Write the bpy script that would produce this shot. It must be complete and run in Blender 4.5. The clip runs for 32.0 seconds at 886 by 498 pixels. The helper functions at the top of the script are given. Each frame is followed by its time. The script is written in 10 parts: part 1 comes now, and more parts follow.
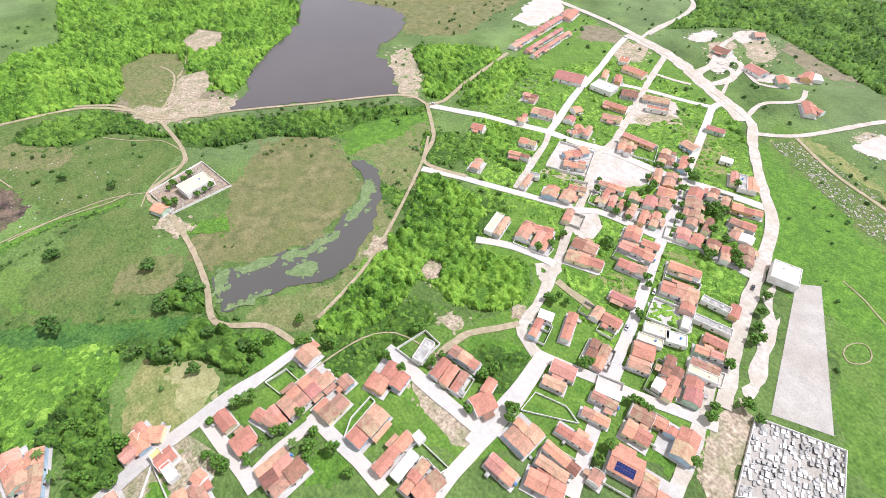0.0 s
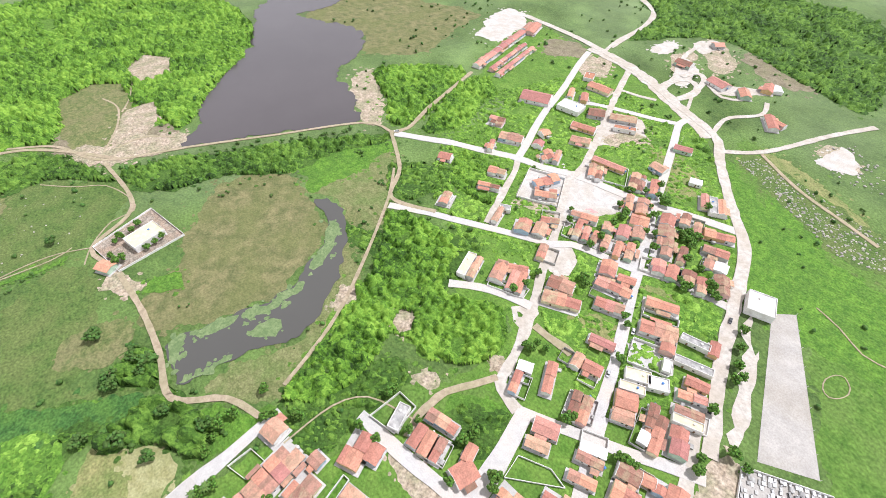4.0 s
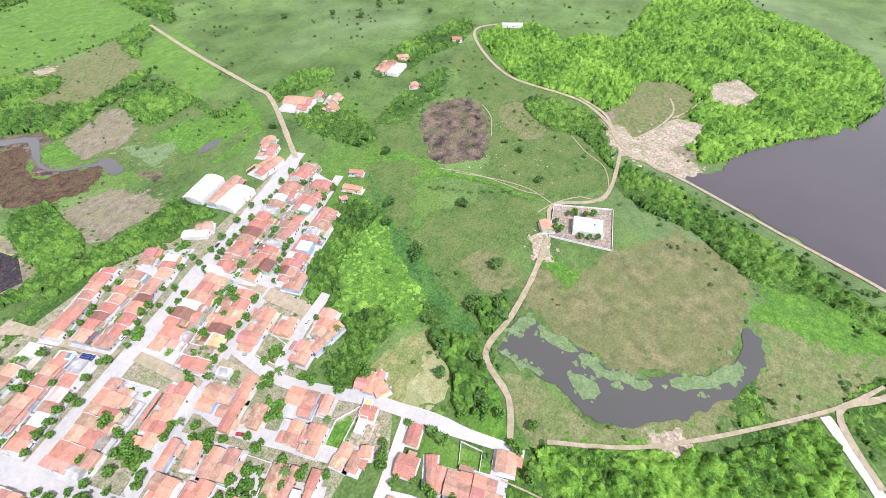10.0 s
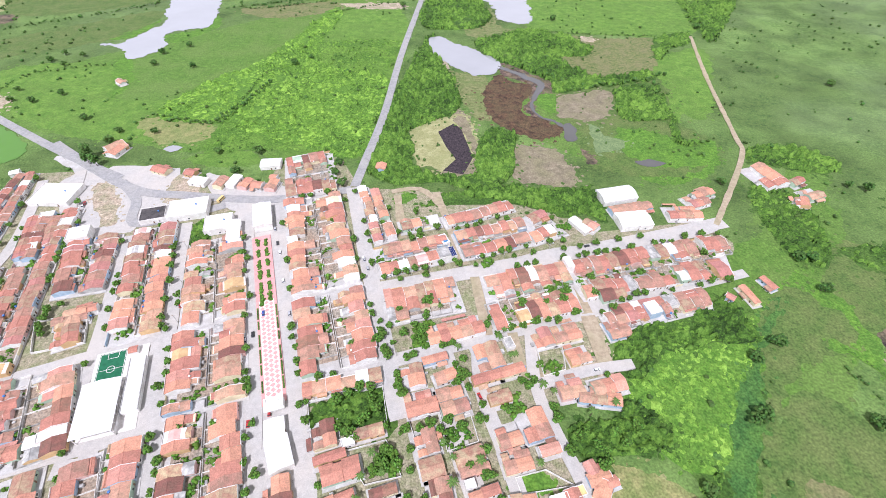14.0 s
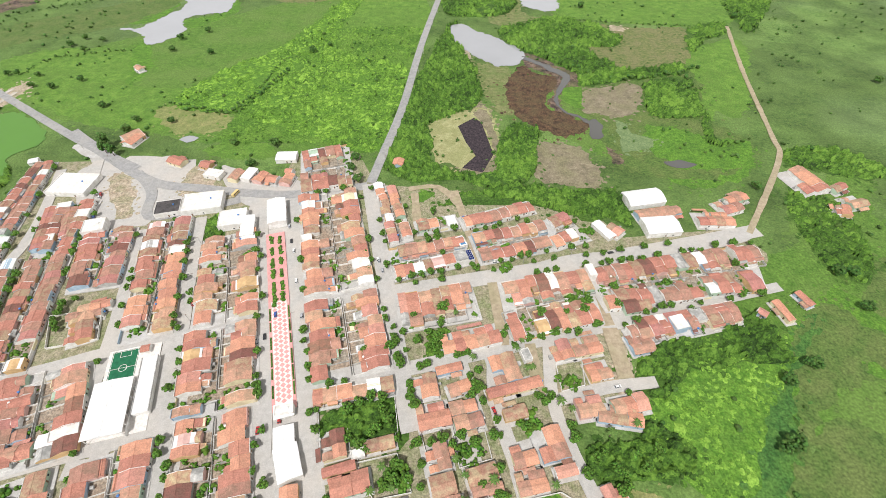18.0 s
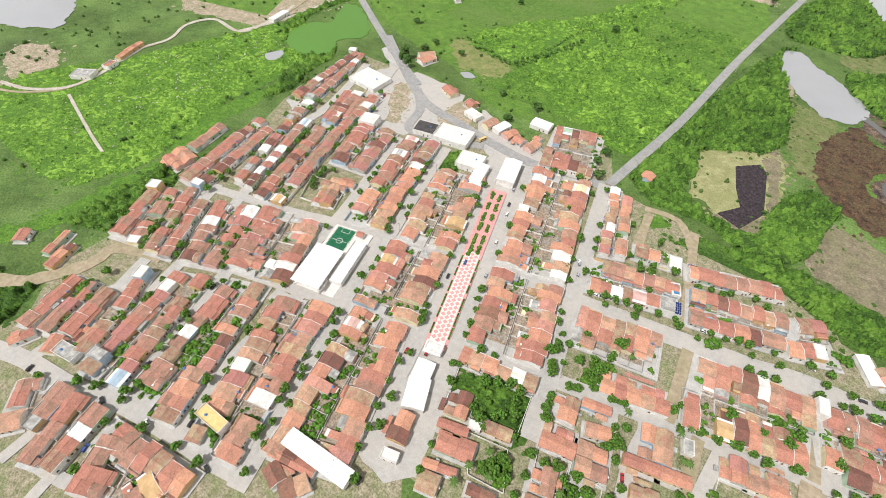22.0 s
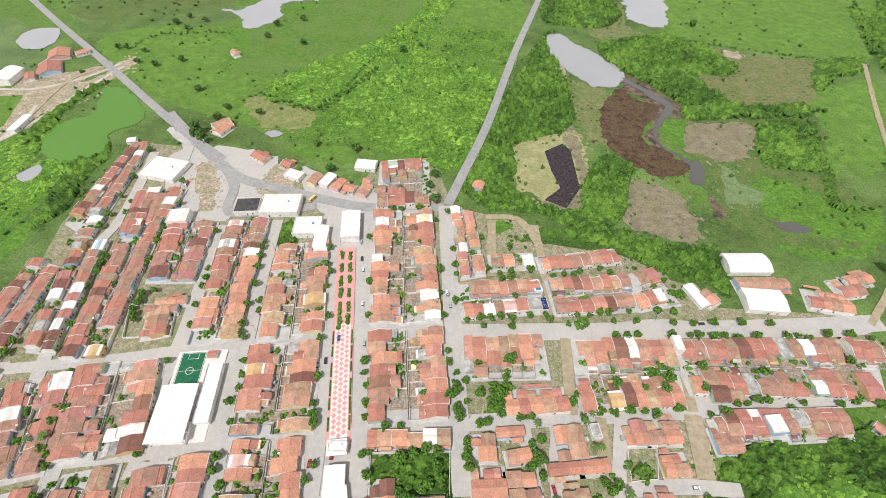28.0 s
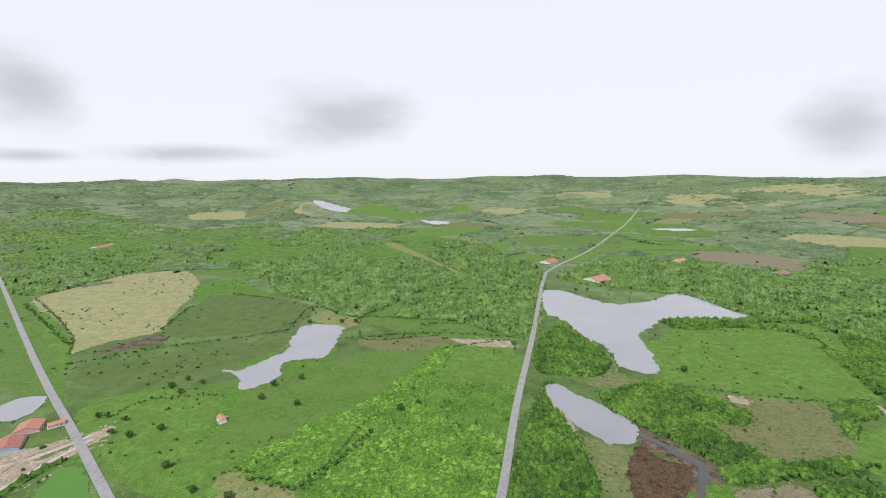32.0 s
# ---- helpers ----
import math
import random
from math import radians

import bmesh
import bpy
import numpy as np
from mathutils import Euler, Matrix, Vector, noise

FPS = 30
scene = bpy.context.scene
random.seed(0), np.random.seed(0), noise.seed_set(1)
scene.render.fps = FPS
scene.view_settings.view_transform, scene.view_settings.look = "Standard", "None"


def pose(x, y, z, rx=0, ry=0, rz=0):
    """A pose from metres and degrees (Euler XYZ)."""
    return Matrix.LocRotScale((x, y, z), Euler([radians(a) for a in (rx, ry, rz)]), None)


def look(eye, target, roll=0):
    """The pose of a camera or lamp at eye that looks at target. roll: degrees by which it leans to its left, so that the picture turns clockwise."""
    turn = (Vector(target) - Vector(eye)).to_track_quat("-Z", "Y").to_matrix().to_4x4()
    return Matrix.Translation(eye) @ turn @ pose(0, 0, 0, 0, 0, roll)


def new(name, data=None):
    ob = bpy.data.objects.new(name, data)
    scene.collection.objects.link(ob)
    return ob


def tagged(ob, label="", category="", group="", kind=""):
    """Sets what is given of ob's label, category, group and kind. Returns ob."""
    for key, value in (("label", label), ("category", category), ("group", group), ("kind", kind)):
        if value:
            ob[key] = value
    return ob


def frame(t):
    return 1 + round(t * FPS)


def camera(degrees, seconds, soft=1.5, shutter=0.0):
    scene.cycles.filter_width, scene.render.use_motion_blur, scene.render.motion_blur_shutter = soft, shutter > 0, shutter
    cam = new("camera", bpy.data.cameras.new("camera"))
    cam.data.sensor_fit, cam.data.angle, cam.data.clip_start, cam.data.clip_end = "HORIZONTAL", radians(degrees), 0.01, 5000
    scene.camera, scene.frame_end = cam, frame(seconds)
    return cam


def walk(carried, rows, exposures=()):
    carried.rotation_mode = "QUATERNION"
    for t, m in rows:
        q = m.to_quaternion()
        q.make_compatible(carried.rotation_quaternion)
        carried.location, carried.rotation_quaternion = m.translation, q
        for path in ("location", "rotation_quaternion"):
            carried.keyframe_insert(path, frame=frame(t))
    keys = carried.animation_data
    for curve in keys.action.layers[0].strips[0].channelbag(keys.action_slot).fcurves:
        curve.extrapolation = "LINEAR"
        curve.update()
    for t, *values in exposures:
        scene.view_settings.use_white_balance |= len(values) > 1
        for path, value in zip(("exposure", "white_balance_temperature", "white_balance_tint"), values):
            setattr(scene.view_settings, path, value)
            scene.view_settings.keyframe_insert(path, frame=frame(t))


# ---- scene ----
cam = camera(90.03, 32.0, soft=0.9)

# Seconds, then the eye in metres, then heading, pitch and roll in degrees.
FLIGHT = [
    (0, 0.01, 0.01, 209.97, -125.393, -47.727, -0.487),
    (0.5, 2.15, -2.92, 209.98, -127.761, -47.733, -0.411),
    (1, 4.56, -5.74, 210.03, -129.002, -47.687, -0.392),
    (1.5, 6.87, -8.34, 210.88, -129.524, -47.718, -0.408),
    (2, 9.70, -11.13, 212.51, -129.680, -47.763, -0.376),
    (2.5, 12.67, -13.60, 214.31, -129.754, -47.818, -0.303),
    (3, 15.77, -15.82, 216.14, -129.902, -47.887, -0.211),
    (3.5, 19.01, -18.48, 218.30, -129.962, -47.988, -0.172),
    (5.5, 30.65, -28.83, 225.11, -130.054, -48.049, -0.059),
    (6, 33.18, -31.29, 226.48, -129.995, -48.043, -0.115),
    (6.5, 35.92, -33.95, 226.62, -129.988, -47.987, -0.085),
    (7, 39.56, -35.49, 226.61, -130.011, -48.011, 0.130),
    (7.5, 44.48, -33.17, 228.33, -118.101, -48.017, -0.025),
    (8, 49.48, -30.11, 230.22, -104.855, -48.261, -0.089),
    (8.5, 53.28, -29.12, 230.30, -103.537, -48.320, 0.298),
    (9, 56.50, -25.80, 230.05, -95.657, -48.062, 0.142),
    (9.5, 58.68, -20.39, 230.62, -70.412, -47.573, -1.080),
    (10, 61.22, -16.69, 229.93, -61.318, -47.391, -1.132),
    (10.5, 63.87, -14.98, 230.07, -60.380, -47.406, -1.003),
    (11, 67.37, -13.64, 230.99, -60.235, -47.535, -1.092),
    (11.5, 71.34, -12.43, 232.01, -59.886, -47.736, -1.273),
    (12, 73.78, -10.62, 232.89, -59.889, -47.648, -1.121),
    (12.5, 72.48, -6.10, 232.83, -53.628, -47.295, -1.016),
    (13, 67.38, -0.95, 232.35, -30.346, -46.308, -1.069),
    (13.5, 61.71, 3.39, 232.37, -12.155, -45.899, -0.173),
    (14, 58.15, 6.24, 232.76, -2.951, -45.918, 0.651),
    (14.5, 56.48, 8.94, 233.28, -1.246, -46.131, 0.941),
    (16.5, 55.99, 17.29, 234.86, -0.739, -47.997, 0.769),
    (17, 56.52, 22.10, 233.26, -0.360, -41.915, 0.268),
    (17.5, 57.04, 23.55, 233.05, -0.152, -42.689, 0.130),
    (18, 57.53, 22.00, 233.70, -0.039, -47.800, 0.070),
    (18.5, 58.10, 20.35, 234.07, 0.055, -52.059, 0.193),
    (19, 57.45, 21.37, 232.92, 0.002, -51.880, 0.229),
    (19.5, 54.33, 21.63, 232.47, 12.211, -51.521, 0.274),
    (20, 51.05, 22.30, 232.47, 21.657, -51.406, 0.944),
    (20.5, 47.99, 23.42, 231.99, 22.769, -51.388, 1.342),
    (21, 44.72, 23.89, 231.42, 29.955, -51.298, 1.756),
    (21.5, 41.86, 23.97, 231.07, 33.220, -51.163, 2.102),
    (22, 39.34, 24.73, 231.06, 34.335, -51.140, 2.360),
    (22.5, 37.25, 26.44, 231.33, 35.208, -51.193, 2.384),
    (23, 35.26, 28.67, 231.94, 35.494, -51.324, 2.434),
    (23.5, 33.92, 31.50, 232.75, 36.011, -51.490, 2.247),
    (24, 34.35, 34.88, 233.93, 27.479, -51.508, 2.143),
    (24.5, 36.37, 37.77, 235.96, 15.796, -51.502, 1.718),
    (25, 37.73, 40.55, 237.76, 13.506, -51.706, 1.402),
    (25.5, 38.22, 42.76, 239.10, 12.692, -51.800, 1.370),
    (27.5, 39.14, 50.80, 243.40, 9.972, -52.220, 1.083),
    (28, 37.49, 55.68, 244.05, 9.531, -49.498, 0.968),
    (28.5, 35.33, 61.58, 245.05, 9.202, -44.448, 0.759),
    (29, 34.07, 67.13, 246.64, 9.214, -41.275, 0.551),
    (29.5, 32.78, 73.79, 248.99, 9.326, -37.995, 0.341),
    (30, 31.13, 81.46, 251.03, 9.231, -32.426, 0.138),
    (30.5, 29.06, 89.18, 252.74, 9.179, -27.141, 0.021),
    (31, 26.46, 94.87, 254.48, 9.055, -21.235, -0.129),
    (31.5, 23.82, 99.54, 256.20, 8.887, -15.589, -0.228),
    (32, 20.85, 104.76, 257.60, 8.585, -9.453, -0.594),
]
EXPOSURES = [(0.0, 0.24, 6150, 17), (3.5, 0.22, 6150, 16), (7.0, 0.2, 6150, 13), (9.5, 0.3, 5900, 17), (12.0, 0.34, 5850, 24), (13.0, 0.24, 5850, 24), (14.5, 0.1, 6000, 17), (16.5, -0.05, 6400, 11), (20.0, -0.12, 6550, 10), (25.0, -0.18, 6600, 10), (28.0, -0.2, 6500, 11), (30.0, 0.12, 5950, 22), (31.0, 0.08, 5950, 20), (32.0, -0.42, 6150, 14)]
walk(cam, [(r[0], pose(r[1], r[2], r[3], 90 + r[5], 0, r[4]) @ pose(0, 0, 0, 0, 0, r[6])) for r in FLIGHT], EXPOSURES)

# ---- world and sun ----
SUN_ELEV, SUN_AZ = 58.0, 200.0
world = bpy.data.worlds.new("sky")
scene.world = world
world.use_nodes = True
wt = world.node_tree
wt.nodes.clear()
w_out = wt.nodes.new("ShaderNodeOutputWorld")
w_bg = wt.nodes.new("ShaderNodeBackground")
w_sky = wt.nodes.new("ShaderNodeTexSky")
w_sky.sky_type, w_sky.sun_disc = "NISHITA", False
w_sky.sun_elevation, w_sky.sun_rotation = radians(SUN_ELEV), radians(SUN_AZ)
w_dim = wt.nodes.new("ShaderNodeVectorMath")
w_dim.operation = "SCALE"
w_dim.inputs["Scale"].default_value = 0.1
w_tc = wt.nodes.new("ShaderNodeTexCoord")
w_map = wt.nodes.new("ShaderNodeMapping")
w_map.inputs["Scale"].default_value = (1.0, 1.0, 3.2)
w_n = wt.nodes.new("ShaderNodeTexNoise")
w_n.inputs["Scale"].default_value, w_n.inputs["Detail"].default_value = 1.5, 6.0
w_ramp = wt.nodes.new("ShaderNodeValToRGB")
w_ramp.color_ramp.elements[0].position, w_ramp.color_ramp.elements[0].color = 0.31, (0.62, 0.63, 0.66, 1)
w_ramp.color_ramp.elements[1].position, w_ramp.color_ramp.elements[1].color = 0.43, (1.3, 1.3, 1.3, 1)
w_mix = wt.nodes.new("ShaderNodeMix")
w_mix.data_type = "RGBA"
w_mix.inputs["Factor"].default_value = 0.88
wt.links.new(w_sky.outputs["Color"], w_dim.inputs[0])
wt.links.new(w_tc.outputs["Generated"], w_map.inputs["Vector"])
wt.links.new(w_map.outputs["Vector"], w_n.inputs["Vector"])
wt.links.new(w_n.outputs["Fac"], w_ramp.inputs["Fac"])
wt.links.new(w_dim.outputs["Vector"], w_mix.inputs["A"])
wt.links.new(w_ramp.outputs["Color"], w_mix.inputs["B"])
w_sep = wt.nodes.new("ShaderNodeSeparateXYZ")        # thin bright cloud towards the horizon
w_hor = wt.nodes.new("ShaderNodeMapRange")
w_hor.interpolation_type = "SMOOTHSTEP"
w_hor.inputs["From Min"].default_value, w_hor.inputs["From Max"].default_value = 0.3, 0.95
w_hor.inputs["To Min"].default_value, w_hor.inputs["To Max"].default_value = 3.3, 0.8
w_gain = wt.nodes.new("ShaderNodeVectorMath")
w_gain.operation = "SCALE"
wt.links.new(w_tc.outputs["Generated"], w_sep.inputs["Vector"])
wt.links.new(w_sep.outputs["Z"], w_hor.inputs["Value"])
w_last = w_mix.outputs["Result"]
# grey cloud bases low over the hills: direction, half width, flatness
for _x, _y, _z, _w, _k in ((-0.346, 0.93, 0.121, 0.18, 2.36), (-0.614, 0.788, 0.046, 0.175, 7.41), (-0.76, 0.633, 0.149, 0.095, 0.97), (0.543, 0.836, 0.08, 0.095, 1.39), (-0.772, 0.634, 0.039, 0.097, 5.86)):
    _s = wt.nodes.new("ShaderNodeVectorMath")
    _s.operation = "SUBTRACT"
    _s.inputs[1].default_value = (_x, _y, _z)
    _m = wt.nodes.new("ShaderNodeVectorMath")
    _m.operation = "MULTIPLY"
    _m.inputs[1].default_value = (1 / _w, 1 / _w, _k / _w)
    _l = wt.nodes.new("ShaderNodeVectorMath")
    _l.operation = "LENGTH"
    _n = wt.nodes.new("ShaderNodeTexNoise")
    _n.inputs["Scale"].default_value, _n.inputs["Detail"].default_value = 5.0, 5.0
    _a = wt.nodes.new("ShaderNodeMath")
    _a.operation = "MULTIPLY_ADD"
    _a.inputs[1].default_value = 1.3
    _r = wt.nodes.new("ShaderNodeMapRange")
    _r.interpolation_type = "SMOOTHSTEP"
    _r.inputs["From Min"].default_value, _r.inputs["From Max"].default_value = 0.65, 1.75
    _r.inputs["To Min"].default_value, _r.inputs["To Max"].default_value = 0.68, 1.0
    _g = wt.nodes.new("ShaderNodeVectorMath")
    _g.operation = "SCALE"
    wt.links.new(w_tc.outputs["Generated"], _s.inputs[0])
    wt.links.new(_s.outputs["Vector"], _m.inputs[0])
    wt.links.new(_m.outputs["Vector"], _l.inputs[0])
    wt.links.new(w_map.outputs["Vector"], _n.inputs["Vector"])
    wt.links.new(_n.outputs["Fac"], _a.inputs[0])
    wt.links.new(_l.outputs["Value"], _a.inputs[2])
    wt.links.new(_a.outputs["Value"], _r.inputs["Value"])
    wt.links.new(w_last, _g.inputs[0])
    wt.links.new(_r.outputs["Result"], _g.inputs["Scale"])
    w_last = _g.outputs["Vector"]
wt.links.new(w_last, w_gain.inputs[0])
wt.links.new(w_hor.outputs["Result"], w_gain.inputs["Scale"])
wt.links.new(w_gain.outputs["Vector"], w_bg.inputs["Color"])
wt.links.new(w_bg.outputs["Background"], w_out.inputs["Surface"])
w_bg.inputs["Strength"].default_value = 0.31

sun_data = bpy.data.lights.new("sun", "SUN")
sun_data.energy, sun_data.angle, sun_data.color = 4.2, radians(4), (1.0, 0.98, 0.965)
sun = new("sun", sun_data)
_e, _a = radians(SUN_ELEV), radians(SUN_AZ)
sun.matrix_world = look((0, 0, 0), (-math.sin(_a) * math.cos(_e), -math.cos(_a) * math.cos(_e), -math.sin(_e)))


# ---- materials ----
def mat(name, low, high, size=4.0, rough=0.85, mid=None, big=None, big_size=40.0, big_amt=0.5, bump=0.2, spread=0.0,
        island=False, metal=0.0, fine=None, spec=0.3, contrast=0.25, grain=0.0, cells=0.0, grain_amt=0.38):
    """A surface from two noises at real size: low to high by the small one, tinted towards big by the large one.
    spread: how far pieces differ from one another."""
    low, high, big = ((q[0] * 1.08, q[1] * 1.0, q[2] + 0.02 * q[1]) if q and q[1] > max(q[0], 2 * q[2]) else q for q in (low, high, big))
    m = bpy.data.materials.new(name)
    m.use_nodes = True
    nt = m.node_tree
    b = nt.nodes["Principled BSDF"]
    b.inputs["Roughness"].default_value, b.inputs["Metallic"].default_value = rough, metal
    b.inputs["Specular IOR Level"].default_value = spec
    geo = nt.nodes.new("ShaderNodeNewGeometry")
    n1 = nt.nodes.new("ShaderNodeTexNoise")
    n1.inputs["Scale"].default_value, n1.inputs["Detail"].default_value, n1.inputs["Roughness"].default_value = 1.0 / size, 6.0, 0.65
    nt.links.new(geo.outputs["Position"], n1.inputs["Vector"])
    r = nt.nodes.new("ShaderNodeValToRGB")
    r.color_ramp.elements[0].position, r.color_ramp.elements[0].color = 0.5 - contrast / 2, (*low, 1)
    r.color_ramp.elements[1].position, r.color_ramp.elements[1].color = 0.5 + contrast / 2, (*high, 1)
    if mid:
        r.color_ramp.elements.new(0.5).color = (*mid, 1)
    nt.links.new(n1.outputs["Fac"], r.inputs["Fac"])
    col = r.outputs["Color"]
    if big:
        n2 = nt.nodes.new("ShaderNodeTexNoise")
        n2.inputs["Scale"].default_value, n2.inputs["Detail"].default_value = 1.0 / big_size, 4.0
        nt.links.new(geo.outputs["Position"], n2.inputs["Vector"])
        mr = nt.nodes.new("ShaderNodeMapRange")
        mr.inputs["From Min"].default_value, mr.inputs["From Max"].default_value = 0.42, 0.62
        mr.inputs["To Max"].default_value = big_amt
        nt.links.new(n2.outputs["Fac"], mr.inputs["Value"])
        mx = nt.nodes.new("ShaderNodeMix")
        mx.data_type = "RGBA"
        nt.links.new(mr.outputs["Result"], mx.inputs["Factor"])
        nt.links.new(col, mx.inputs["A"])
        mx.inputs["B"].default_value = (*big, 1)
        col = mx.outputs["Result"]
    for size2, amt in ((grain, grain_amt), (cells, 0.13)):
        if not size2:
            continue
        if amt == 0.13:
            warp = nt.nodes.new("ShaderNodeTexNoise")
            warp.inputs["Scale"].default_value = 0.012
            nt.links.new(geo.outputs["Position"], warp.inputs["Vector"])
            mul = nt.nodes.new("ShaderNodeVectorMath")
            mul.operation = "MULTIPLY_ADD"
            mul.inputs[1].default_value = (70, 70, 0)
            nt.links.new(warp.outputs["Color"], mul.inputs[0])
            nt.links.new(geo.outputs["Position"], mul.inputs[2])
            flat = nt.nodes.new("ShaderNodeVectorMath")
            flat.operation = "MULTIPLY"
            flat.inputs[1].default_value = (1, 1, 0)
            nt.links.new(mul.outputs["Vector"], flat.inputs[0])
            tx = nt.nodes.new("ShaderNodeTexVoronoi")
            nt.links.new(flat.outputs["Vector"], tx.inputs["Vector"])
            src = nt.nodes.new("ShaderNodeSeparateColor")
            nt.links.new(tx.outputs["Color"], src.inputs["Color"])
            val = src.outputs["Red"]
            tx.inputs["Scale"].default_value = 1.0 / size2
            lo, hi = 0.0, 1.0
        else:
            tx = nt.nodes.new("ShaderNodeTexNoise")
            tx.inputs["Scale"].default_value, tx.inputs["Detail"].default_value = 1.0 / size2, 3.0
            nt.links.new(geo.outputs["Position"], tx.inputs["Vector"])
            val = tx.outputs["Fac"]
            lo, hi = 0.3, 0.7
        mr2 = nt.nodes.new("ShaderNodeMapRange")
        mr2.inputs["From Min"].default_value, mr2.inputs["From Max"].default_value = lo, hi
        mr2.inputs["To Min"].default_value, mr2.inputs["To Max"].default_value = 1 - amt, 1 + amt
        nt.links.new(val, mr2.inputs["Value"])
        hv = nt.nodes.new("ShaderNodeHueSaturation")
        nt.links.new(mr2.outputs["Result"], hv.inputs["Value"])
        nt.links.new(col, hv.inputs["Color"])
        col = hv.outputs["Color"]
    if spread:
        hs = nt.nodes.new("ShaderNodeHueSaturation")
        if island:
            rnd = geo.outputs["Random Per Island"]
        else:
            rnd = nt.nodes.new("ShaderNodeObjectInfo").outputs["Random"]
        v = nt.nodes.new("ShaderNodeMapRange")
        v.inputs["To Min"].default_value, v.inputs["To Max"].default_value = 1 - spread, 1 + spread
        nt.links.new(rnd, v.inputs["Value"])
        nt.links.new(v.outputs["Result"], hs.inputs["Value"])
        h = nt.nodes.new("ShaderNodeMath")
        h.operation = "MULTIPLY_ADD"
        h.inputs[1].default_value, h.inputs[2].default_value = 0.03 * spread / 0.3, 0.5 - 0.015 * spread / 0.3
        nt.links.new(rnd, h.inputs[0])
        nt.links.new(h.outputs["Value"], hs.inputs["Hue"])
        nt.links.new(col, hs.inputs["Color"])
        col = hs.outputs["Color"]
    nt.links.new(col, b.inputs["Base Color"])
    if bump:
        n3 = nt.nodes.new("ShaderNodeTexNoise")
        n3.inputs["Scale"].default_value, n3.inputs["Detail"].default_value = 1.0 / (fine or size * 0.4), 5.0
        nt.links.new(geo.outputs["Position"], n3.inputs["Vector"])
        bp = nt.nodes.new("ShaderNodeBump")
        bp.inputs["Strength"].default_value, bp.inputs["Distance"].default_value = min(bump, 1.0), (fine or size * 0.4) * 0.6
        nt.links.new(n3.outputs["Fac"], bp.inputs["Height"])
        nt.links.new(bp.outputs["Normal"], b.inputs["Normal"])
    return m


def tile_mat(name, fresh, aged, lichen, age):
    """Clay barrel tiles: courses in relief, rows of weathered patches, each roof of its own tone."""
    m = mat(name, aged, fresh, 2.2, 0.85, big=lichen, big_size=3.2, big_amt=min(age * 1.25, 1.0), bump=0.0, spread=0.2, contrast=0.55, grain=0.7, grain_amt=0.2)
    nt = m.node_tree
    b = nt.nodes["Principled BSDF"]
    tc = nt.nodes.new("ShaderNodeTexCoord")
    wv = nt.nodes.new("ShaderNodeTexWave")
    wv.wave_type, wv.bands_direction = "BANDS", "X"
    wv.inputs["Scale"].default_value, wv.inputs["Distortion"].default_value = 1.1, 0.6
    nt.links.new(tc.outputs["Object"], wv.inputs["Vector"])
    bp = nt.nodes.new("ShaderNodeBump")
    bp.inputs["Strength"].default_value, bp.inputs["Distance"].default_value = 0.4, 0.06
    nt.links.new(wv.outputs["Fac"], bp.inputs["Height"])
    nt.links.new(bp.outputs["Normal"], b.inputs["Normal"])
    return m


def water_mat(name, colour, rough, spec, ripple=0.03):
    m = mat(name, colour, tuple(c * 1.12 for c in colour), 160.0, rough, bump=0.0, spec=spec)
    nt = m.node_tree
    geo = nt.nodes.new("ShaderNodeNewGeometry")
    n = nt.nodes.new("ShaderNodeTexNoise")
    n.inputs["Scale"].default_value, n.inputs["Detail"].default_value = 0.9, 3.0
    bp = nt.nodes.new("ShaderNodeBump")
    bp.inputs["Strength"].default_value, bp.inputs["Distance"].default_value = ripple, 0.2
    nt.links.new(geo.outputs["Position"], n.inputs["Vector"])
    nt.links.new(n.outputs["Fac"], bp.inputs["Height"])
    nt.links.new(bp.outputs["Normal"], nt.nodes["Principled BSDF"].inputs["Normal"])
    return m


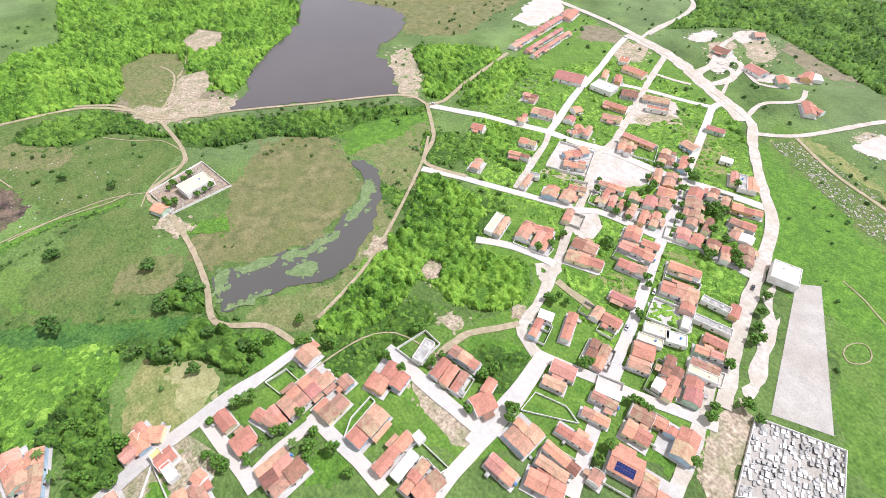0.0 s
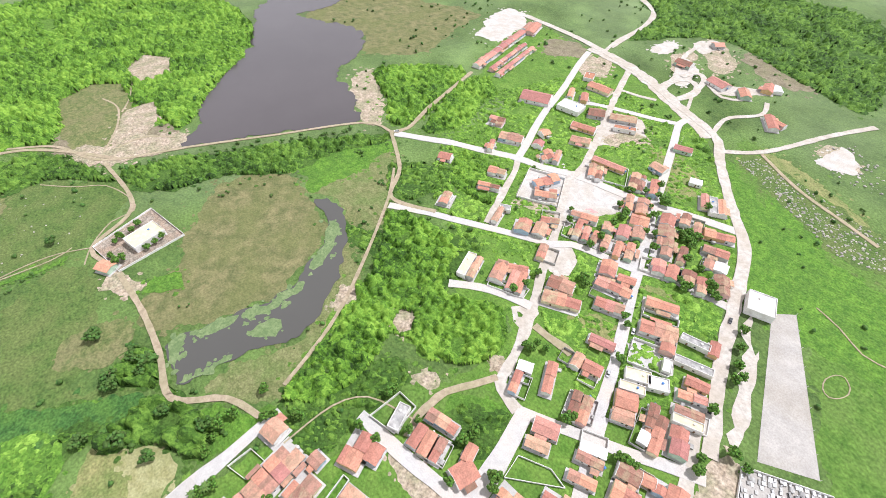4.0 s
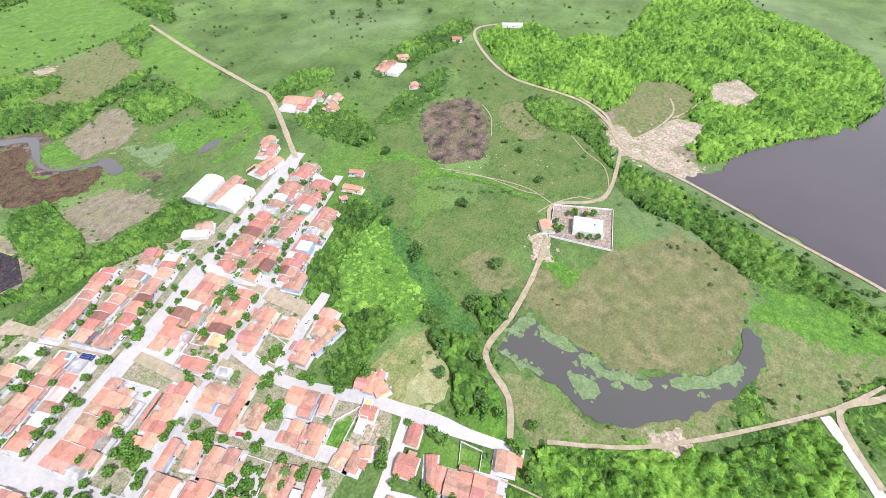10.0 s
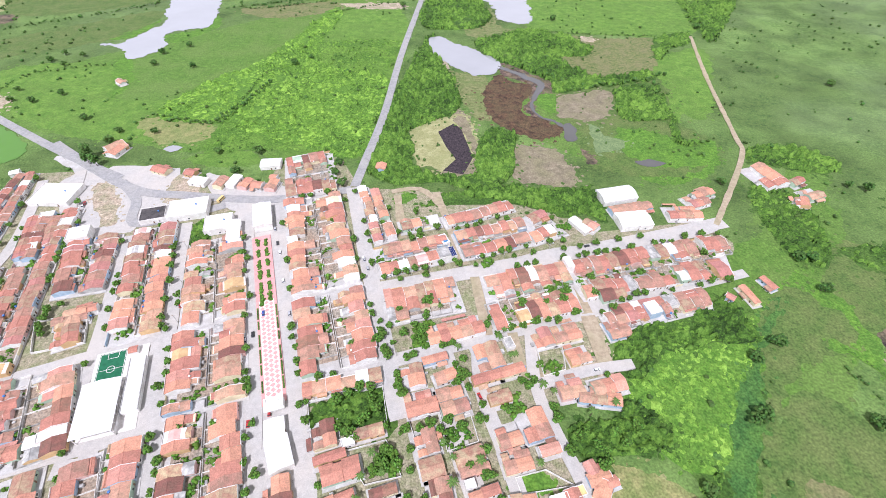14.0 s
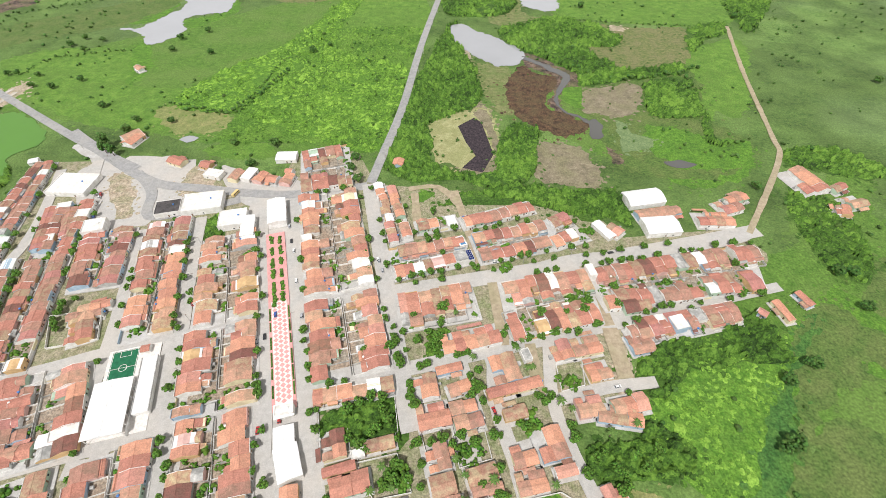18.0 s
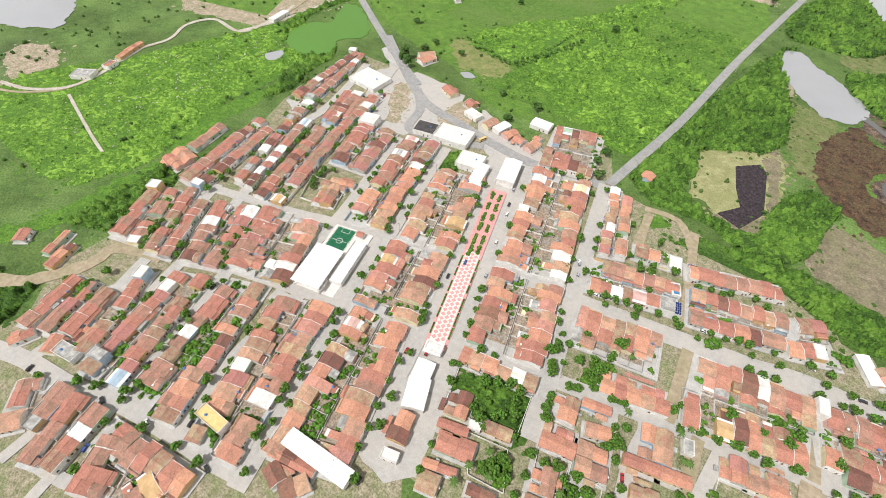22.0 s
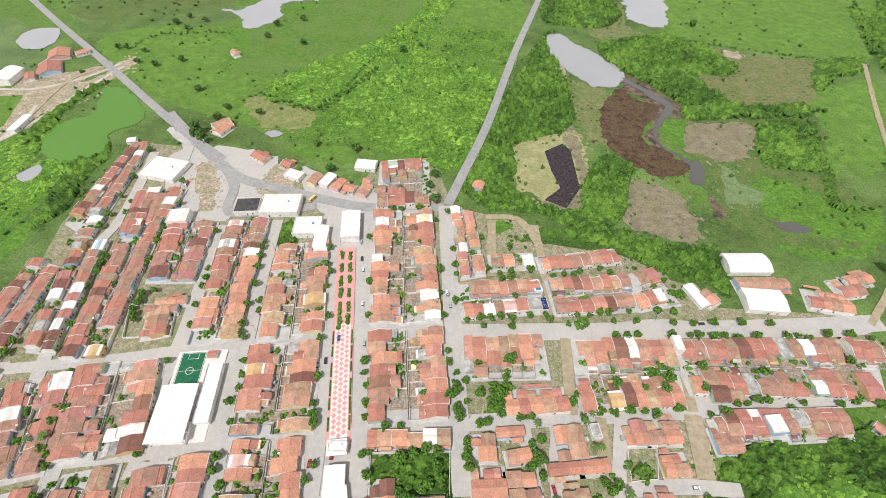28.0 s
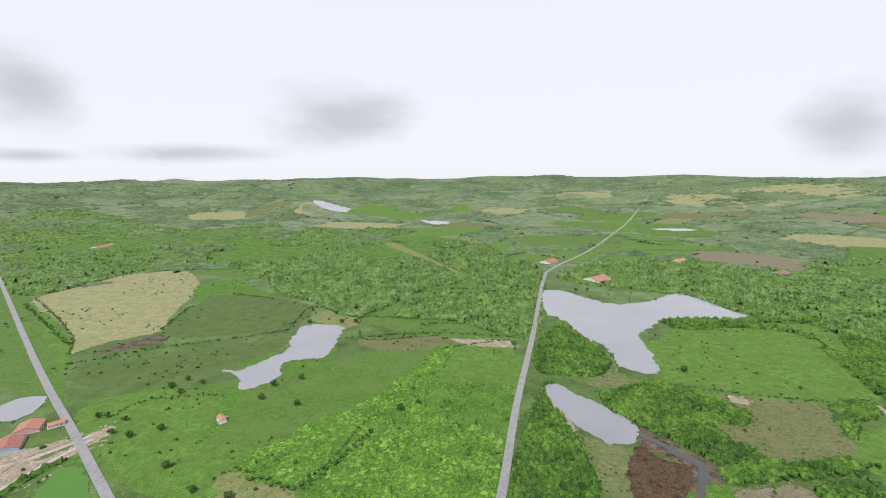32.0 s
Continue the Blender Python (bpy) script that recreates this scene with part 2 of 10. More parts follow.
def canopy_mat(name, dark, mid, light, crown=3.4, big=45.0):
    """A closed cover of foliage: every crown of its own tone, leaf grain within it, drier and lusher stretches."""
    m = bpy.data.materials.new(name)
    m.use_nodes = True
    nt = m.node_tree
    b = nt.nodes["Principled BSDF"]
    b.inputs["Roughness"].default_value, b.inputs["Specular IOR Level"].default_value = 0.85, 0.25
    geo = nt.nodes.new("ShaderNodeNewGeometry")

    def noise_at(size, detail, rough=0.6):
        n = nt.nodes.new("ShaderNodeTexNoise")
        n.inputs["Scale"].default_value, n.inputs["Detail"].default_value, n.inputs["Roughness"].default_value = 1.0 / size, detail, rough
        nt.links.new(geo.outputs["Position"], n.inputs["Vector"])
        return n

    warp = nt.nodes.new("ShaderNodeVectorMath")
    warp.operation = "MULTIPLY_ADD"
    warp.inputs[1].default_value = (crown * 0.9,) * 3
    nt.links.new(noise_at(crown * 0.6, 2.0).outputs["Color"], warp.inputs[0])
    nt.links.new(geo.outputs["Position"], warp.inputs[2])
    cell = nt.nodes.new("ShaderNodeTexVoronoi")
    cell.inputs["Scale"].default_value = 1.0 / crown
    nt.links.new(warp.outputs["Vector"], cell.inputs["Vector"])
    tone = nt.nodes.new("ShaderNodeSeparateColor")
    nt.links.new(cell.outputs["Color"], tone.inputs["Color"])
    total = None
    for src, gain, off in ((tone.outputs["Red"], 0.42, -0.21), (noise_at(crown * 0.42, 5.0, 0.7).outputs["Fac"], 1.5, -0.75), (noise_at(big, 4.0).outputs["Fac"], 1.3, -0.15)):
        k = nt.nodes.new("ShaderNodeMath")
        k.operation = "MULTIPLY_ADD"
        k.inputs[1].default_value, k.inputs[2].default_value = gain, off
        nt.links.new(src, k.inputs[0])
        if total is None:
            total = k
        else:
            add = nt.nodes.new("ShaderNodeMath")
            nt.links.new(total.outputs["Value"], add.inputs[0])
            nt.links.new(k.outputs["Value"], add.inputs[1])
            total = add
    r = nt.nodes.new("ShaderNodeValToRGB")
    r.color_ramp.elements[0].position, r.color_ramp.elements[0].color = 0.12, (*dark, 1)
    r.color_ramp.elements[1].position, r.color_ramp.elements[1].color = 0.88, (*light, 1)
    r.color_ramp.elements.new(0.48).color = (*mid, 1)
    nt.links.new(total.outputs["Value"], r.inputs["Fac"])
    nt.links.new(r.outputs["Color"], b.inputs["Base Color"])
    bp = nt.nodes.new("ShaderNodeBump")
    bp.inputs["Strength"].default_value, bp.inputs["Distance"].default_value = 0.8, crown * 0.1
    nt.links.new(noise_at(crown * 0.22, 4.0).outputs["Fac"], bp.inputs["Height"])
    nt.links.new(bp.outputs["Normal"], b.inputs["Normal"])
    return m


M = {
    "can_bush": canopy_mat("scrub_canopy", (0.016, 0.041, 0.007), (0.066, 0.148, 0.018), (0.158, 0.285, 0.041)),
    # lighter copy of can_bush: sunlight painted into the leaf colour
    "can_bright": canopy_mat("sun_painted_scrub_canopy", (0.025, 0.066, 0.009), (0.103, 0.226, 0.022), (0.232, 0.396, 0.051)),
    "can_wood": canopy_mat("green_scrub_canopy", (0.028, 0.068, 0.011), (0.096, 0.204, 0.026), (0.200, 0.345, 0.056)),
    "can_low": canopy_mat("low_scrub", (0.036, 0.087, 0.012), (0.123, 0.256, 0.028), (0.270, 0.448, 0.070), 2.2, 25.0),
    # distant and far canopies: haze painted in as paler, greyer greens
    "can_distant": canopy_mat("hazed_distant_canopy", (0.036, 0.074, 0.017), (0.110, 0.200, 0.045), (0.215, 0.335, 0.088)),
    "can_far": canopy_mat("hazed_far_canopy", (0.060, 0.098, 0.043), (0.120, 0.180, 0.079), (0.204, 0.270, 0.126), 14.0, 260.0),
    "stone": mat("pale_field_stone", (0.34, 0.315, 0.27), (0.54, 0.51, 0.46), 1.2, 0.95, bump=0.4, spread=0.25, island=True),
    "darkroof": mat("dark_roof_sheet", (0.045, 0.042, 0.042), (0.10, 0.09, 0.09), 3.0, 0.7, bump=0.1),
    "grass": mat("pasture", (0.047, 0.105, 0.022), (0.118, 0.202, 0.047), 5.0, 0.95, big=(0.119, 0.206, 0.050), big_size=30, big_amt=0.75, bump=0.8, contrast=0.4, grain=1.5, grain_amt=0.3, cells=150.0),
    "under": mat("undergrowth", (0.020, 0.058, 0.008), (0.060, 0.140, 0.018), 2.2, 0.95, big=(0.085, 0.170, 0.026), big_size=16, big_amt=0.6, bump=1.0, contrast=0.4, grain=1.5),
    # lighter copy of under, carrying the painted sunlight below bright thickets
    "under2": mat("bright_undergrowth", (0.032, 0.095, 0.009), (0.105, 0.230, 0.026), 2.2, 0.95, big=(0.140, 0.270, 0.036), big_size=24, big_amt=0.6, bump=1.0, contrast=0.4, grain=1.5),
    "pasture2": mat("green_pasture", (0.056, 0.138, 0.016), (0.118, 0.232, 0.036), 6.0, 0.95, big=(0.122, 0.205, 0.045), big_size=34, big_amt=0.6, bump=0.7, contrast=0.35, grain=1.6, grain_amt=0.32),
    "stream": mat("wet_green_sedge", (0.026, 0.090, 0.016), (0.062, 0.160, 0.030), 3.0, 0.9, big=(0.090, 0.200, 0.030), big_size=12, big_amt=0.5, bump=0.6, grain=1.2),
    "lush": mat("lush_grass", (0.058, 0.158, 0.014), (0.125, 0.268, 0.028), 4.0, 0.95, big=(0.060, 0.140, 0.020), big_size=14, bump=0.7, grain=1.2, grain_amt=0.32),
    "meadow": mat("meadow_grass", (0.075, 0.180, 0.020), (0.138, 0.262, 0.038), 9.0, 0.95, big=(0.082, 0.165, 0.026), big_size=30, bump=0.5, grain=1.4, grain_amt=0.3),
    "olive": mat("olive_grass", (0.050, 0.106, 0.020), (0.112, 0.184, 0.042), 5.0, 0.95, big=(0.132, 0.174, 0.053), big_size=18, big_amt=0.6, bump=0.6, contrast=0.4, grain=1.4, grain_amt=0.35),
    "dry": mat("dry_grass", (0.085, 0.128, 0.036), (0.175, 0.202, 0.072), 4.0, 0.95, big=(0.205, 0.185, 0.092), big_size=16, big_amt=0.55, bump=0.6, grain=1.3, grain_amt=0.28),
    "dryhill": mat("dry_hill_grass", (0.100, 0.124, 0.044), (0.225, 0.206, 0.096), 9.0, 0.95, big=(0.128, 0.158, 0.050), big_size=26, big_amt=0.6, bump=0.6, grain=1.3, grain_amt=0.22),
    "tan": mat("grazed_grass", (0.155, 0.196, 0.062), (0.265, 0.275, 0.108), 5.0, 0.95, big=(0.115, 0.190, 0.044), big_size=14, bump=0.5, grain=1.2, grain_amt=0.28),
    "straw": mat("cut_straw", (0.245, 0.258, 0.108), (0.375, 0.368, 0.190), 6.0, 0.95, big=(0.190, 0.228, 0.080), big_size=20, big_amt=0.5, bump=0.5, grain=1.0, grain_amt=0.2),
    "stubble": mat("stubble", (0.165, 0.142, 0.092), (0.285, 0.242, 0.168), 7.0, 0.95, big=(0.165, 0.178, 0.080), big_size=14, big_amt=0.5, bump=0.6, grain=1.2, grain_amt=0.25),
    "reed": mat("brown_reed", (0.034, 0.022, 0.015), (0.135, 0.078, 0.044), 5.0, 0.95, big=(0.125, 0.098, 0.048), big_size=12, bump=0.9, contrast=0.3, grain=1.3, grain_amt=0.5),
    "reedgreen": mat("marsh_reed", (0.10, 0.13, 0.04), (0.225, 0.25, 0.105), 5.0, 0.95, big=(0.10, 0.18, 0.04), big_size=14, bump=0.9, contrast=0.35, grain=1.1, grain_amt=0.25),
    "burnt": mat("burnt_soil", (0.025, 0.02, 0.025), (0.06, 0.045, 0.05), 3.0, 0.95, bump=0.6, grain=1.5),
    "burnt2": mat("burnt_scrub", (0.040, 0.030, 0.028), (0.205, 0.142, 0.108), 11.0, 0.95, big=(0.135, 0.132, 0.062), big_size=16, big_amt=0.6, bump=0.8, contrast=0.2, grain=1.4),
    "soil": mat("sandy_soil", (0.31, 0.245, 0.175), (0.48, 0.40, 0.31), 4.0, 0.95, big=(0.20, 0.22, 0.11), big_size=10, big_amt=0.55, bump=0.4, grain=1.5),
    "white": mat("chalky_gravel", (0.46, 0.435, 0.40), (0.575, 0.55, 0.51), 5.0, 0.95, big=(0.43, 0.38, 0.31), big_size=14, big_amt=0.6, bump=0.3, grain=0.8, grain_amt=0.12),
    "town": mat("town_earth", (0.20, 0.19, 0.11), (0.38, 0.33, 0.24), 3.0, 0.95, big=(0.12, 0.20, 0.05), big_size=9, big_amt=0.45, bump=0.4, grain=0.9),
    "yard": mat("yard_earth", (0.20, 0.17, 0.13), (0.38, 0.33, 0.27), 2.5, 0.95, big=(0.34, 0.24, 0.17), big_size=9, big_amt=0.6, bump=0.4, grain=1.0),
    "asphalt": mat("asphalt", (0.265, 0.262, 0.26), (0.345, 0.342, 0.335), 3.0, 0.9, big=(0.38, 0.365, 0.34), big_size=14, big_amt=0.5, bump=0.3, fine=0.3, grain=0.7, grain_amt=0.1),
    "cobble": mat("stone_paving", (0.405, 0.388, 0.365), (0.475, 0.458, 0.434), 3.0, 0.9, big=(0.52, 0.475, 0.42), big_size=22, big_amt=0.5, bump=0.3, fine=0.35, grain=0.6, grain_amt=0.1),
    "palestone": mat("pale_stone_paving", (0.46, 0.445, 0.425), (0.535, 0.52, 0.496), 3.0, 0.9, big=(0.56, 0.50, 0.43), big_size=18, big_amt=0.7, bump=0.3, fine=0.35, grain=0.6, grain_amt=0.1),
    "dirt": mat("dirt_track", (0.31, 0.25, 0.17), (0.45, 0.37, 0.265), 3.0, 0.95, big=(0.26, 0.26, 0.13), big_size=12, big_amt=0.4, bump=0.5),
    "dirtpale": mat("pale_dirt", (0.422, 0.387, 0.339), (0.581, 0.541, 0.484), 3.0, 0.95, big=(0.405, 0.343, 0.264), big_size=14, big_amt=0.5, bump=0.4),
    "pave": mat("pavement_concrete", (0.44, 0.428, 0.41), (0.53, 0.518, 0.50), 2.6, 0.9, big=(0.37, 0.34, 0.30), big_size=9, big_amt=0.5, bump=0.2, grain=0.5, grain_amt=0.1),
    "greyyard": mat("beaten_grey_ground", (0.375, 0.355, 0.325), (0.455, 0.432, 0.395), 9.0, 0.95, big=(0.34, 0.305, 0.25), big_size=26, big_amt=0.5, bump=0.2, grain=0.8, grain_amt=0.12),
    "concrete": mat("concrete", (0.36, 0.35, 0.33), (0.55, 0.54, 0.51), 1.6, 0.9, big=(0.22, 0.22, 0.21), big_size=4, big_amt=0.7, bump=0.3),
    "whitewash": mat("white_paint", (0.66, 0.64, 0.60), (0.82, 0.81, 0.79), 2.0, 0.8, big=(0.55, 0.52, 0.47), big_size=5, big_amt=0.5, bump=0.1),
    "cream": mat("cream_paint", (0.66, 0.58, 0.38), (0.78, 0.70, 0.48), 2.0, 0.8, big=(0.52, 0.45, 0.30), big_size=5, big_amt=0.5, bump=0.1),
    "yellow": mat("yellow_paint", (0.68, 0.50, 0.20), (0.78, 0.60, 0.28), 2.0, 0.8, big=(0.55, 0.42, 0.20), big_size=5, big_amt=0.4, bump=0.1),
    "metalwhite": mat("white_sheet_metal", (0.70, 0.70, 0.69), (0.84, 0.84, 0.83), 3.0, 0.45, big=(0.60, 0.58, 0.55), big_size=7, big_amt=0.35, bump=0.1),
    "wood": mat("painted_wood", (0.12, 0.07, 0.04), (0.25, 0.15, 0.09), 0.6, 0.7, bump=0.2, spread=0.3),
    "glass": mat("dark_window", (0.03, 0.035, 0.04), (0.06, 0.065, 0.07), 1.0, 0.2, bump=0.0, spec=0.5),
    "solar": mat("solar_cell", (0.012, 0.02, 0.09), (0.03, 0.05, 0.18), 0.9, 0.25, bump=0.0, spec=0.5),
    "poolwater": mat("pool_water", (0.04, 0.17, 0.36), (0.07, 0.24, 0.46), 1.5, 0.12, bump=0.1, spec=0.5),
    "turf": mat("green_turf", (0.012, 0.11, 0.05), (0.02, 0.15, 0.07), 2.0, 0.9, bump=0.2),
    "pinktile": mat("pink_paving", (0.62, 0.28, 0.27), (0.72, 0.38, 0.36), 1.5, 0.85, big=(0.55, 0.33, 0.30), big_size=6, bump=0.1),
    "whitetile": mat("white_paving", (0.62, 0.58, 0.54), (0.78, 0.74, 0.70), 1.5, 0.85, bump=0.1),
    "bark": mat("bark", (0.07, 0.05, 0.035), (0.16, 0.12, 0.09), 0.4, 0.95, bump=0.6),
    "leaf": mat("street_tree_leaf", (0.019, 0.062, 0.006), (0.118, 0.255, 0.026), 0.7, 0.75, bump=0.6, fine=0.25, spread=0.3, island=True),
    "leaf2": mat("bush_leaf", (0.020, 0.072, 0.006), (0.105, 0.240, 0.020), 1.6, 0.8, big=(0.125, 0.260, 0.026), big_size=30, big_amt=0.6, bump=0.8, fine=0.5, spread=0.3, island=True),
    "leaf3": mat("wood_leaf", (0.022, 0.07, 0.012), (0.075, 0.165, 0.025), 2.0, 0.8, big=(0.095, 0.18, 0.035), big_size=60, big_amt=0.6, bump=0.8, fine=0.6, spread=0.3, island=True),
    "palmleaf": mat("palm_leaf", (0.05, 0.12, 0.02), (0.12, 0.22, 0.04), 0.8, 0.7, bump=0.2, spread=0.2, island=True),
    "lily": mat("lily_mat", (0.10, 0.17, 0.06), (0.20, 0.28, 0.12), 1.6, 0.7, big=(0.10, 0.17, 0.06), big_size=6, big_amt=0.6, bump=0.3),
    "lake": water_mat("brown_lake_water", (0.075, 0.065, 0.065), 0.25, 0.35),
    "pond": water_mat("pond_water", (0.085, 0.083, 0.075), 0.14, 0.5),
    # the sky's glare on the lagoons is painted into this pale base
    "silver": water_mat("sky_glare_water", (0.29, 0.295, 0.305), 0.04, 1.0, 0.0),
    "algae": water_mat("green_pond_water", (0.085, 0.215, 0.030), 0.5, 0.2),
    "tyre": mat("tyre_rubber", (0.02, 0.02, 0.02), (0.04, 0.04, 0.04), 0.3, 0.9, bump=0.1),
    "tank": mat("blue_plastic", (0.05, 0.16, 0.42), (0.08, 0.22, 0.5), 0.6, 0.5, bump=0.05),
    "grave": mat("tomb_plaster", (0.54, 0.54, 0.53), (0.82, 0.82, 0.81), 0.9, 0.85, bump=0.2, spread=0.3),
    "darkstone": mat("dark_granite", (0.03, 0.03, 0.035), (0.09, 0.09, 0.10), 0.5, 0.4, bump=0.05),
    "brick": mat("bare_brick", (0.34, 0.15, 0.09), (0.48, 0.24, 0.15), 0.8, 0.9, bump=0.3),
}
SOFT = ("stream", "olive", "dryhill", "lush", "meadow", "dry", "tan", "straw", "stubble", "reed", "reedgreen", "burnt2", "soil", "white", "lily", "under", "under2", "pasture2")
TILE = [tile_mat("clay_tile", (0.575, 0.278, 0.195), (0.478, 0.218, 0.150), (0.382, 0.193, 0.135), 0.5),
        tile_mat("faded_tile", (0.555, 0.314, 0.225), (0.430, 0.228, 0.160), (0.344, 0.222, 0.154), 0.75),
        tile_mat("mossy_tile", (0.449, 0.253, 0.174), (0.296, 0.167, 0.115), (0.422, 0.323, 0.204), 0.85),
        tile_mat("dark_tile", (0.316, 0.142, 0.106), (0.220, 0.107, 0.079), (0.181, 0.111, 0.079), 0.6),
        tile_mat("rose_tile", (0.555, 0.269, 0.219), (0.478, 0.218, 0.174), (0.382, 0.198, 0.154), 0.5)]
PAINT = [M["whitewash"], M["whitewash"], M["whitewash"], M["cream"]]
for _n, _lo, _hi in (("ochre_wall", (0.55, 0.36, 0.18), (0.66, 0.45, 0.24)), ("blue_wall", (0.34, 0.45, 0.55), (0.44, 0.54, 0.63)),
                     ("green_wall", (0.36, 0.48, 0.36), (0.46, 0.57, 0.44)), ("pink_wall", (0.60, 0.38, 0.34), (0.69, 0.46, 0.41)),
                     ("grey_wall", (0.40, 0.39, 0.37), (0.52, 0.51, 0.49))):
    PAINT.append(mat(_n, _lo, _hi, 1.8, 0.85, big=tuple(c * 0.75 for c in _lo), big_size=4, big_amt=0.5, bump=0.1))


# ---- building blocks ----
class Geo:
    """Vertices and faces of one mesh."""

    def __init__(self):
        self.v, self.f = [], []

    def add(self, verts, faces):
        k = len(self.v)
        self.v += [tuple(p) for p in verts]
        self.f += [tuple(i + k for i in q) for q in faces]
        return self

    def box(self, x0, y0, z0, x1, y1, z1):
        return self.add([(x0, y0, z0), (x1, y0, z0), (x1, y1, z0), (x0, y1, z0), (x0, y0, z1), (x1, y0, z1), (x1, y1, z1), (x0, y1, z1)],
                        [(0, 3, 2, 1), (4, 5, 6, 7), (0, 1, 5, 4), (1, 2, 6, 5), (2, 3, 7, 6), (3, 0, 4, 7)])

    def slab(self, q, t):
        """A slab of thickness t whose top is the four corners q."""
        return self.add(list(q) + [(p[0], p[1], p[2] - t) for p in q], [(0, 1, 2, 3), (7, 6, 5, 4), (4, 5, 1, 0), (5, 6, 2, 1), (6, 7, 3, 2), (7, 4, 0, 3)])

    def tube(self, x, y, z0, z1, r0, r1, n=8, cap=True):
        ring = lambda z, r: [(x + r * math.cos(2 * math.pi * i / n), y + r * math.sin(2 * math.pi * i / n), z) for i in range(n)]
        faces = [(i, (i + 1) % n, n + (i + 1) % n, n + i) for i in range(n)]
        return self.add(ring(z0, r0) + ring(z1, r1), faces + ([tuple(range(n, 2 * n))] if cap else []))

    def mesh(self, name, material, smooth=False):
        me = bpy.data.meshes.new(name)
        me.from_pydata(self.v, [], self.f)
        me.materials.append(material)
        if smooth:
            me.polygons.foreach_set("use_smooth", [True] * len(me.polygons))
        me.update()
        return me


def part(name, g, material, parent, label="", at=None):
    """One mesh under a thing or a part. g is a Geo or a mesh that pieces share."""
    ob = new(name, g.mesh(name, material) if isinstance(g, Geo) else g)
    ob.parent = parent
    if at is not None:
        ob.matrix_basis = at
    return tagged(ob, label)


def thing(name, g, material, m, label, category, group="", kind=""):
    ob = new(name, g.mesh(name, material) if isinstance(g, Geo) else g)
    ob.matrix_basis = m
    return tagged(ob, label, category, group, kind)


# ---- ground ----
CX, CY = 20.0, 250.0


def rise(x, y):
    """Height of the land: flat about the town, hills towards the horizon."""
    r = math.hypot(x - CX, y - CY)
    if r < 2000:
        return 0.0
    k = min((r - 2000) / 2650, 1.0)
    k = k * k * (3 - 2 * k)
    n = noise.noise((x / 900, y / 900, 0.3)) + 0.45 * noise.noise((x / 330, y / 330, 4.0))
    return k * (222 + 52 * n)


def paint_haze(m, near, far, colour):
    """Haze painted into the colour: the green valley floor pales to dry scrub towards the hills, in patches."""
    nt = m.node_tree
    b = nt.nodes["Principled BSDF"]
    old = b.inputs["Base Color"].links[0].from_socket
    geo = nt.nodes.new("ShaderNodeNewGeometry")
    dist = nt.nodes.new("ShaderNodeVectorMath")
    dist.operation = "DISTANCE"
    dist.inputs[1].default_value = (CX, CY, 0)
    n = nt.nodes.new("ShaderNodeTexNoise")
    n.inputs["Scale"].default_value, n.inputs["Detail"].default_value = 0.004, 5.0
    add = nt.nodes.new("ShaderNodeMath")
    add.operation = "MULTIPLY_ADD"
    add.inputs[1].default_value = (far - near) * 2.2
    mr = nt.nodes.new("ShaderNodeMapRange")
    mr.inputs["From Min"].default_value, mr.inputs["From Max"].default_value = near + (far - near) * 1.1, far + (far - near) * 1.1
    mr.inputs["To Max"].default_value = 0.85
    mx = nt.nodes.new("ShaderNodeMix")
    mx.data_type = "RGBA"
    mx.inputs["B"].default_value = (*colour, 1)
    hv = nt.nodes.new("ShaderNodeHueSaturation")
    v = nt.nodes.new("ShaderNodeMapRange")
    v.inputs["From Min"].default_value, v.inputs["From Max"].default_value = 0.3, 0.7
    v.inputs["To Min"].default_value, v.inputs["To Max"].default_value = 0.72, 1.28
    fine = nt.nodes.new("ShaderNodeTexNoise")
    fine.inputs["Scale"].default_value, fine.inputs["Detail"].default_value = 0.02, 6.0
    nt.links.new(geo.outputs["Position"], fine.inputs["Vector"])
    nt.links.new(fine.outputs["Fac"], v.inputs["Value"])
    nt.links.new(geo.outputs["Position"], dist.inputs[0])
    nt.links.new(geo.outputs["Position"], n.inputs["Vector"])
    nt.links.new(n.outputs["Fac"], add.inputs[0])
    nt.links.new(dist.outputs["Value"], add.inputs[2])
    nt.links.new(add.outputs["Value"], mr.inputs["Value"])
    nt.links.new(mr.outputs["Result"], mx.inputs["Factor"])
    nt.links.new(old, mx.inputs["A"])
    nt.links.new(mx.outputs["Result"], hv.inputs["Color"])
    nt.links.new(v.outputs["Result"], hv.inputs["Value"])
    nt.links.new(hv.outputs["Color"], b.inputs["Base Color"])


paint_haze(M["grass"], 550.0, 1800.0, (0.190, 0.240, 0.130))
rings = [0, 120, 260, 420, 600, 800, 1000, 1250, 1500, 1750] + [2000 + 70 * i for i in range(42)]
g = Geo()
SEC = 160
g.v.append((CX, CY, 0))
for r in rings[1:]:
    for i in range(SEC):
        a = 2 * math.pi * i / SEC
        x, y = CX + r * math.cos(a), CY + r * math.sin(a)
        g.v.append((x, y, rise(x, y)))
for i in range(SEC):
    g.f.append((0, 1 + i, 1 + (i + 1) % SEC))
for k in range(len(rings) - 2):
    for i in range(SEC):
        p, q = 1 + k * SEC, 1 + (k + 1) * SEC
        g.f.append((p + i, q + i, q + (i + 1) % SEC, p + (i + 1) % SEC))
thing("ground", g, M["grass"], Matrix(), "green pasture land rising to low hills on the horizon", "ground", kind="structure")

NEAR = (10.0, 130.0, 172.0)       # row houses within this circle are things of their own
ROADS, FOOT, TAKEN = [], [], []     # road segments, house footprints, water
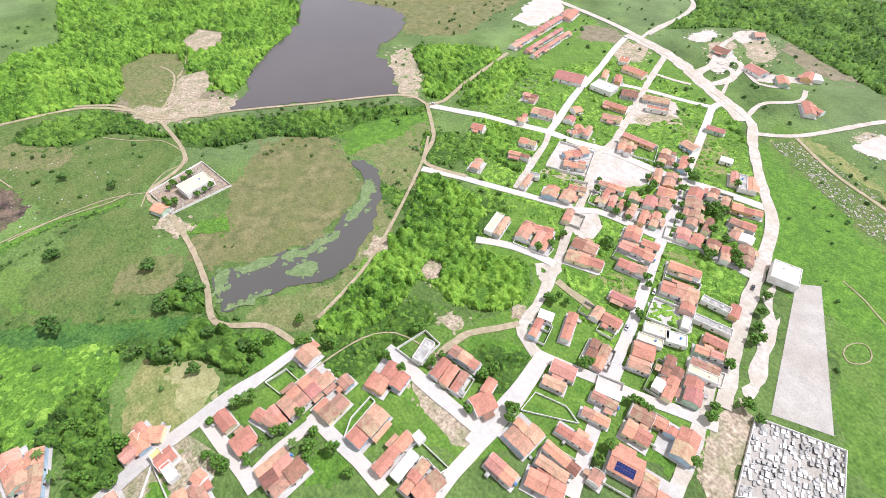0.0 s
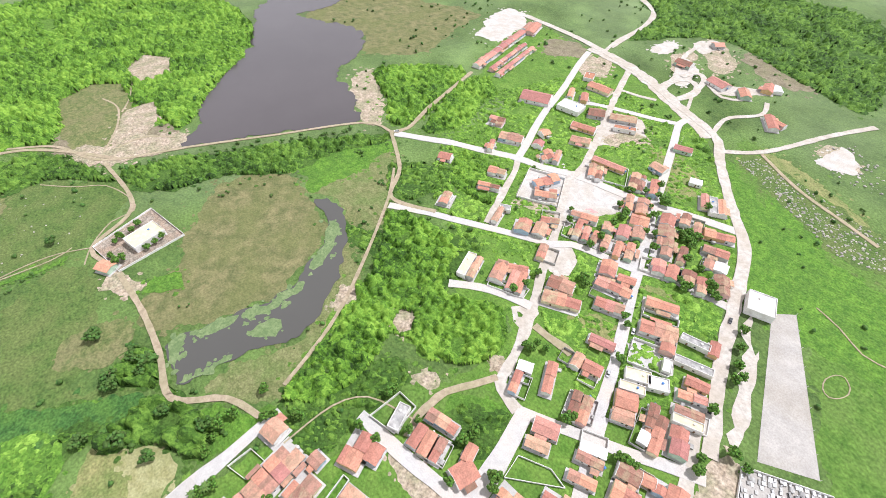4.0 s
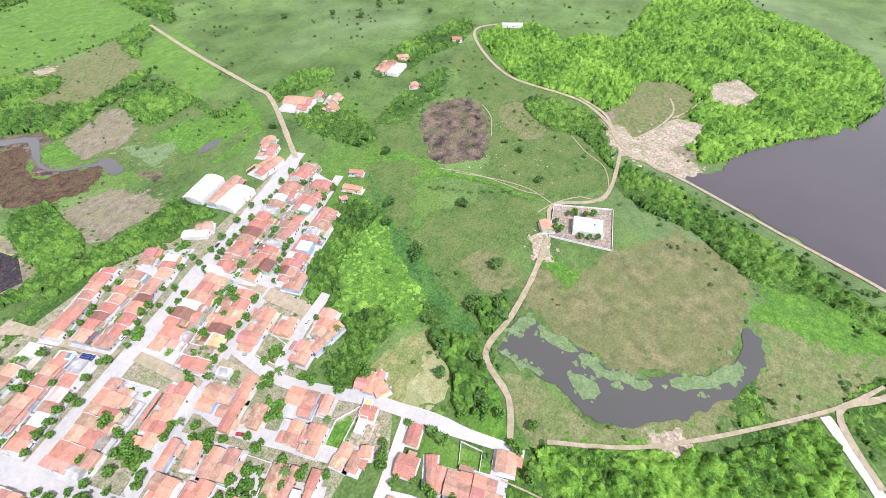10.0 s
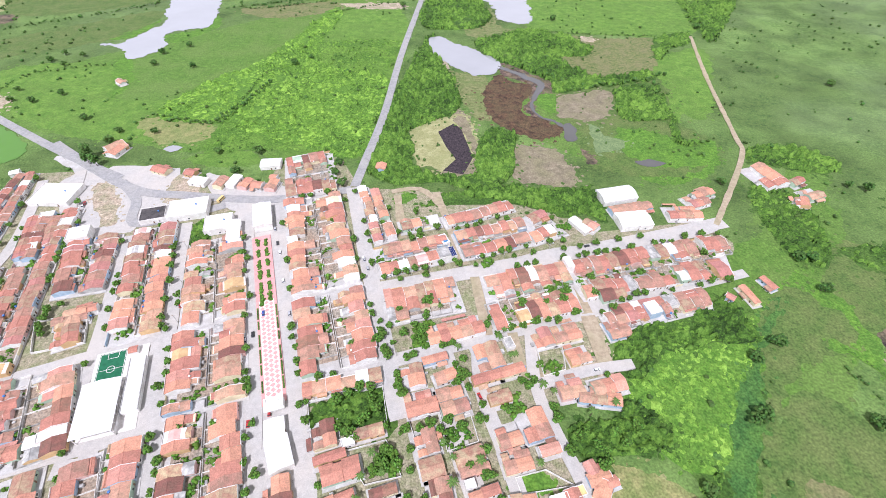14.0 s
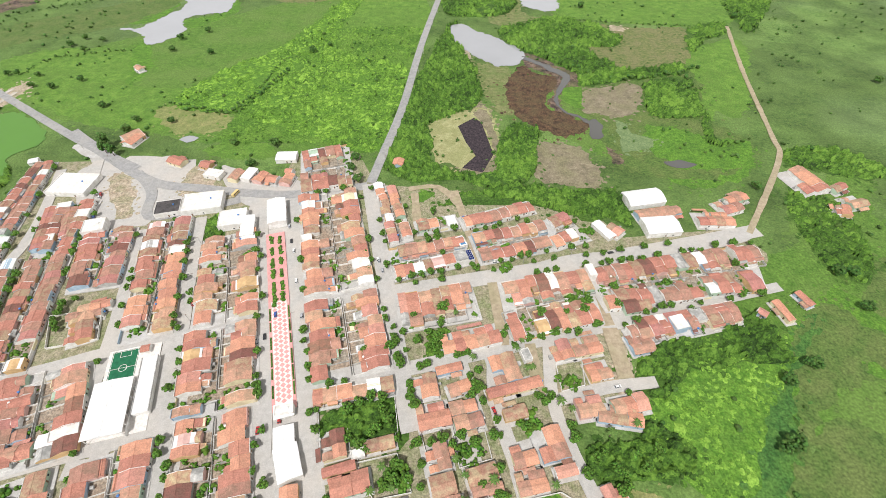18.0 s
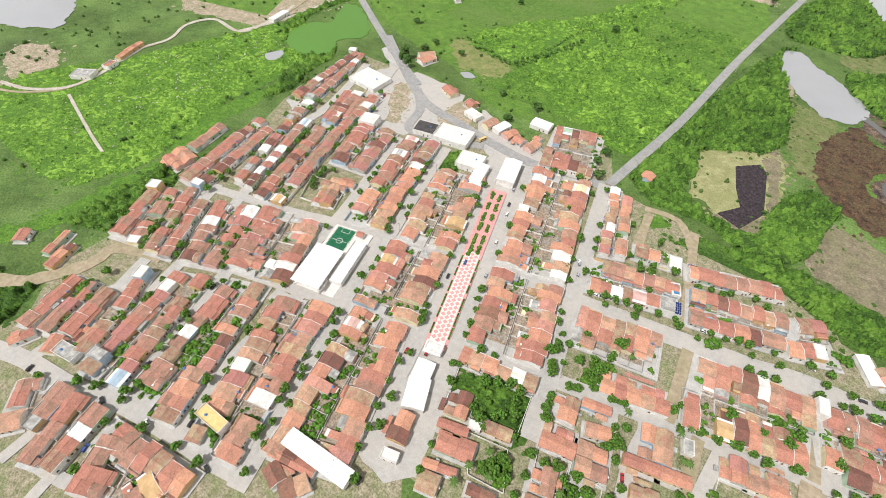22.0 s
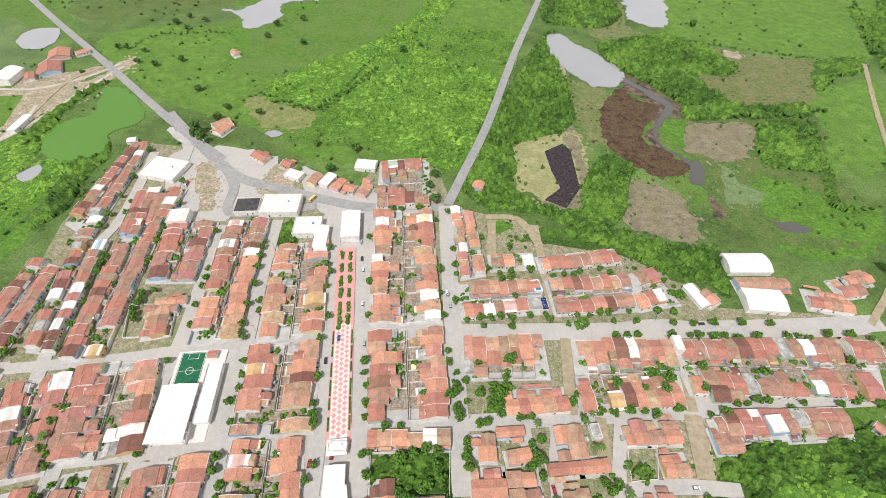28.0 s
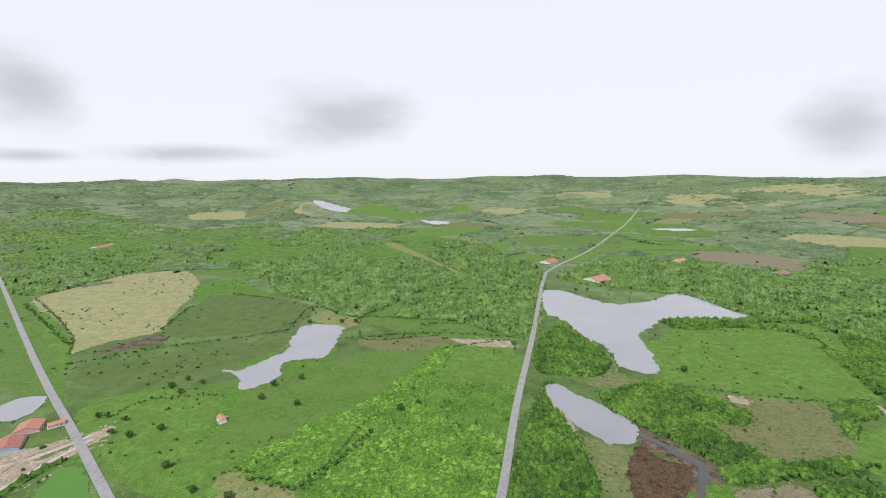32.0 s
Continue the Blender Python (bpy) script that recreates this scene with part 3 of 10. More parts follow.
LEVEL, LANE, LAID = [0], [0], []
rng0 = random.Random(3)


def smooth_line(pts, closed, step=5.0, wob=0.0):
    """A Catmull-Rom line through the points, with a natural wobble."""
    n, res = len(pts), []
    for i in range(n if closed else n - 1):
        p = [Vector(pts[(i + k) % n] if closed else pts[min(max(i + k, 0), n - 1)]) for k in (-1, 0, 1, 2)]
        m = max(2, min(14, int((p[2] - p[1]).length / step)))
        for j in range(m):
            t = j / m
            q = 0.5 * ((2 * p[1]) + (p[2] - p[0]) * t + (2 * p[0] - 5 * p[1] + 4 * p[2] - p[3]) * t * t + (3 * p[1] - p[0] - 3 * p[2] + p[3]) * t ** 3)
            if wob:
                q = q + wob * Vector((noise.noise((q.x / 9, q.y / 9, 1)), noise.noise((q.x / 9, q.y / 9, 7))))
            res.append(q)
    return res if closed else res + [Vector(pts[-1])]


AREA = {
    "lake": ("lake_water", "dull brown-grey reservoir water held by an earth dam", "water"),
    "pond": ("pond_water", "dark pond water with floating lily mats", "water"),
    "silver": ("lagoon_water", "still lagoon water mirroring the cloudy sky, its glare painted in pale grey", "water"),
    "algae": ("green_pond_water", "pond water thick with green algae", "water"),
    "lily": ("lily_mat", "pale green mat of floating water lilies", "lily mat"),
}
BARE = ("white", "dirtpale", "greyyard", "stream")      # nothing grows there
WATERY = ("lake", "pond", "silver", "algae")


def fray(line, amount):
    """Breaks a smooth outline up into tongues and bays."""
    res = []
    n = len(line)
    for i, p in enumerate(line):
        q = line[(i + 1) % n]
        m = max(1, int((q - p).length / 2.2))
        d = (line[(i + 2) % n] - line[i - 1]).normalized()
        o = Vector((d.y, -d.x))
        for j in range(m):
            c = p.lerp(q, j / m)
            k = noise.noise((c.x / 13, c.y / 13, 5)) + 0.6 * noise.noise((c.x / 5, c.y / 5, 6)) + 0.4 * noise.noise((c.x / 2.3, c.y / 2.3, 8))
            res.append(c + o * k * amount)
    return res


def area(kind, pts, sharp=False):
    xs, ys = [p[0] for p in pts], [p[1] for p in pts]
    box = (min(xs) - 9, max(xs) + 9, min(ys) - 9, max(ys) + 9)
    under = [k for b, k in LAID if b[0] < box[1] and box[0] < b[1] and b[2] < box[3] and box[2] < b[3]]
    LEVEL[0] = max(under, default=0) + 1        # each patch lies over those that it touches
    LAID.append((box, LEVEL[0]))
    level = 0.05 + 0.013 * LEVEL[0]
    if kind in WATERY or kind == "lily":
        level = 0.42 + (0.015 if kind == "lily" else 0.0) + 0.0003 * (LEVEL[0] % 30)
    line = [Vector(p) for p in pts] if sharp else smooth_line(pts, True, wob=2.5 if kind in WATERY else 4.0)
    if sum(line[i - 1].x * p.y - p.x * line[i - 1].y for i, p in enumerate(line)) < 0:
        line.reverse()
    bm = bmesh.new()
    put = lambda p, dz=0.0: bm.verts.new((p.x, p.y, rise(p.x, p.y) + level + dz))
    size = math.sqrt(abs(sum(line[i - 1].x * p.y - p.x * line[i - 1].y for i, p in enumerate(line))) / 2)
    soft = kind in SOFT and not sharp
    edge = fray(line, min(6.0, 0.04 * size) if kind in WATERY else min(4.5, 0.06 * size + 0.6)) if (soft or kind in WATERY) and size < 420 else line
    f = bm.faces.new([put(p, 0.003 * ((i * 7919) % 13) / 13) for i, p in enumerate(edge)])
    f.normal_update()
    bmesh.ops.triangulate(bm, faces=[f])
    if soft:
        for i in range(min(260, int(len(edge) * 0.8))):
            c = edge[rng0.randrange(len(edge))]
            c = c + Vector((rng0.gauss(0, 1), rng0.gauss(0, 1))) * min(7.0, 0.08 * size + 1.0)
            r = rng0.uniform(0.4, 2.2)
            bm.faces.new([put(c + Vector((math.cos(a), math.sin(a))) * r * rng0.uniform(0.5, 1.3), 0.0015 + 0.0001 * (i % 25)) for a in (0, 0.9, 1.8, 2.7, 3.6, 4.5, 5.4)])
    bm.normal_update()
    bmesh.ops.delete(bm, geom=[q for q in bm.faces if q.normal.z < 0], context="FACES")
    name, label, cat = AREA.get(kind, ("field_patch", "open patch of " + M[kind].name.replace("_", " ") + " in the pasture", "field"))
    me = bpy.data.meshes.new(name)
    bm.to_mesh(me)
    bm.free()
    me.materials.append(M[kind])
    if kind in WATERY or kind in BARE:
        TAKEN.append(np.array([(p.x, p.y) for p in line]))
    return thing(name, me, None, Matrix(), label, cat, kind="structure")


ROADLABEL = {"asphalt": "worn grey asphalt country road", "cobble": "pale grey stone-paved town street", "palestone": "pale dusty stone-paved street", "dirt": "reddish beaten dirt track",
             "dirtpale": "pale dusty unpaved road"}


def road(kind, width, pts):
    LANE[0] = (LANE[0] + 1) % 45
    line = smooth_line(pts, False, 6.0)
    g, h = Geo(), width / 2
    for i, p in enumerate(line):
        d = (line[min(i + 1, len(line) - 1)] - line[max(i - 1, 0)]).normalized()
        n = Vector((-d.y, d.x))
        w = h * (1 + (0.34 * noise.noise((p.x / 7, p.y / 7, 2)) if kind.startswith("dirt") else (0.16 if kind == "palestone" else 0.03) * noise.noise((p.x / 9, p.y / 9, 2))))
        z = rise(p.x, p.y) + 0.45 + 0.004 * LANE[0]
        a, b = p + n * w, p - n * w
        g.v += [(a.x, a.y, z - 0.4), (a.x, a.y, z), (b.x, b.y, z), (b.x, b.y, z - 0.4)]
        if i:
            k = 4 * i
            g.f += [(k - 4, k - 3, k + 1, k), (k - 3, k - 2, k + 2, k + 1), (k - 2, k - 1, k + 3, k + 2)]
            q = line[i - 1]
            ROADS.append((q.x, q.y, p.x, p.y, h))
    me = g.mesh("road", M[kind])
    bm = bmesh.new()
    bm.from_mesh(me)
    if sum(q.normal.z for q in bm.faces) < 0:
        bmesh.ops.reverse_faces(bm, faces=bm.faces[:])
    bm.to_mesh(me)
    bm.free()
    return thing("road", me, None, Matrix(), ROADLABEL[kind], "road", kind="structure")


# ---- houses ----
rng = random.Random(7)


def gable_walls(g, x0, x1, y0, y1, h, top, along="x", z0=0.0):
    """Walls with gable ends under a ridge that runs along x or y."""
    if along == "x":
        ym = (y0 + y1) / 2
        v = [(x0, y0, z0), (x0, y1, z0), (x0, y1, h), (x0, ym, top), (x0, y0, h), (x1, y0, z0), (x1, y1, z0), (x1, y1, h), (x1, ym, top), (x1, y0, h)]
    else:
        xm = (x0 + x1) / 2
        v = [(x1, y0, z0), (x0, y0, z0), (x0, y0, h), (xm, y0, top), (x1, y0, h), (x1, y1, z0), (x0, y1, z0), (x0, y1, h), (xm, y1, top), (x1, y1, h)]
    return g.add(v, [(0, 4, 3, 2, 1), (5, 6, 7, 8, 9), (0, 5, 9, 4), (1, 2, 7, 6), (2, 3, 8, 7), (4, 9, 8, 3)])


def gable_roof(x0, x1, y0, y1, h, top, along="x", eave=0.4, side=0.05, t=0.16):
    """Two tiled slopes and the ridge course."""
    g = Geo()
    z = t + 0.02
    if along == "x":
        ym = (y0 + y1) / 2
        dz = (top - h) / (ym - y0) * eave
        g.slab([(x0 - side, y0 - eave, h - dz + z), (x1 + side, y0 - eave, h - dz + z), (x1 + side, ym, top + z), (x0 - side, ym, top + z)], t)
        g.slab([(x0 - side, ym, top + z), (x1 + side, ym, top + z), (x1 + side, y1 + eave, h - dz + z), (x0 - side, y1 + eave, h - dz + z)], t)
        g.box(x0 - side, ym - 0.14, top + z - 0.03, x1 + side, ym + 0.14, top + z + 0.1)
    else:
        xm = (x0 + x1) / 2
        dz = (top - h) / (xm - x0) * eave
        g.slab([(x0 - eave, y1 + side, h - dz + z), (x0 - eave, y0 - side, h - dz + z), (xm, y0 - side, top + z), (xm, y1 + side, top + z)], t)
        g.slab([(xm, y1 + side, top + z), (xm, y0 - side, top + z), (x1 + eave, y0 - side, h - dz + z), (x1 + eave, y1 + side, h - dz + z)], t)
        g.box(xm - 0.14, y0 - side, top + z - 0.03, xm + 0.14, y1 + side, top + z + 0.1)
    return g


DOOR = Geo().box(-0.5, -0.05, 0.0, 0.5, 0.03, 2.1).mesh("door", M["wood"])
WINDOW = Geo().box(-0.55, -0.05, 1.0, 0.55, 0.03, 2.1).mesh("window", M["glass"])
_tank = Geo().tube(0, 0, 0, 0.75, 0.55, 0.62, 10)
TANK = [_tank.mesh("water_tank", M["tank"]), _tank.mesh("water_tank", M["whitewash"])]
LID = [Geo().tube(0, 0, 0.75, 0.95, 0.66, 0.15, 10).mesh("lid", m) for m in (M["tank"], M["whitewash"])]


def water_tank(ob, x, y, z):
    """A round plastic water tank with its domed lid."""
    k = rng.randrange(2)
    tank = part("water_tank", TANK[k], None, ob, ("blue", "white")[k] + " round plastic water tank", at=Matrix.Translation((x, y, z)))
    part("lid", LID[k], None, tank)


def facade(ob, w, y, flip=1):
    """A door and windows in the street wall at local y."""
    r = math.pi if flip < 0 else 0
    xs = [-w * 0.3, w * 0.05, w * 0.32]
    rng.shuffle(xs)
    for i, x in enumerate(xs[:2]):
        part("door" if i == 0 else "window", DOOR if i == 0 else WINDOW, None, ob, at=Matrix.Translation((x, y, 0)) @ Matrix.Rotation(r, 4, "Z"))


TILENAME = ["orange clay tile roof", "faded orange tile roof", "mossy brown tile roof", "dark weathered tile roof", "rose-red tile roof"]


def pick_tile():
    return rng.choices((0, 1, 2, 3, 4), (0.40, 0.30, 0.16, 0.07, 0.07))[0]


STREET = []
# leafy back yards inside the blocks: middle and reach
GROVES = [(-245.1, 18.0, 11), (-138.0, 37.2, 13), (-169.6, 9.9, 6), (-145.6, 11.9, 6), (-88.7, 12.3, 8), (-55.0, 50.6, 8), (-126.5, -19.8, 8), (-195.6, 58.8, 6), (-97.1, 136.6, 5), (-76.8, 92.0, 5), (-212.2, 20.7, 7)]
OVERGROWN = [(56.1, 157.8, 9), (143.8, 189.2, 8), (166.2, 185.4, 5), (35.3, 82.6, 8), (71.0, 95.7, 7), (101.7, 111.7, 8), (128.3, 133.8, 6), (110.9, 127.9, 4), (100.6, 215.9, 4), (164.1, 250.5, 4), (161.6, 208.0, 5), (130.5, 200.3, 4)]
YARD = []        # spots for shrubs in back yards


RECT = []        # roofs: inverse pose and half sizes


def lot(p, ang, w, depth):
    """One row house on its lot: street wall at local y = 0, yard behind. p is the middle of the front."""
    m = pose(p[0], p[1], 0.6, 0, 0, ang)
    style = rng.random()
    if style < 0.05:
        for _ in range(5):
            YARD.append(tuple((m @ Vector((rng.uniform(-w / 2, w / 2), rng.uniform(1, depth - 1), 0))).xy))
        g = Geo().box(-w / 2, -0.1, 0, w / 2, 0.1, 2.2)
        thing("garden_wall", g, rng.choice(PAINT), m, "plastered wall before an overgrown empty lot", "wall")
        return
    dh = min(depth * 0.74, rng.uniform(7.5, 15.5))
    if rng.random() < 0.35:
        back_off = rng.uniform(0.6, 2.4)
        m = m @ Matrix.Translation((0, back_off, 0))
        depth -= back_off
        dh = min(dh, depth * 0.8)
    x0, x1 = -w / 2 + 0.04, w / 2 - 0.04
    mid = m @ Vector((0, depth * 0.72, 0))
    green = any(math.hypot(mid.x - gx, mid.y - gy) < gr + 2.0 for gx, gy, gr in GROVES)
    if green:
        dh = min(dh, depth * 0.5)
        for _ in range(8):
            YARD.append(tuple((m @ Vector((rng.uniform(x0, x1), rng.uniform(dh + 1.2, depth), 0))).xy))
    RECT.append(((m @ Matrix.Translation((0, dh / 2, 0))).inverted(), w / 2, dh / 2))
    h = rng.uniform(2.9, 3.6)
    paint = rng.choice(PAINT)
    g = Geo()
    FOOT.append((*(m @ Vector((0, depth / 2, 0))).xy, max(w, depth) * 0.45))
    if style < 0.10:
        h += rng.choice((0.4, 2.8))
        g.box(x0, 0, 0, x1, dh, h)
        ob = thing("row_house", g, paint, m, "flat-roofed row house with a pale concrete slab", "house", "row houses")
        r = Geo().box(x0 + 0.2, 0.2, h - 0.4, x1 - 0.2, dh - 0.2, h + 0.02)
        for q in ((x0, 0, x1, 0.2), (x0, dh - 0.2, x1, dh), (x0, 0.2, x0 + 0.2, dh - 0.2), (x1 - 0.2, 0.2, x1, dh - 0.2)):
            r.box(q[0], q[1], h, q[2], q[3], h + 0.6)
        part("roof_slab", r, rng.choice((M["concrete"], M["whitewash"], M["whitewash"])), ob, "stained concrete roof slab with parapet")
    else:
        top = h + dh / 2 * rng.uniform(0.22, 0.33)
        gable_walls(g, x0, x1, 0, dh, h, top)
        k = pick_tile()
        rest = depth - dh
        back = 0.95 if green else rng.random()
        roof2, wing = None, Geo()
        if rest > 2.5 and back < 0.8:
            bw = w * (1.0 if back < 0.4 else rng.uniform(0.5, 0.8))
            bd = rest * rng.uniform(0.35, 0.85)
            s = rng.choice((-1, 1))
            bx0, bx1 = (x0, x0 + bw - 0.1) if s < 0 else (x1 - bw + 0.1, x1)
            hb = h - 0.5
            if back < 0.36 and bd > 3:
                t2 = hb + bw / 2 * 0.38
                gable_walls(wing, bx0, bx1, dh + 0.06, dh + bd, hb, t2, "y")
                roof2 = gable_roof(bx0, bx1, dh + 0.5, dh + bd, hb, t2, "y", 0.25)
            elif back < 0.5:
                t2 = hb + bd / 2 * 0.4
                gable_walls(wing, bx0, bx1, dh + 0.06, dh + bd, hb, t2)
                roof2 = gable_roof(bx0, bx1, dh + 0.5, dh + bd, hb, t2)
            else:
                wing.box(bx0, dh + 0.02, 0, bx1, dh + bd, hb - 0.55)
                roof2 = Geo().slab([(bx0 - 0.1, dh + 0.42, hb + 0.05), (bx0 - 0.1, dh + bd + 0.3, hb - 0.75), (bx1 + 0.1, dh + bd + 0.3, hb - 0.75), (bx1 + 0.1, dh + 0.42, hb + 0.05)][::-1], 0.14)
        ob = thing("row_house", g, paint, m, "plastered row house with " + TILENAME[k], "house", "row houses")
        if style < 0.15:
            part("roof", gable_roof(x0, x1, 0, dh, h, h + 1.1, t=0.08), M["metalwhite"], ob, "white sheet metal roof")
        else:
            part("roof", gable_roof(x0, x1, 0, dh, h, top), TILE[k], ob, TILENAME[k])
        if rng.random() < 0.3 and depth - dh > 3:
            bx, by = rng.uniform(x0, x1 - 2.2), rng.uniform(dh + 0.1, max(dh + 0.2, depth - 2.4))
            part("shed", Geo().box(bx, by, 0, bx + rng.uniform(0.9, 2.2), by + rng.uniform(0.9, 2.2), rng.uniform(0.8, 2.1)), M["concrete"], ob)
        part("yard_wall", Geo().box(x0, depth - 0.25, 0, x1, depth - 0.1, 1.5).box(x0 - 0.03, dh, 0, x0 + 0.1, depth - 0.26, 1.5), M["whitewash"] if rng.random() < 0.6 else M["concrete"], ob)
        if roof2:
            part("back_wing", wing, paint, ob)
            part("back_roof", roof2, TILE[pick_tile()] if rng.random() < 0.86 else M["concrete"], ob)
        if rng.random() < 0.34:
            s = rng.choice((x0 - 0.02, x1 - 0.16))
            pr = Geo().add([(s, -0.2, 0), (s, dh, 0), (s, dh, h + 0.5), (s, dh / 2, top + 0.55), (s, -0.2, h + 0.5),
                            (s + 0.18, -0.2, 0), (s + 0.18, dh, 0), (s + 0.18, dh, h + 0.5), (s + 0.18, dh / 2, top + 0.55), (s + 0.18, -0.2, h + 0.5)],
                           [(0, 4, 3, 2, 1), (5, 6, 7, 8, 9), (0, 5, 9, 4), (1, 2, 7, 6), (2, 3, 8, 7), (4, 9, 8, 3)])
            part("parapet", pr, M["whitewash"], ob, "white party wall above the tiles")
        if rng.random() < 0.36:
            part("front_parapet", Geo().box(x0, -0.55, 0.0, x1, -0.38, h + 0.75), rng.choice((paint, M["whitewash"])), ob)
            facade(ob, w, -0.55)
        else:
            facade(ob, w, 0)
        if rng.random() < 0.16:
            water_tank(ob, rng.uniform(x0 + 1, x1 - 1), dh + 0.6, h - 0.1)
        if back > 0.3 and rest > 4:
            for _ in range(rng.randint(0, 3)):
                YARD.append(tuple((m @ Vector((rng.uniform(x0, x1), rng.uniform(dh + 1.5, depth - 1), 0))).xy))


def row_of(a, b, depth_at, inward):
    """Lots side by side along the street line a to b; inward points to the yards."""
    a, b = Vector(a), Vector(b)
    u = b - a
    n = Vector((-u.y, u.x)).normalized()
    if n.dot(inward) < 0:
        a, b, u, n = b, a, -u, -n
        flip = True
    else:
        flip = False
    length = u.length
    ang = math.degrees(math.atan2(u.y, u.x))
    s = 0.0
    while s < length - 3.0:
        w = rng.uniform(5.6, 8.6)
        if length - s - w < 4.5:
            w = length - s
        if w > 11:
            w /= 2
        t = (s + w / 2) / length
        p = a + u * t
        lot(p, ang, w, depth_at(1 - t if flip else t))
        if rng.random() < 0.3:
            STREET.append(tuple(p - n * rng.uniform(2.0, 2.8)))
        s += w


KERB = [0.0]


def pavement(pts, material="pave", out=1.7):
    """A raised slab with kerb edges under a block."""
    c = sum((Vector(p) for p in pts), Vector((0, 0))) / len(pts)
    q = [Vector(p) + (Vector(p) - c).normalized() * out * 1.3 for p in pts]
    if sum((q[i - 1].x * p.y - p.x * q[i - 1].y) for i, p in enumerate(q)) < 0:
        q.reverse()
    KERB[0] += 0.004
    g = Geo().slab([(p.x, p.y, 0.72 + KERB[0]) for p in q], 0.72) if len(q) == 4 else Geo()
    thing("pavement", g, M[material], Matrix(), "raised concrete pavement with kerbs round a block of houses", "pavement", kind="structure")
    q2 = [Vector(p) + (c - Vector(p)).normalized() * 8.5 for p in pts]
    if sum((q2[i - 1].x * p.y - p.x * q2[i - 1].y) for i, p in enumerate(q2)) < 0:
        q2.reverse()
    thing("yard_ground", Geo().slab([(p.x, p.y, 0.78 + KERB[0]) for p in q2], 0.05), M["yard"], Matrix(), "bare earth back yards inside a block", "ground", kind="structure")


def block(a, b, c, d):
    """A block with a row of houses on the street a-b and another on d-c."""
    a, b, c, d = (Vector(p) for p in (a, b, c, d))
    pavement((a, b, c, d))
    inward = (c + d) / 2 - (a + b) / 2
    un = Vector((-(b - a).y, (b - a).x)).normalized()
    wide = lambda t: abs((d.lerp(c, t) - a.lerp(b, t)).dot(un))
    full = wide(0.5)
    half = lambda t: max(9.0, min(wide(t), full * 1.2) * 0.492)
    row_of(a, b, half, inward)
    row_of(d, c, half, -inward)


def row(a, b, depth):
    """One row of houses on the street a-b, yards to the left of it."""
    a, b = Vector(a), Vector(b)
    u = (b - a).normalized()
    n = Vector((-u.y, u.x))
    pavement((a, b, b + n * depth, a + n * depth))
    row_of(a, b, lambda t: depth, n)


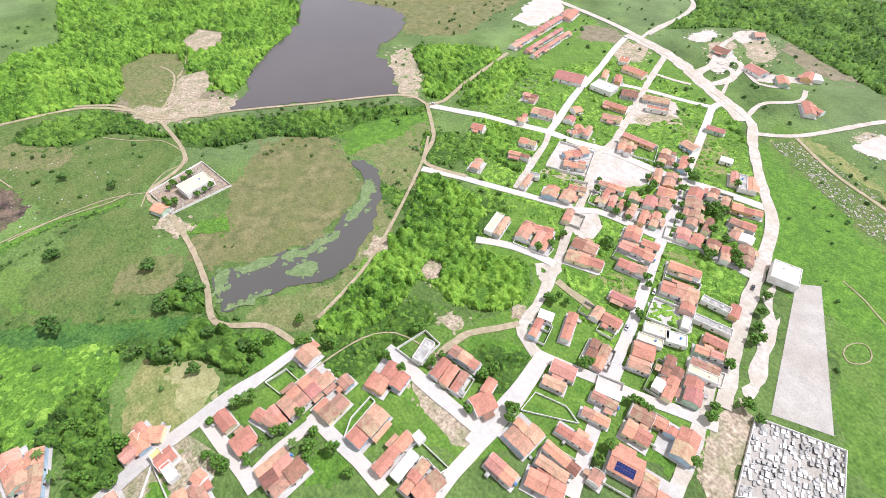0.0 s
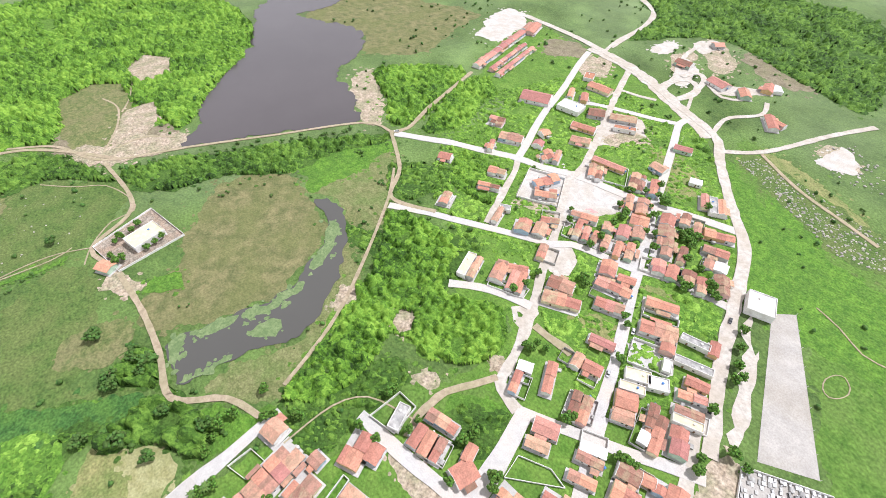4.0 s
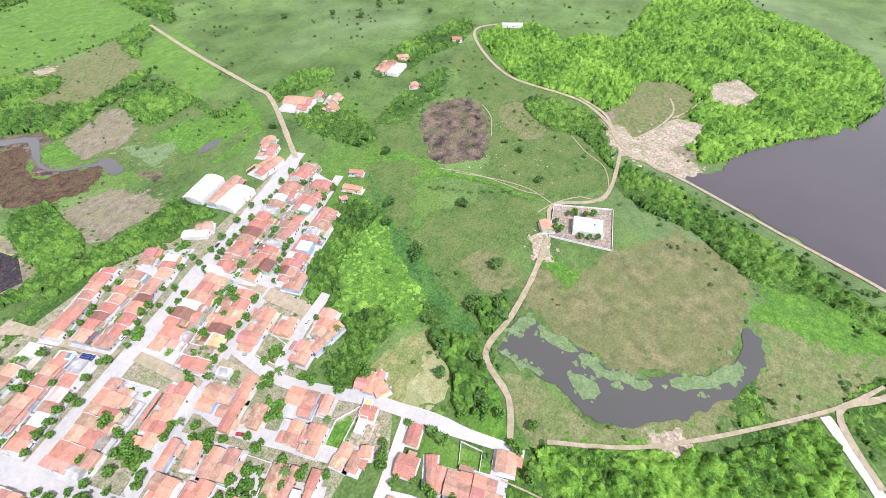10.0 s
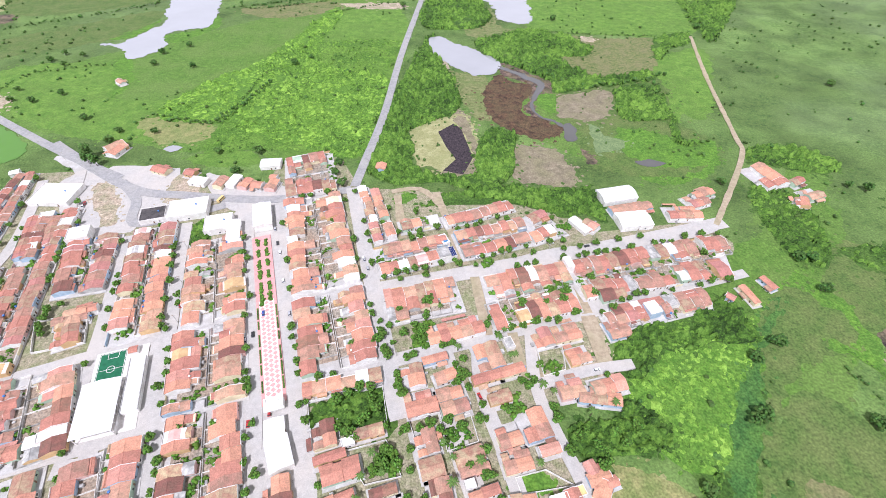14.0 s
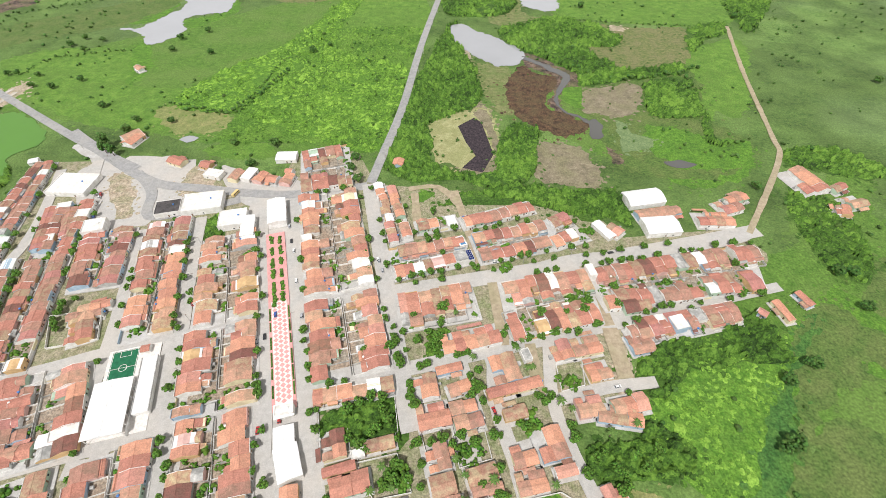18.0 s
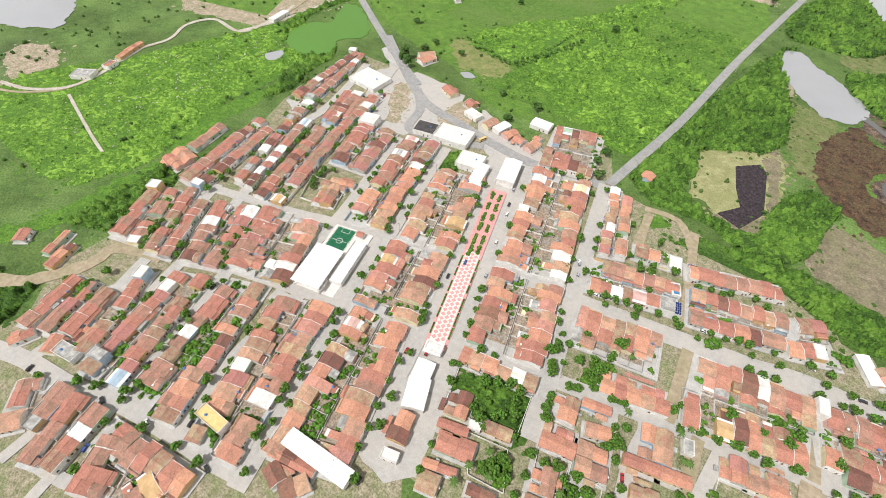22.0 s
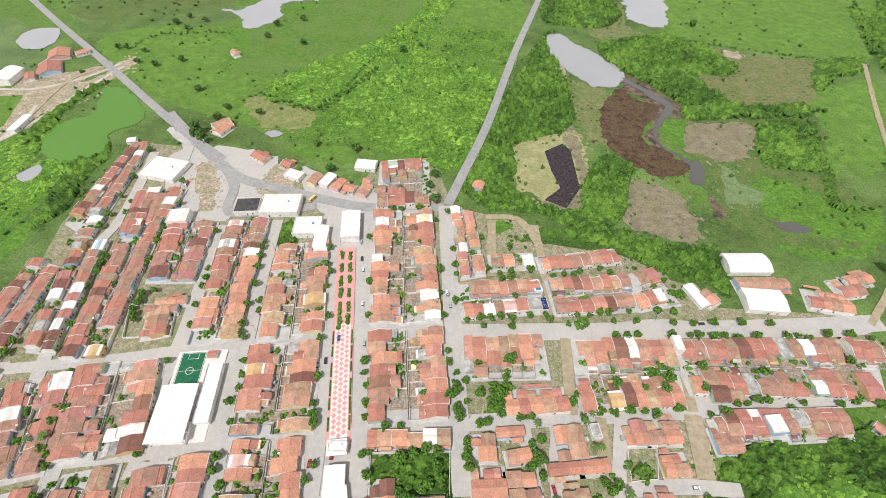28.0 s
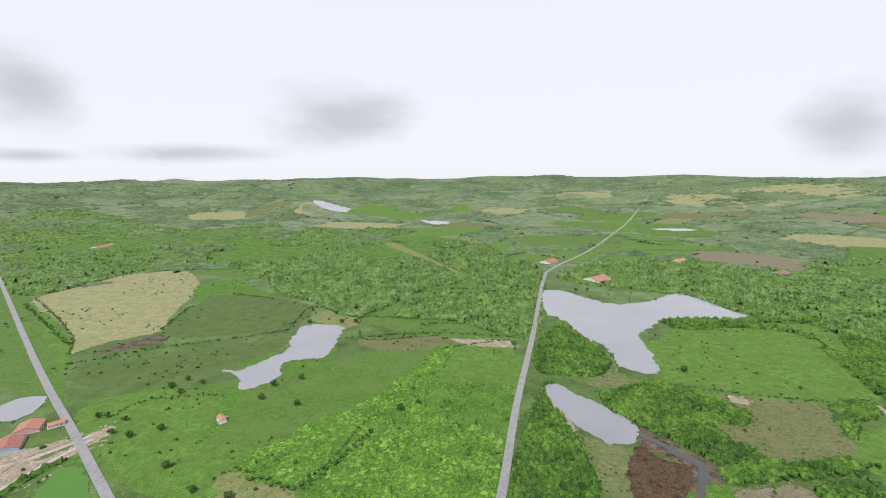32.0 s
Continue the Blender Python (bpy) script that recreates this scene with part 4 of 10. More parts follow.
def house(x, y, ang, length, depth, kind="", h=3.2):
    """A free-standing building, its middle at x, y."""
    if length < depth:
        length, depth, ang = depth, length, ang + 90
    length, depth = max(length, 5.0), max(depth, 4.5)
    FOOT.append((x, y, length * 0.55))
    m = pose(x, y, rise(x, y) + 0.3, 0, 0, ang)
    x0, x1, y0, y1 = -length / 2, length / 2, -depth / 2, depth / 2
    RECT.append((m.inverted(), x1, y1))
    g = Geo()
    if kind.startswith("flat"):
        colour = {"flat_white": M["whitewash"], "flat_grey": M["concrete"], "flat_cream": M["cream"], "flat_yellow": M["yellow"], "flat_brick": M["brick"], "flat_dark": M["darkroof"]}[kind]
        g.box(x0, y0, 0, x1, y1, h)
        ob = thing("building", g, M["whitewash"], m, "flat-roofed plastered building, roof " + kind[5:], "building")
        r = Geo().box(x0 + 0.25, y0 + 0.25, h - 0.3, x1 - 0.25, y1 - 0.25, h + 0.03)
        part("roof_slab", r, colour, ob)
        w = Geo()
        for q in ((x0, y0, x1, y0 + 0.25), (x0, y1 - 0.25, x1, y1), (x0, y0 + 0.25, x0 + 0.25, y1 - 0.25), (x1 - 0.25, y0 + 0.25, x1, y1 - 0.25)):
            w.box(q[0], q[1], h, q[2], q[3], h + 0.7)
        part("parapet", w, M["whitewash"], ob)
        facade(ob, length * 0.8, y0)
        if length > 9:
            water_tank(ob, x0 + length * 0.7, y0 + depth * 0.6, h + 0.03)
        return ob
    if kind == "vault_white":
        n = 10
        g.box(x0, y0, 0, x1, y1, h)
        ob = thing("warehouse", g, M["whitewash"], m, "large hall with a curved white sheet metal roof", "warehouse")
        r, rh = Geo(), depth * 0.13
        arc = [(y0 - 0.3 + (depth + 0.6) * i / n, h + rh * math.sin(math.pi * i / n) + 0.1) for i in range(n + 1)]
        top, low = [(x, p, q) for p, q in arc for x in (x0 - 0.3, x1 + 0.3)], [(x, p, q - 0.12) for p, q in arc for x in (x0 - 0.3, x1 + 0.3)]
        k = len(top)
        r.add(top + low, [(2 * i, 2 * i + 1, 2 * i + 3, 2 * i + 2) for i in range(n)] + [(k + 2 * i + 2, k + 2 * i + 3, k + 2 * i + 1, k + 2 * i) for i in range(n)]
              + [(2 * i, 2 * i + 2, k + 2 * i + 2, k + 2 * i) for i in range(n)] + [(2 * i + 3, 2 * i + 1, k + 2 * i + 1, k + 2 * i + 3) for i in range(n)] + [(0, k, k + 1, 1), (2 * n + 1, k + 2 * n + 1, k + 2 * n, 2 * n)])
        part("roof", r, M["metalwhite"], ob, "curved white metal roof")
        for xe in (x0, x1 - 0.2):
            e = Geo().add([(xe, p, q) for p, q in arc] + [(xe + 0.2, p, q) for p, q in arc], [tuple(range(n + 1)), tuple(range(2 * n + 1, n, -1))])
            part("gable", e, M["whitewash"], ob)
        return ob
    slope = 0.18 if kind == "metal_white" else rng.uniform(0.30, 0.42)
    top = h + depth / 2 * slope
    paint = rng.choice(PAINT)
    k = rng.choice((2, 3, 4)) if kind == "old" else 4 if kind == "pink" else (rng.choice((0, 0, 1)) if kind != "metal_white" else 0)
    wings = [(x0, x1, y0, y1, h)]
    if kind in ("", "old") and (length > 11.5 or depth > 10.5) and abs(y) < 320:
        # several roofs side by side, of differing age, depth and height
        wings, n = [], max(1, round(length / rng.uniform(6.0, 8.0)))
        cuts = [x0] + [x0 + length * (i + rng.uniform(-0.16, 0.16)) / n for i in range(1, n)] + [x1]
        for xa, xb in zip(cuts, cuts[1:]):
            hh, q = h + rng.uniform(-0.35, 0.45), rng.uniform(0.5, 0.66)
            if depth > 10.5:
                ym, lower = y0 + depth * q, hh - rng.uniform(0.3, 0.9)
                wings.append((xa, xb, y0, ym, hh))
                if rng.random() < 0.82:
                    w2 = (xb - xa) * rng.choice((1.0, 1.0, 0.6))
                    wings.append((xa, xa + w2, ym + 0.05, y1 - depth * rng.uniform(0, 0.1), lower))
            else:
                wings.append((xa, xb, y0 + depth * rng.choice((0, 0, 0.1)), y1 - depth * rng.choice((0, 0, 0.12)), hh))
    walls = [gable_walls(Geo(), xa + 0.02, xb - 0.02, ya, yb, hh, hh + (yb - ya) / 2 * slope) for xa, xb, ya, yb, hh in wings]
    g = walls[0]
    if kind == "metal_white":
        ob = thing("building", g, M["whitewash"], m, "white building with a low sheet metal roof", "building")
        part("roof", gable_roof(x0, x1, y0, y1, h, top, t=0.08), M["metalwhite"], ob, "white sheet metal roof")
    else:
        ob = thing("house", g, paint, m, "free-standing plastered house with " + TILENAME[k], "house")
        for w in walls[1:]:
            part("wing", w, rng.choice((paint, M["whitewash"])), ob)
        if kind != "pink" and rng.random() < 0.5:
            bx, s = rng.uniform(x0, x1 - 2.5), rng.choice((y1 + 0.1, y0 - 2.6))
            part("shed", Geo().box(bx, s, 0, bx + rng.uniform(1.0, 2.5), s + rng.uniform(1.2, 2.5), rng.uniform(0.8, 2.2)), M["concrete"], ob, "low masonry shed against the wall")
        if len(wings) == 1:
            part("roof", gable_roof(x0, x1, y0, y1, h, top, eave=0.55, side=0.35), TILE[k], ob, TILENAME[k])
        else:
            for xa, xb, ya, yb, hh in wings:
                kk = k if rng.random() < 0.45 else pick_tile()
                part("roof", gable_roof(xa, xb, ya, yb, hh, hh + (yb - ya) / 2 * slope, eave=0.3, side=0.03), TILE[kk], ob, TILENAME[kk])
        if rng.random() < 0.6:
            pw = length * rng.uniform(0.3, 0.6)
            px = rng.uniform(x0, x1 - pw)
            s = rng.choice((-1, 1))
            ya, yb = (y1 + 0.6, y1 + 3.2) if s > 0 else (y0 - 3.2, y0 - 0.6)
            hi, lo = h - 0.35, h - 1.0
            za, zb = (hi, lo) if s > 0 else (lo, hi)
            part("porch_roof", Geo().slab([(px, ya, za), (px + pw, ya, za), (px + pw, yb, zb), (px, yb, zb)], 0.14), TILE[pick_tile()], ob)
            for xx in (px + 0.15, px + pw - 0.3):
                yy = yb - 0.3 if s > 0 else ya + 0.15
                part("porch_post", Geo().box(xx, yy, 0, xx + 0.15, yy + 0.15, lo - 0.1), M["whitewash"], ob)
        if rng.random() < 0.45 and len(wings) == 1:
            for xe in ((x0 - 0.42,), (x1 + 0.26,), (x0 - 0.42, x1 + 0.26))[rng.randrange(3)]:
                pw = Geo().add([(xe + dx, yy, zz) for dx in (0, 0.16) for yy, zz in ((y0 - 0.5, 0), (y1 + 0.5, 0), (y1 + 0.5, h + 0.25), (0, top + 0.6), (y0 - 0.5, h + 0.25))],
                               [(0, 4, 3, 2, 1), (5, 6, 7, 8, 9), (0, 5, 9, 4), (1, 2, 7, 6), (2, 3, 8, 7), (4, 9, 8, 3)])
                part("parapet", pw, M["whitewash"], ob, "white gable wall above the tiles")
        part("apron", Geo().box(x0 - rng.uniform(0.5, 1.4), y0 - rng.uniform(0.5, 2.2), -0.2, x1 + rng.uniform(0.5, 1.4), y1 + rng.uniform(0.5, 2.2), 0.16), M["pave"], ob, "pale concrete apron round the house")
        if rng.random() < 0.25:
            water_tank(ob, x1 + 0.8, 0, 1.6)
            part("tank_stand", Geo().box(x1 + 0.3, -0.5, 0, x1 + 1.3, 0.5, 1.6), M["concrete"], ob)
        if kind == "solar":
            panels(ob, x0 * 0.6, y0 + 0.6, length * 0.6, depth * 0.36, h + 0.3 * slope, slope)
    facade(ob, length * 0.8, y0)
    if y < 20 and x < 190 and rng.random() < 0.22 and kind != "pink":
        s = rng.choice((-1, 1))
        back = rng.uniform(5, 10)
        wy = y1 + back if s > 0 else y0 - back
        wg = Geo()
        for q in ((x0, min(wy, s * depth / 2), x0 + 0.16, max(wy, s * depth / 2)), (x1 - 0.16, min(wy, s * depth / 2), x1, max(wy, s * depth / 2)), (x0, wy - 0.08, x1, wy + 0.08)):
            wg.box(q[0], q[1], 0, q[2], q[3], 1.9)
        thing("yard_wall", wg, rng.choice((M["whitewash"], M["concrete"])), m, "plastered wall round a back yard", "wall", "yard walls")
    return ob


def panels(ob, x, y, length, depth, z, slope):
    """Rows of dark solar panels with pale frames on the slope that rises along +y."""
    nx, ny = max(2, int(length / 1.1)), max(2, int(depth / 1.8))
    for i in range(nx):
        for j in range(ny):
            a, b = x + i * length / nx, x + (i + 0.94) * length / nx
            c, d = y + j * depth / ny, y + (j + 0.94) * depth / ny
            q = [(a, c, z + (c - y) * slope + 0.4), (b, c, z + (c - y) * slope + 0.4), (b, d, z + (d - y) * slope + 0.4), (a, d, z + (d - y) * slope + 0.4)]
            part("solar_panel", Geo().slab(q, 0.06), M["solar"], ob, "dark blue solar panel")


# ---- trees and bushes ----
_p = (1 + math.sqrt(5)) / 2
ICO_V = np.array([(-1, _p, 0), (1, _p, 0), (-1, -_p, 0), (1, -_p, 0), (0, -1, _p), (0, 1, _p), (0, -1, -_p), (0, 1, -_p), (_p, 0, -1), (_p, 0, 1), (-_p, 0, -1), (-_p, 0, 1)]) / math.hypot(1, _p)
ICO_F = np.array([(0, 11, 5), (0, 5, 1), (0, 1, 7), (0, 7, 10), (0, 10, 11), (1, 5, 9), (5, 11, 4), (11, 10, 2), (10, 7, 6), (7, 1, 8), (3, 9, 4), (3, 4, 2), (3, 2, 6), (3, 6, 8), (3, 8, 9), (4, 9, 5), (2, 4, 11), (6, 2, 10), (8, 6, 7), (9, 8, 1)])
nr = np.random.default_rng(11)


def clump_mesh(name, centres, radii, material, flat=0.8):
    """Many uneven leaf clumps in one mesh."""
    c, r = np.asarray(centres, float), np.asarray(radii, float)
    n = len(c)
    v = ICO_V[None] * nr.uniform(0.62, 1.28, (n, 12, 1))
    a = nr.uniform(0, 2 * np.pi, n)
    ca, sa = np.cos(a)[:, None], np.sin(a)[:, None]
    v = np.stack([v[..., 0] * ca - v[..., 1] * sa, v[..., 0] * sa + v[..., 1] * ca, v[..., 2] * flat], -1) * r[:, None, None] + c[:, None]
    f = (ICO_F[None] + (np.arange(n) * 12)[:, None, None]).reshape(-1, 3)
    me = bpy.data.meshes.new(name)
    me.vertices.add(n * 12)
    me.vertices.foreach_set("co", v.ravel())
    me.loops.add(len(f) * 3)
    me.loops.foreach_set("vertex_index", f.ravel().astype(np.int32))
    me.polygons.add(len(f))
    me.polygons.foreach_set("loop_start", np.arange(0, len(f) * 3, 3, dtype=np.int32))
    me.materials.append(material)
    me.update(calc_edges=True)
    me.validate()
    return me


def crown(kind, n, r, z, tall, size, material):
    """A crown of n clumps about a middle at height z, with gaps and an uneven outline."""
    d = nr.normal(size=(n, 3))
    d /= np.linalg.norm(d, axis=1)[:, None]
    k = nr.uniform(0.35, 1.0, (n, 1)) ** 0.6 * (1 + 0.22 * np.sin(3 * np.arctan2(d[:, 1], d[:, 0]) + nr.uniform(0, 6))[:, None])
    c = d * k * np.array([r, r, tall]) + np.array([0, 0, z])
    return clump_mesh("crown", c, nr.uniform(0.6, 1.25, n) * size, material)


def trunk(h, r, limbs, reach):
    g = Geo().tube(0, 0, 0, h, r, r * 0.6, 7)
    for i in range(limbs):
        a = 2 * math.pi * i / limbs + rng.uniform(-0.4, 0.4)
        e = Vector((math.cos(a) * reach, math.sin(a) * reach, h + reach * rng.uniform(0.5, 1.0)))
        s = Vector((0, 0, h * 0.8))
        o = Vector((-math.sin(a), math.cos(a), 0)) * r * 0.4
        up = Vector((0, 0, r * 0.5))
        g.add([s + o, s - o, s + up, e + o * 0.4, e - o * 0.4, e + up * 0.4], [(0, 1, 4, 3), (1, 2, 5, 4), (2, 0, 3, 5), (3, 4, 5)])
    return g.mesh("trunk", M["bark"])


KINDS = {}
for _k, (_n, _r, _z, _t, _s, _h, _tr, _m) in {"street": (58, 1.9, 3.2, 1.6, 0.68, 1.9, 0.16, "leaf"), "field": (80, 3.4, 4.2, 2.4, 1.0, 2.6, 0.3, "leaf3"),
                                             "yard": (64, 2.6, 3.9, 2.0, 0.75, 2.4, 0.2, "leaf"), "tall": (110, 4.0, 9.5, 4.5, 1.2, 7.0, 0.35, "leaf3")}.items():
    KINDS[_k] = [(trunk(_h, _tr, 5, _r * 0.6), crown(_k, _n, _r, _z, _t, _s, M[_m])) for _ in range(4)]
for _i in range(3):
    g = Geo()
    for _j in range(11):
        a, droop = 2 * math.pi * _j / 11 + rng.uniform(-0.2, 0.2), rng.uniform(0.5, 1.1)
        prev = None
        for s in range(5):
            t = s / 4
            c = Vector((math.cos(a) * 3.0 * t, math.sin(a) * 3.0 * t, 6.4 + 1.1 * t - droop * 2.6 * t * t))
            o = Vector((-math.sin(a), math.cos(a), 0)) * (0.42 * math.sin(math.pi * min(t + 0.12, 1.0)) + 0.03)
            ringv = [c + o - Vector((0, 0, 0.12)), c + Vector((0, 0, 0.06)), c - o - Vector((0, 0, 0.12))]
            if prev:
                g.add(prev + ringv, [(0, 1, 4, 3), (1, 2, 5, 4)])
            prev = ringv
    KINDS.setdefault("palm", []).append((Geo().tube(0, 0, 0, 6.5, 0.2, 0.13, 8).mesh("trunk", M["bark"]), g.mesh("crown", M["palmleaf"])))
TREELABEL = {"street": ("street_tree", "clipped round street tree with dense dark green leaves", "street trees"),
             "field": ("pasture_tree", "broad dark green tree standing in pasture", "pasture trees"),
             "yard": ("yard_tree", "leafy green tree in a back yard", "yard trees"),
             "tall": ("tall_tree", "tall grey-green tree beside the road junction", "tall trees"),
             "palm": ("coconut_palm", "coconut palm with drooping green fronds", "palms")}


def trees(kind, pts):
    name, label, group = TREELABEL[kind]
    for x, y in pts:
        for inv, hx, hy in RECT:
            q = inv @ Vector((x, y, 0))
            if abs(q.x) < hx + 0.5 and abs(q.y) < hy + 0.5:
                if min(hx - abs(q.x), hy - abs(q.y)) > 1.8:
                    break
                if hx - abs(q.x) < hy - abs(q.y):
                    q.x = math.copysign(hx + 1.0, q.x)
                else:
                    q.y = math.copysign(hy + 1.0, q.y)
                x, y = (inv.inverted() @ q).xy
        else:
            q = None
        if q:
            continue
        tr, cr = rng.choice(KINDS[kind])
        s = rng.uniform(0.78, 1.2) * (1.08 if kind == "street" else 1.0)
        ob = thing(name, tr, None, pose(x, y, rise(x, y) + 0.3, 0, 0, rng.uniform(0, 360)) @ Matrix.Diagonal((s, s, s * rng.uniform(0.9, 1.1), 1)), label, "palm tree" if kind == "palm" else "tree", group)
        part("crown", cr, None, ob)


def inside(p, poly):
    x, y = p[:, 0], p[:, 1]
    res = np.zeros(len(p), bool)
    for i in range(len(poly)):
        (xa, ya), (xb, yb) = poly[i - 1], poly[i]
        with np.errstate(divide="ignore", invalid="ignore"):
            res ^= ((ya > y) != (yb > y)) & (x < (xb - xa) * (y - ya) / (yb - ya) + xa)
    return res


def clear(p, margin):
    """Leaves out spots on roads, in houses and in water."""
    keep = np.ones(len(p), bool)
    if not len(p):
        return keep
    lo, hi = p.min(0) - 45, p.max(0) + 45
    within = lambda x, y: lo[0] < x < hi[0] and lo[1] < y < hi[1]
    for xa, ya, xb, yb, h in ROADS:
        if not within((xa + xb) / 2, (ya + yb) / 2):
            continue
        d = np.array([xb - xa, yb - ya])
        near = (np.abs(p[:, 0] - (xa + xb) / 2) < 40) & (np.abs(p[:, 1] - (ya + yb) / 2) < 40)
        if not near.any():
            continue
        q = p[near] - (xa, ya)
        t = np.clip(q @ d / max(d @ d, 1e-6), 0, 1)
        keep[near] &= np.linalg.norm(q - t[:, None] * d, axis=1) > h + margin
    for x, y, r in FOOT:
        if within(x, y):
            keep &= (p[:, 0] - x) ** 2 + (p[:, 1] - y) ** 2 > (r + margin * 0.4) ** 2
    for poly in TAKEN:
        if (poly.max(0) > lo).all() and (poly.min(0) < hi).all():
            keep &= ~inside(p, poly)
    return keep


def plant(name, label, p, r, material, per=2):
    if not len(p):
        return
    c, rad = [], []
    own = nr.uniform(0.58, 1.2, len(p))
    z = np.array([rise(*q) for q in p]) if np.abs(p - (CX, CY)).max() > 1400 else np.zeros(len(p))
    for k in range(per):
        a, d = nr.uniform(0, 2 * np.pi, len(p)), np.sqrt(nr.random(len(p))) * 0.85 * (per > 1)
        rr = r * own * nr.uniform(0.33, 0.68, len(p)) * (1.7 if per < 3 else 1.0)
        off = np.column_stack([np.cos(a), np.sin(a)]) * (d * r * own)[:, None]
        c.append(np.column_stack([p + off, z + rr * 0.5 + r * own * (1 - d * d) * nr.uniform(0.35, 0.95, len(p))]))
        rad.append(rr)
    me = clump_mesh(name, np.concatenate(c), np.concatenate(rad), material, 0.85)
    thing(name, me, None, Matrix(), label, "bushes" if material is not M["leaf3"] else "woodland", kind="stuff")


DICE = nr.random((257, 257, 5))


def domes(p, s, rad, tall, share):
    """Height of a cover of rounded crowns, about one to each square of side s."""
    h, cell = np.zeros(len(p)), np.floor(p / s).astype(int)
    for i in (-1, 0, 1):
        for j in (-1, 0, 1):
            c = cell + (i, j)
            k = DICE[c[:, 0] % 257, c[:, 1] % 257]
            d = ((p - (c + k[:, :2]) * s) ** 2).sum(1)
            q = np.clip(1 - d / (rad * (0.6 + 0.8 * k[:, 2])) ** 2, 0, 1)
            h = np.maximum(h, tall * (0.45 + 1.0 * k[:, 3]) * q ** 0.72 * (k[:, 4] < share))
    return h


def sheet(name, label, category, material, lo, hi, res, height):
    """A leafy surface over a jittered net; height(points) gives its height, 0 where nothing grows."""
    nx, ny = int((hi[0] - lo[0]) / res) + 2, int((hi[1] - lo[1]) / res) + 2
    xs, ys = np.meshgrid(lo[0] + np.arange(nx) * res, lo[1] + np.arange(ny) * res, indexing="ij")
    p = np.column_stack([xs.ravel(), ys.ravel()]) + nr.uniform(-0.42, 0.42, (nx * ny, 2)) * res
    h = height(p)
    base = np.array([rise(*q) for q in p]) if np.abs(p - (CX, CY)).max() > 1400 else np.zeros(len(p))
    v = np.column_stack([p, base + h - 0.12])
    i, j = np.meshgrid(np.arange(nx - 1), np.arange(ny - 1), indexing="ij")
    k = (i * ny + j).ravel()
    q = np.column_stack([k, k + ny, k + ny + 1, k + 1])
    q = q[(h[q] > 0.2).sum(1) > 1]
    if not len(q):
        return
    f = np.concatenate([q[:, [0, 1, 2]], q[:, [0, 2, 3]]])
    used, f = np.unique(f, return_inverse=True)
    f = f.reshape(-1, 3).astype(np.int32)
    me = bpy.data.meshes.new(name)
    me.vertices.add(len(used))
    me.vertices.foreach_set("co", v[used].ravel())
    me.loops.add(f.size)
    me.loops.foreach_set("vertex_index", f.ravel())
    me.polygons.add(len(f))
    me.polygons.foreach_set("loop_start", np.arange(0, f.size, 3, dtype=np.int32))
    me.materials.append(material)
    me.update(calc_edges=True)
    thing(name, me, None, Matrix(), label, category, kind="stuff")


COVER = {"distant": ("woodland", "dense green woodland far off, haze painted into its colour", "woodland"), "wood": ("bush_thicket", "field of low green scrub between two roads", "scrub"), "bush": ("bush_thicket", "thicket of green bushes and low trees", "bushes"),
         "bright": ("bush_thicket", "thicket of green bushes with sunlight painted into their brighter tone", "bushes"), "low": ("low_scrub", "low bright green scrub and tall weeds", "scrub")}


def thicket(kind, step, r, pts, share=0.75, floor=True):
    """Closed scrub or wood inside an outline, with gaps where the ground shows."""
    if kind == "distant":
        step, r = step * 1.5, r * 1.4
    if floor and (step < 8 or kind == "distant"):
        area({"bright": "under2", "wood": "under2", "distant": "under2", "low": "lush"}.get(kind, "under"), pts)
    poly = np.array(smooth_line(pts, True, 12.0, 5.0))
    lo, hi = poly.min(0), poly.max(0)
    far = max(0.0, np.linalg.norm((lo + hi) / 2 - (40, 20)) - 0.25 * np.linalg.norm(hi - lo))
    res = min(max(0.85, math.hypot(far, 230) / 330), 5.0)

    def height(p):
        keep = inside(p, poly)
        keep[keep] = clear(p[keep], r * 0.35)
        h = np.zeros(len(p))
        c = p[keep]
        if not len(c):
            return h
        gap = np.array([noise.noise((x / (step * 5), y / (step * 5), 3)) + 0.5 * noise.noise((x / (step * 1.7), y / (step * 1.7), 6)) for x, y in c])
        if kind == "low":
            g = np.maximum(domes(c, 2.8, 1.5, r * 0.8, 0.7), domes(c, 9.0, 2.8, r * 2.0, 0.35))
        else:
            g = np.maximum(domes(c, step * 1.25, r * 1.25, r * 2.0, share), np.maximum(domes(c, step * 0.8, r * 0.82, r * 1.3, share), domes(c, step * 0.5, r * 0.5, r * 0.8, 0.8)))
        h[keep] = g * np.clip((gap + 0.62) * 3.0, 0, 1) + nr.uniform(-0.38, 0.38, len(c)) * np.clip(g, 0, 1) * min(1.0, r / 2) * max(1.0, res)
        return h

    name, label, category = COVER[kind]
    sheet(name, label, category, M["can_" + kind], lo, hi, res, height)


def hedge(step, r, pts):
    line = np.array(smooth_line(pts, False, step * 0.8))
    p = []
    for a, b in zip(line, line[1:]):
        n = max(1, int(np.linalg.norm(b - a) / step * 1.4))
        p += [a + (b - a) * i / n + nr.normal(size=2) * r * 0.5 for i in range(n)]
    p = np.array(p)
    plant("hedgerow", "uneven dark green hedgerow between pastures", p[clear(p, r * 0.4)], r, M["leaf3"], 3)


# ---- landmarks ----
def quad_frame(a, b, d):
    """A pose at a with x towards b, and the lengths towards b and d."""
    a, b, d = Vector(a), Vector(b), Vector(d)
    u = b - a
    return pose(a.x, a.y, 0, 0, 0, math.degrees(math.atan2(u.y, u.x))), u.length, (d - a).length


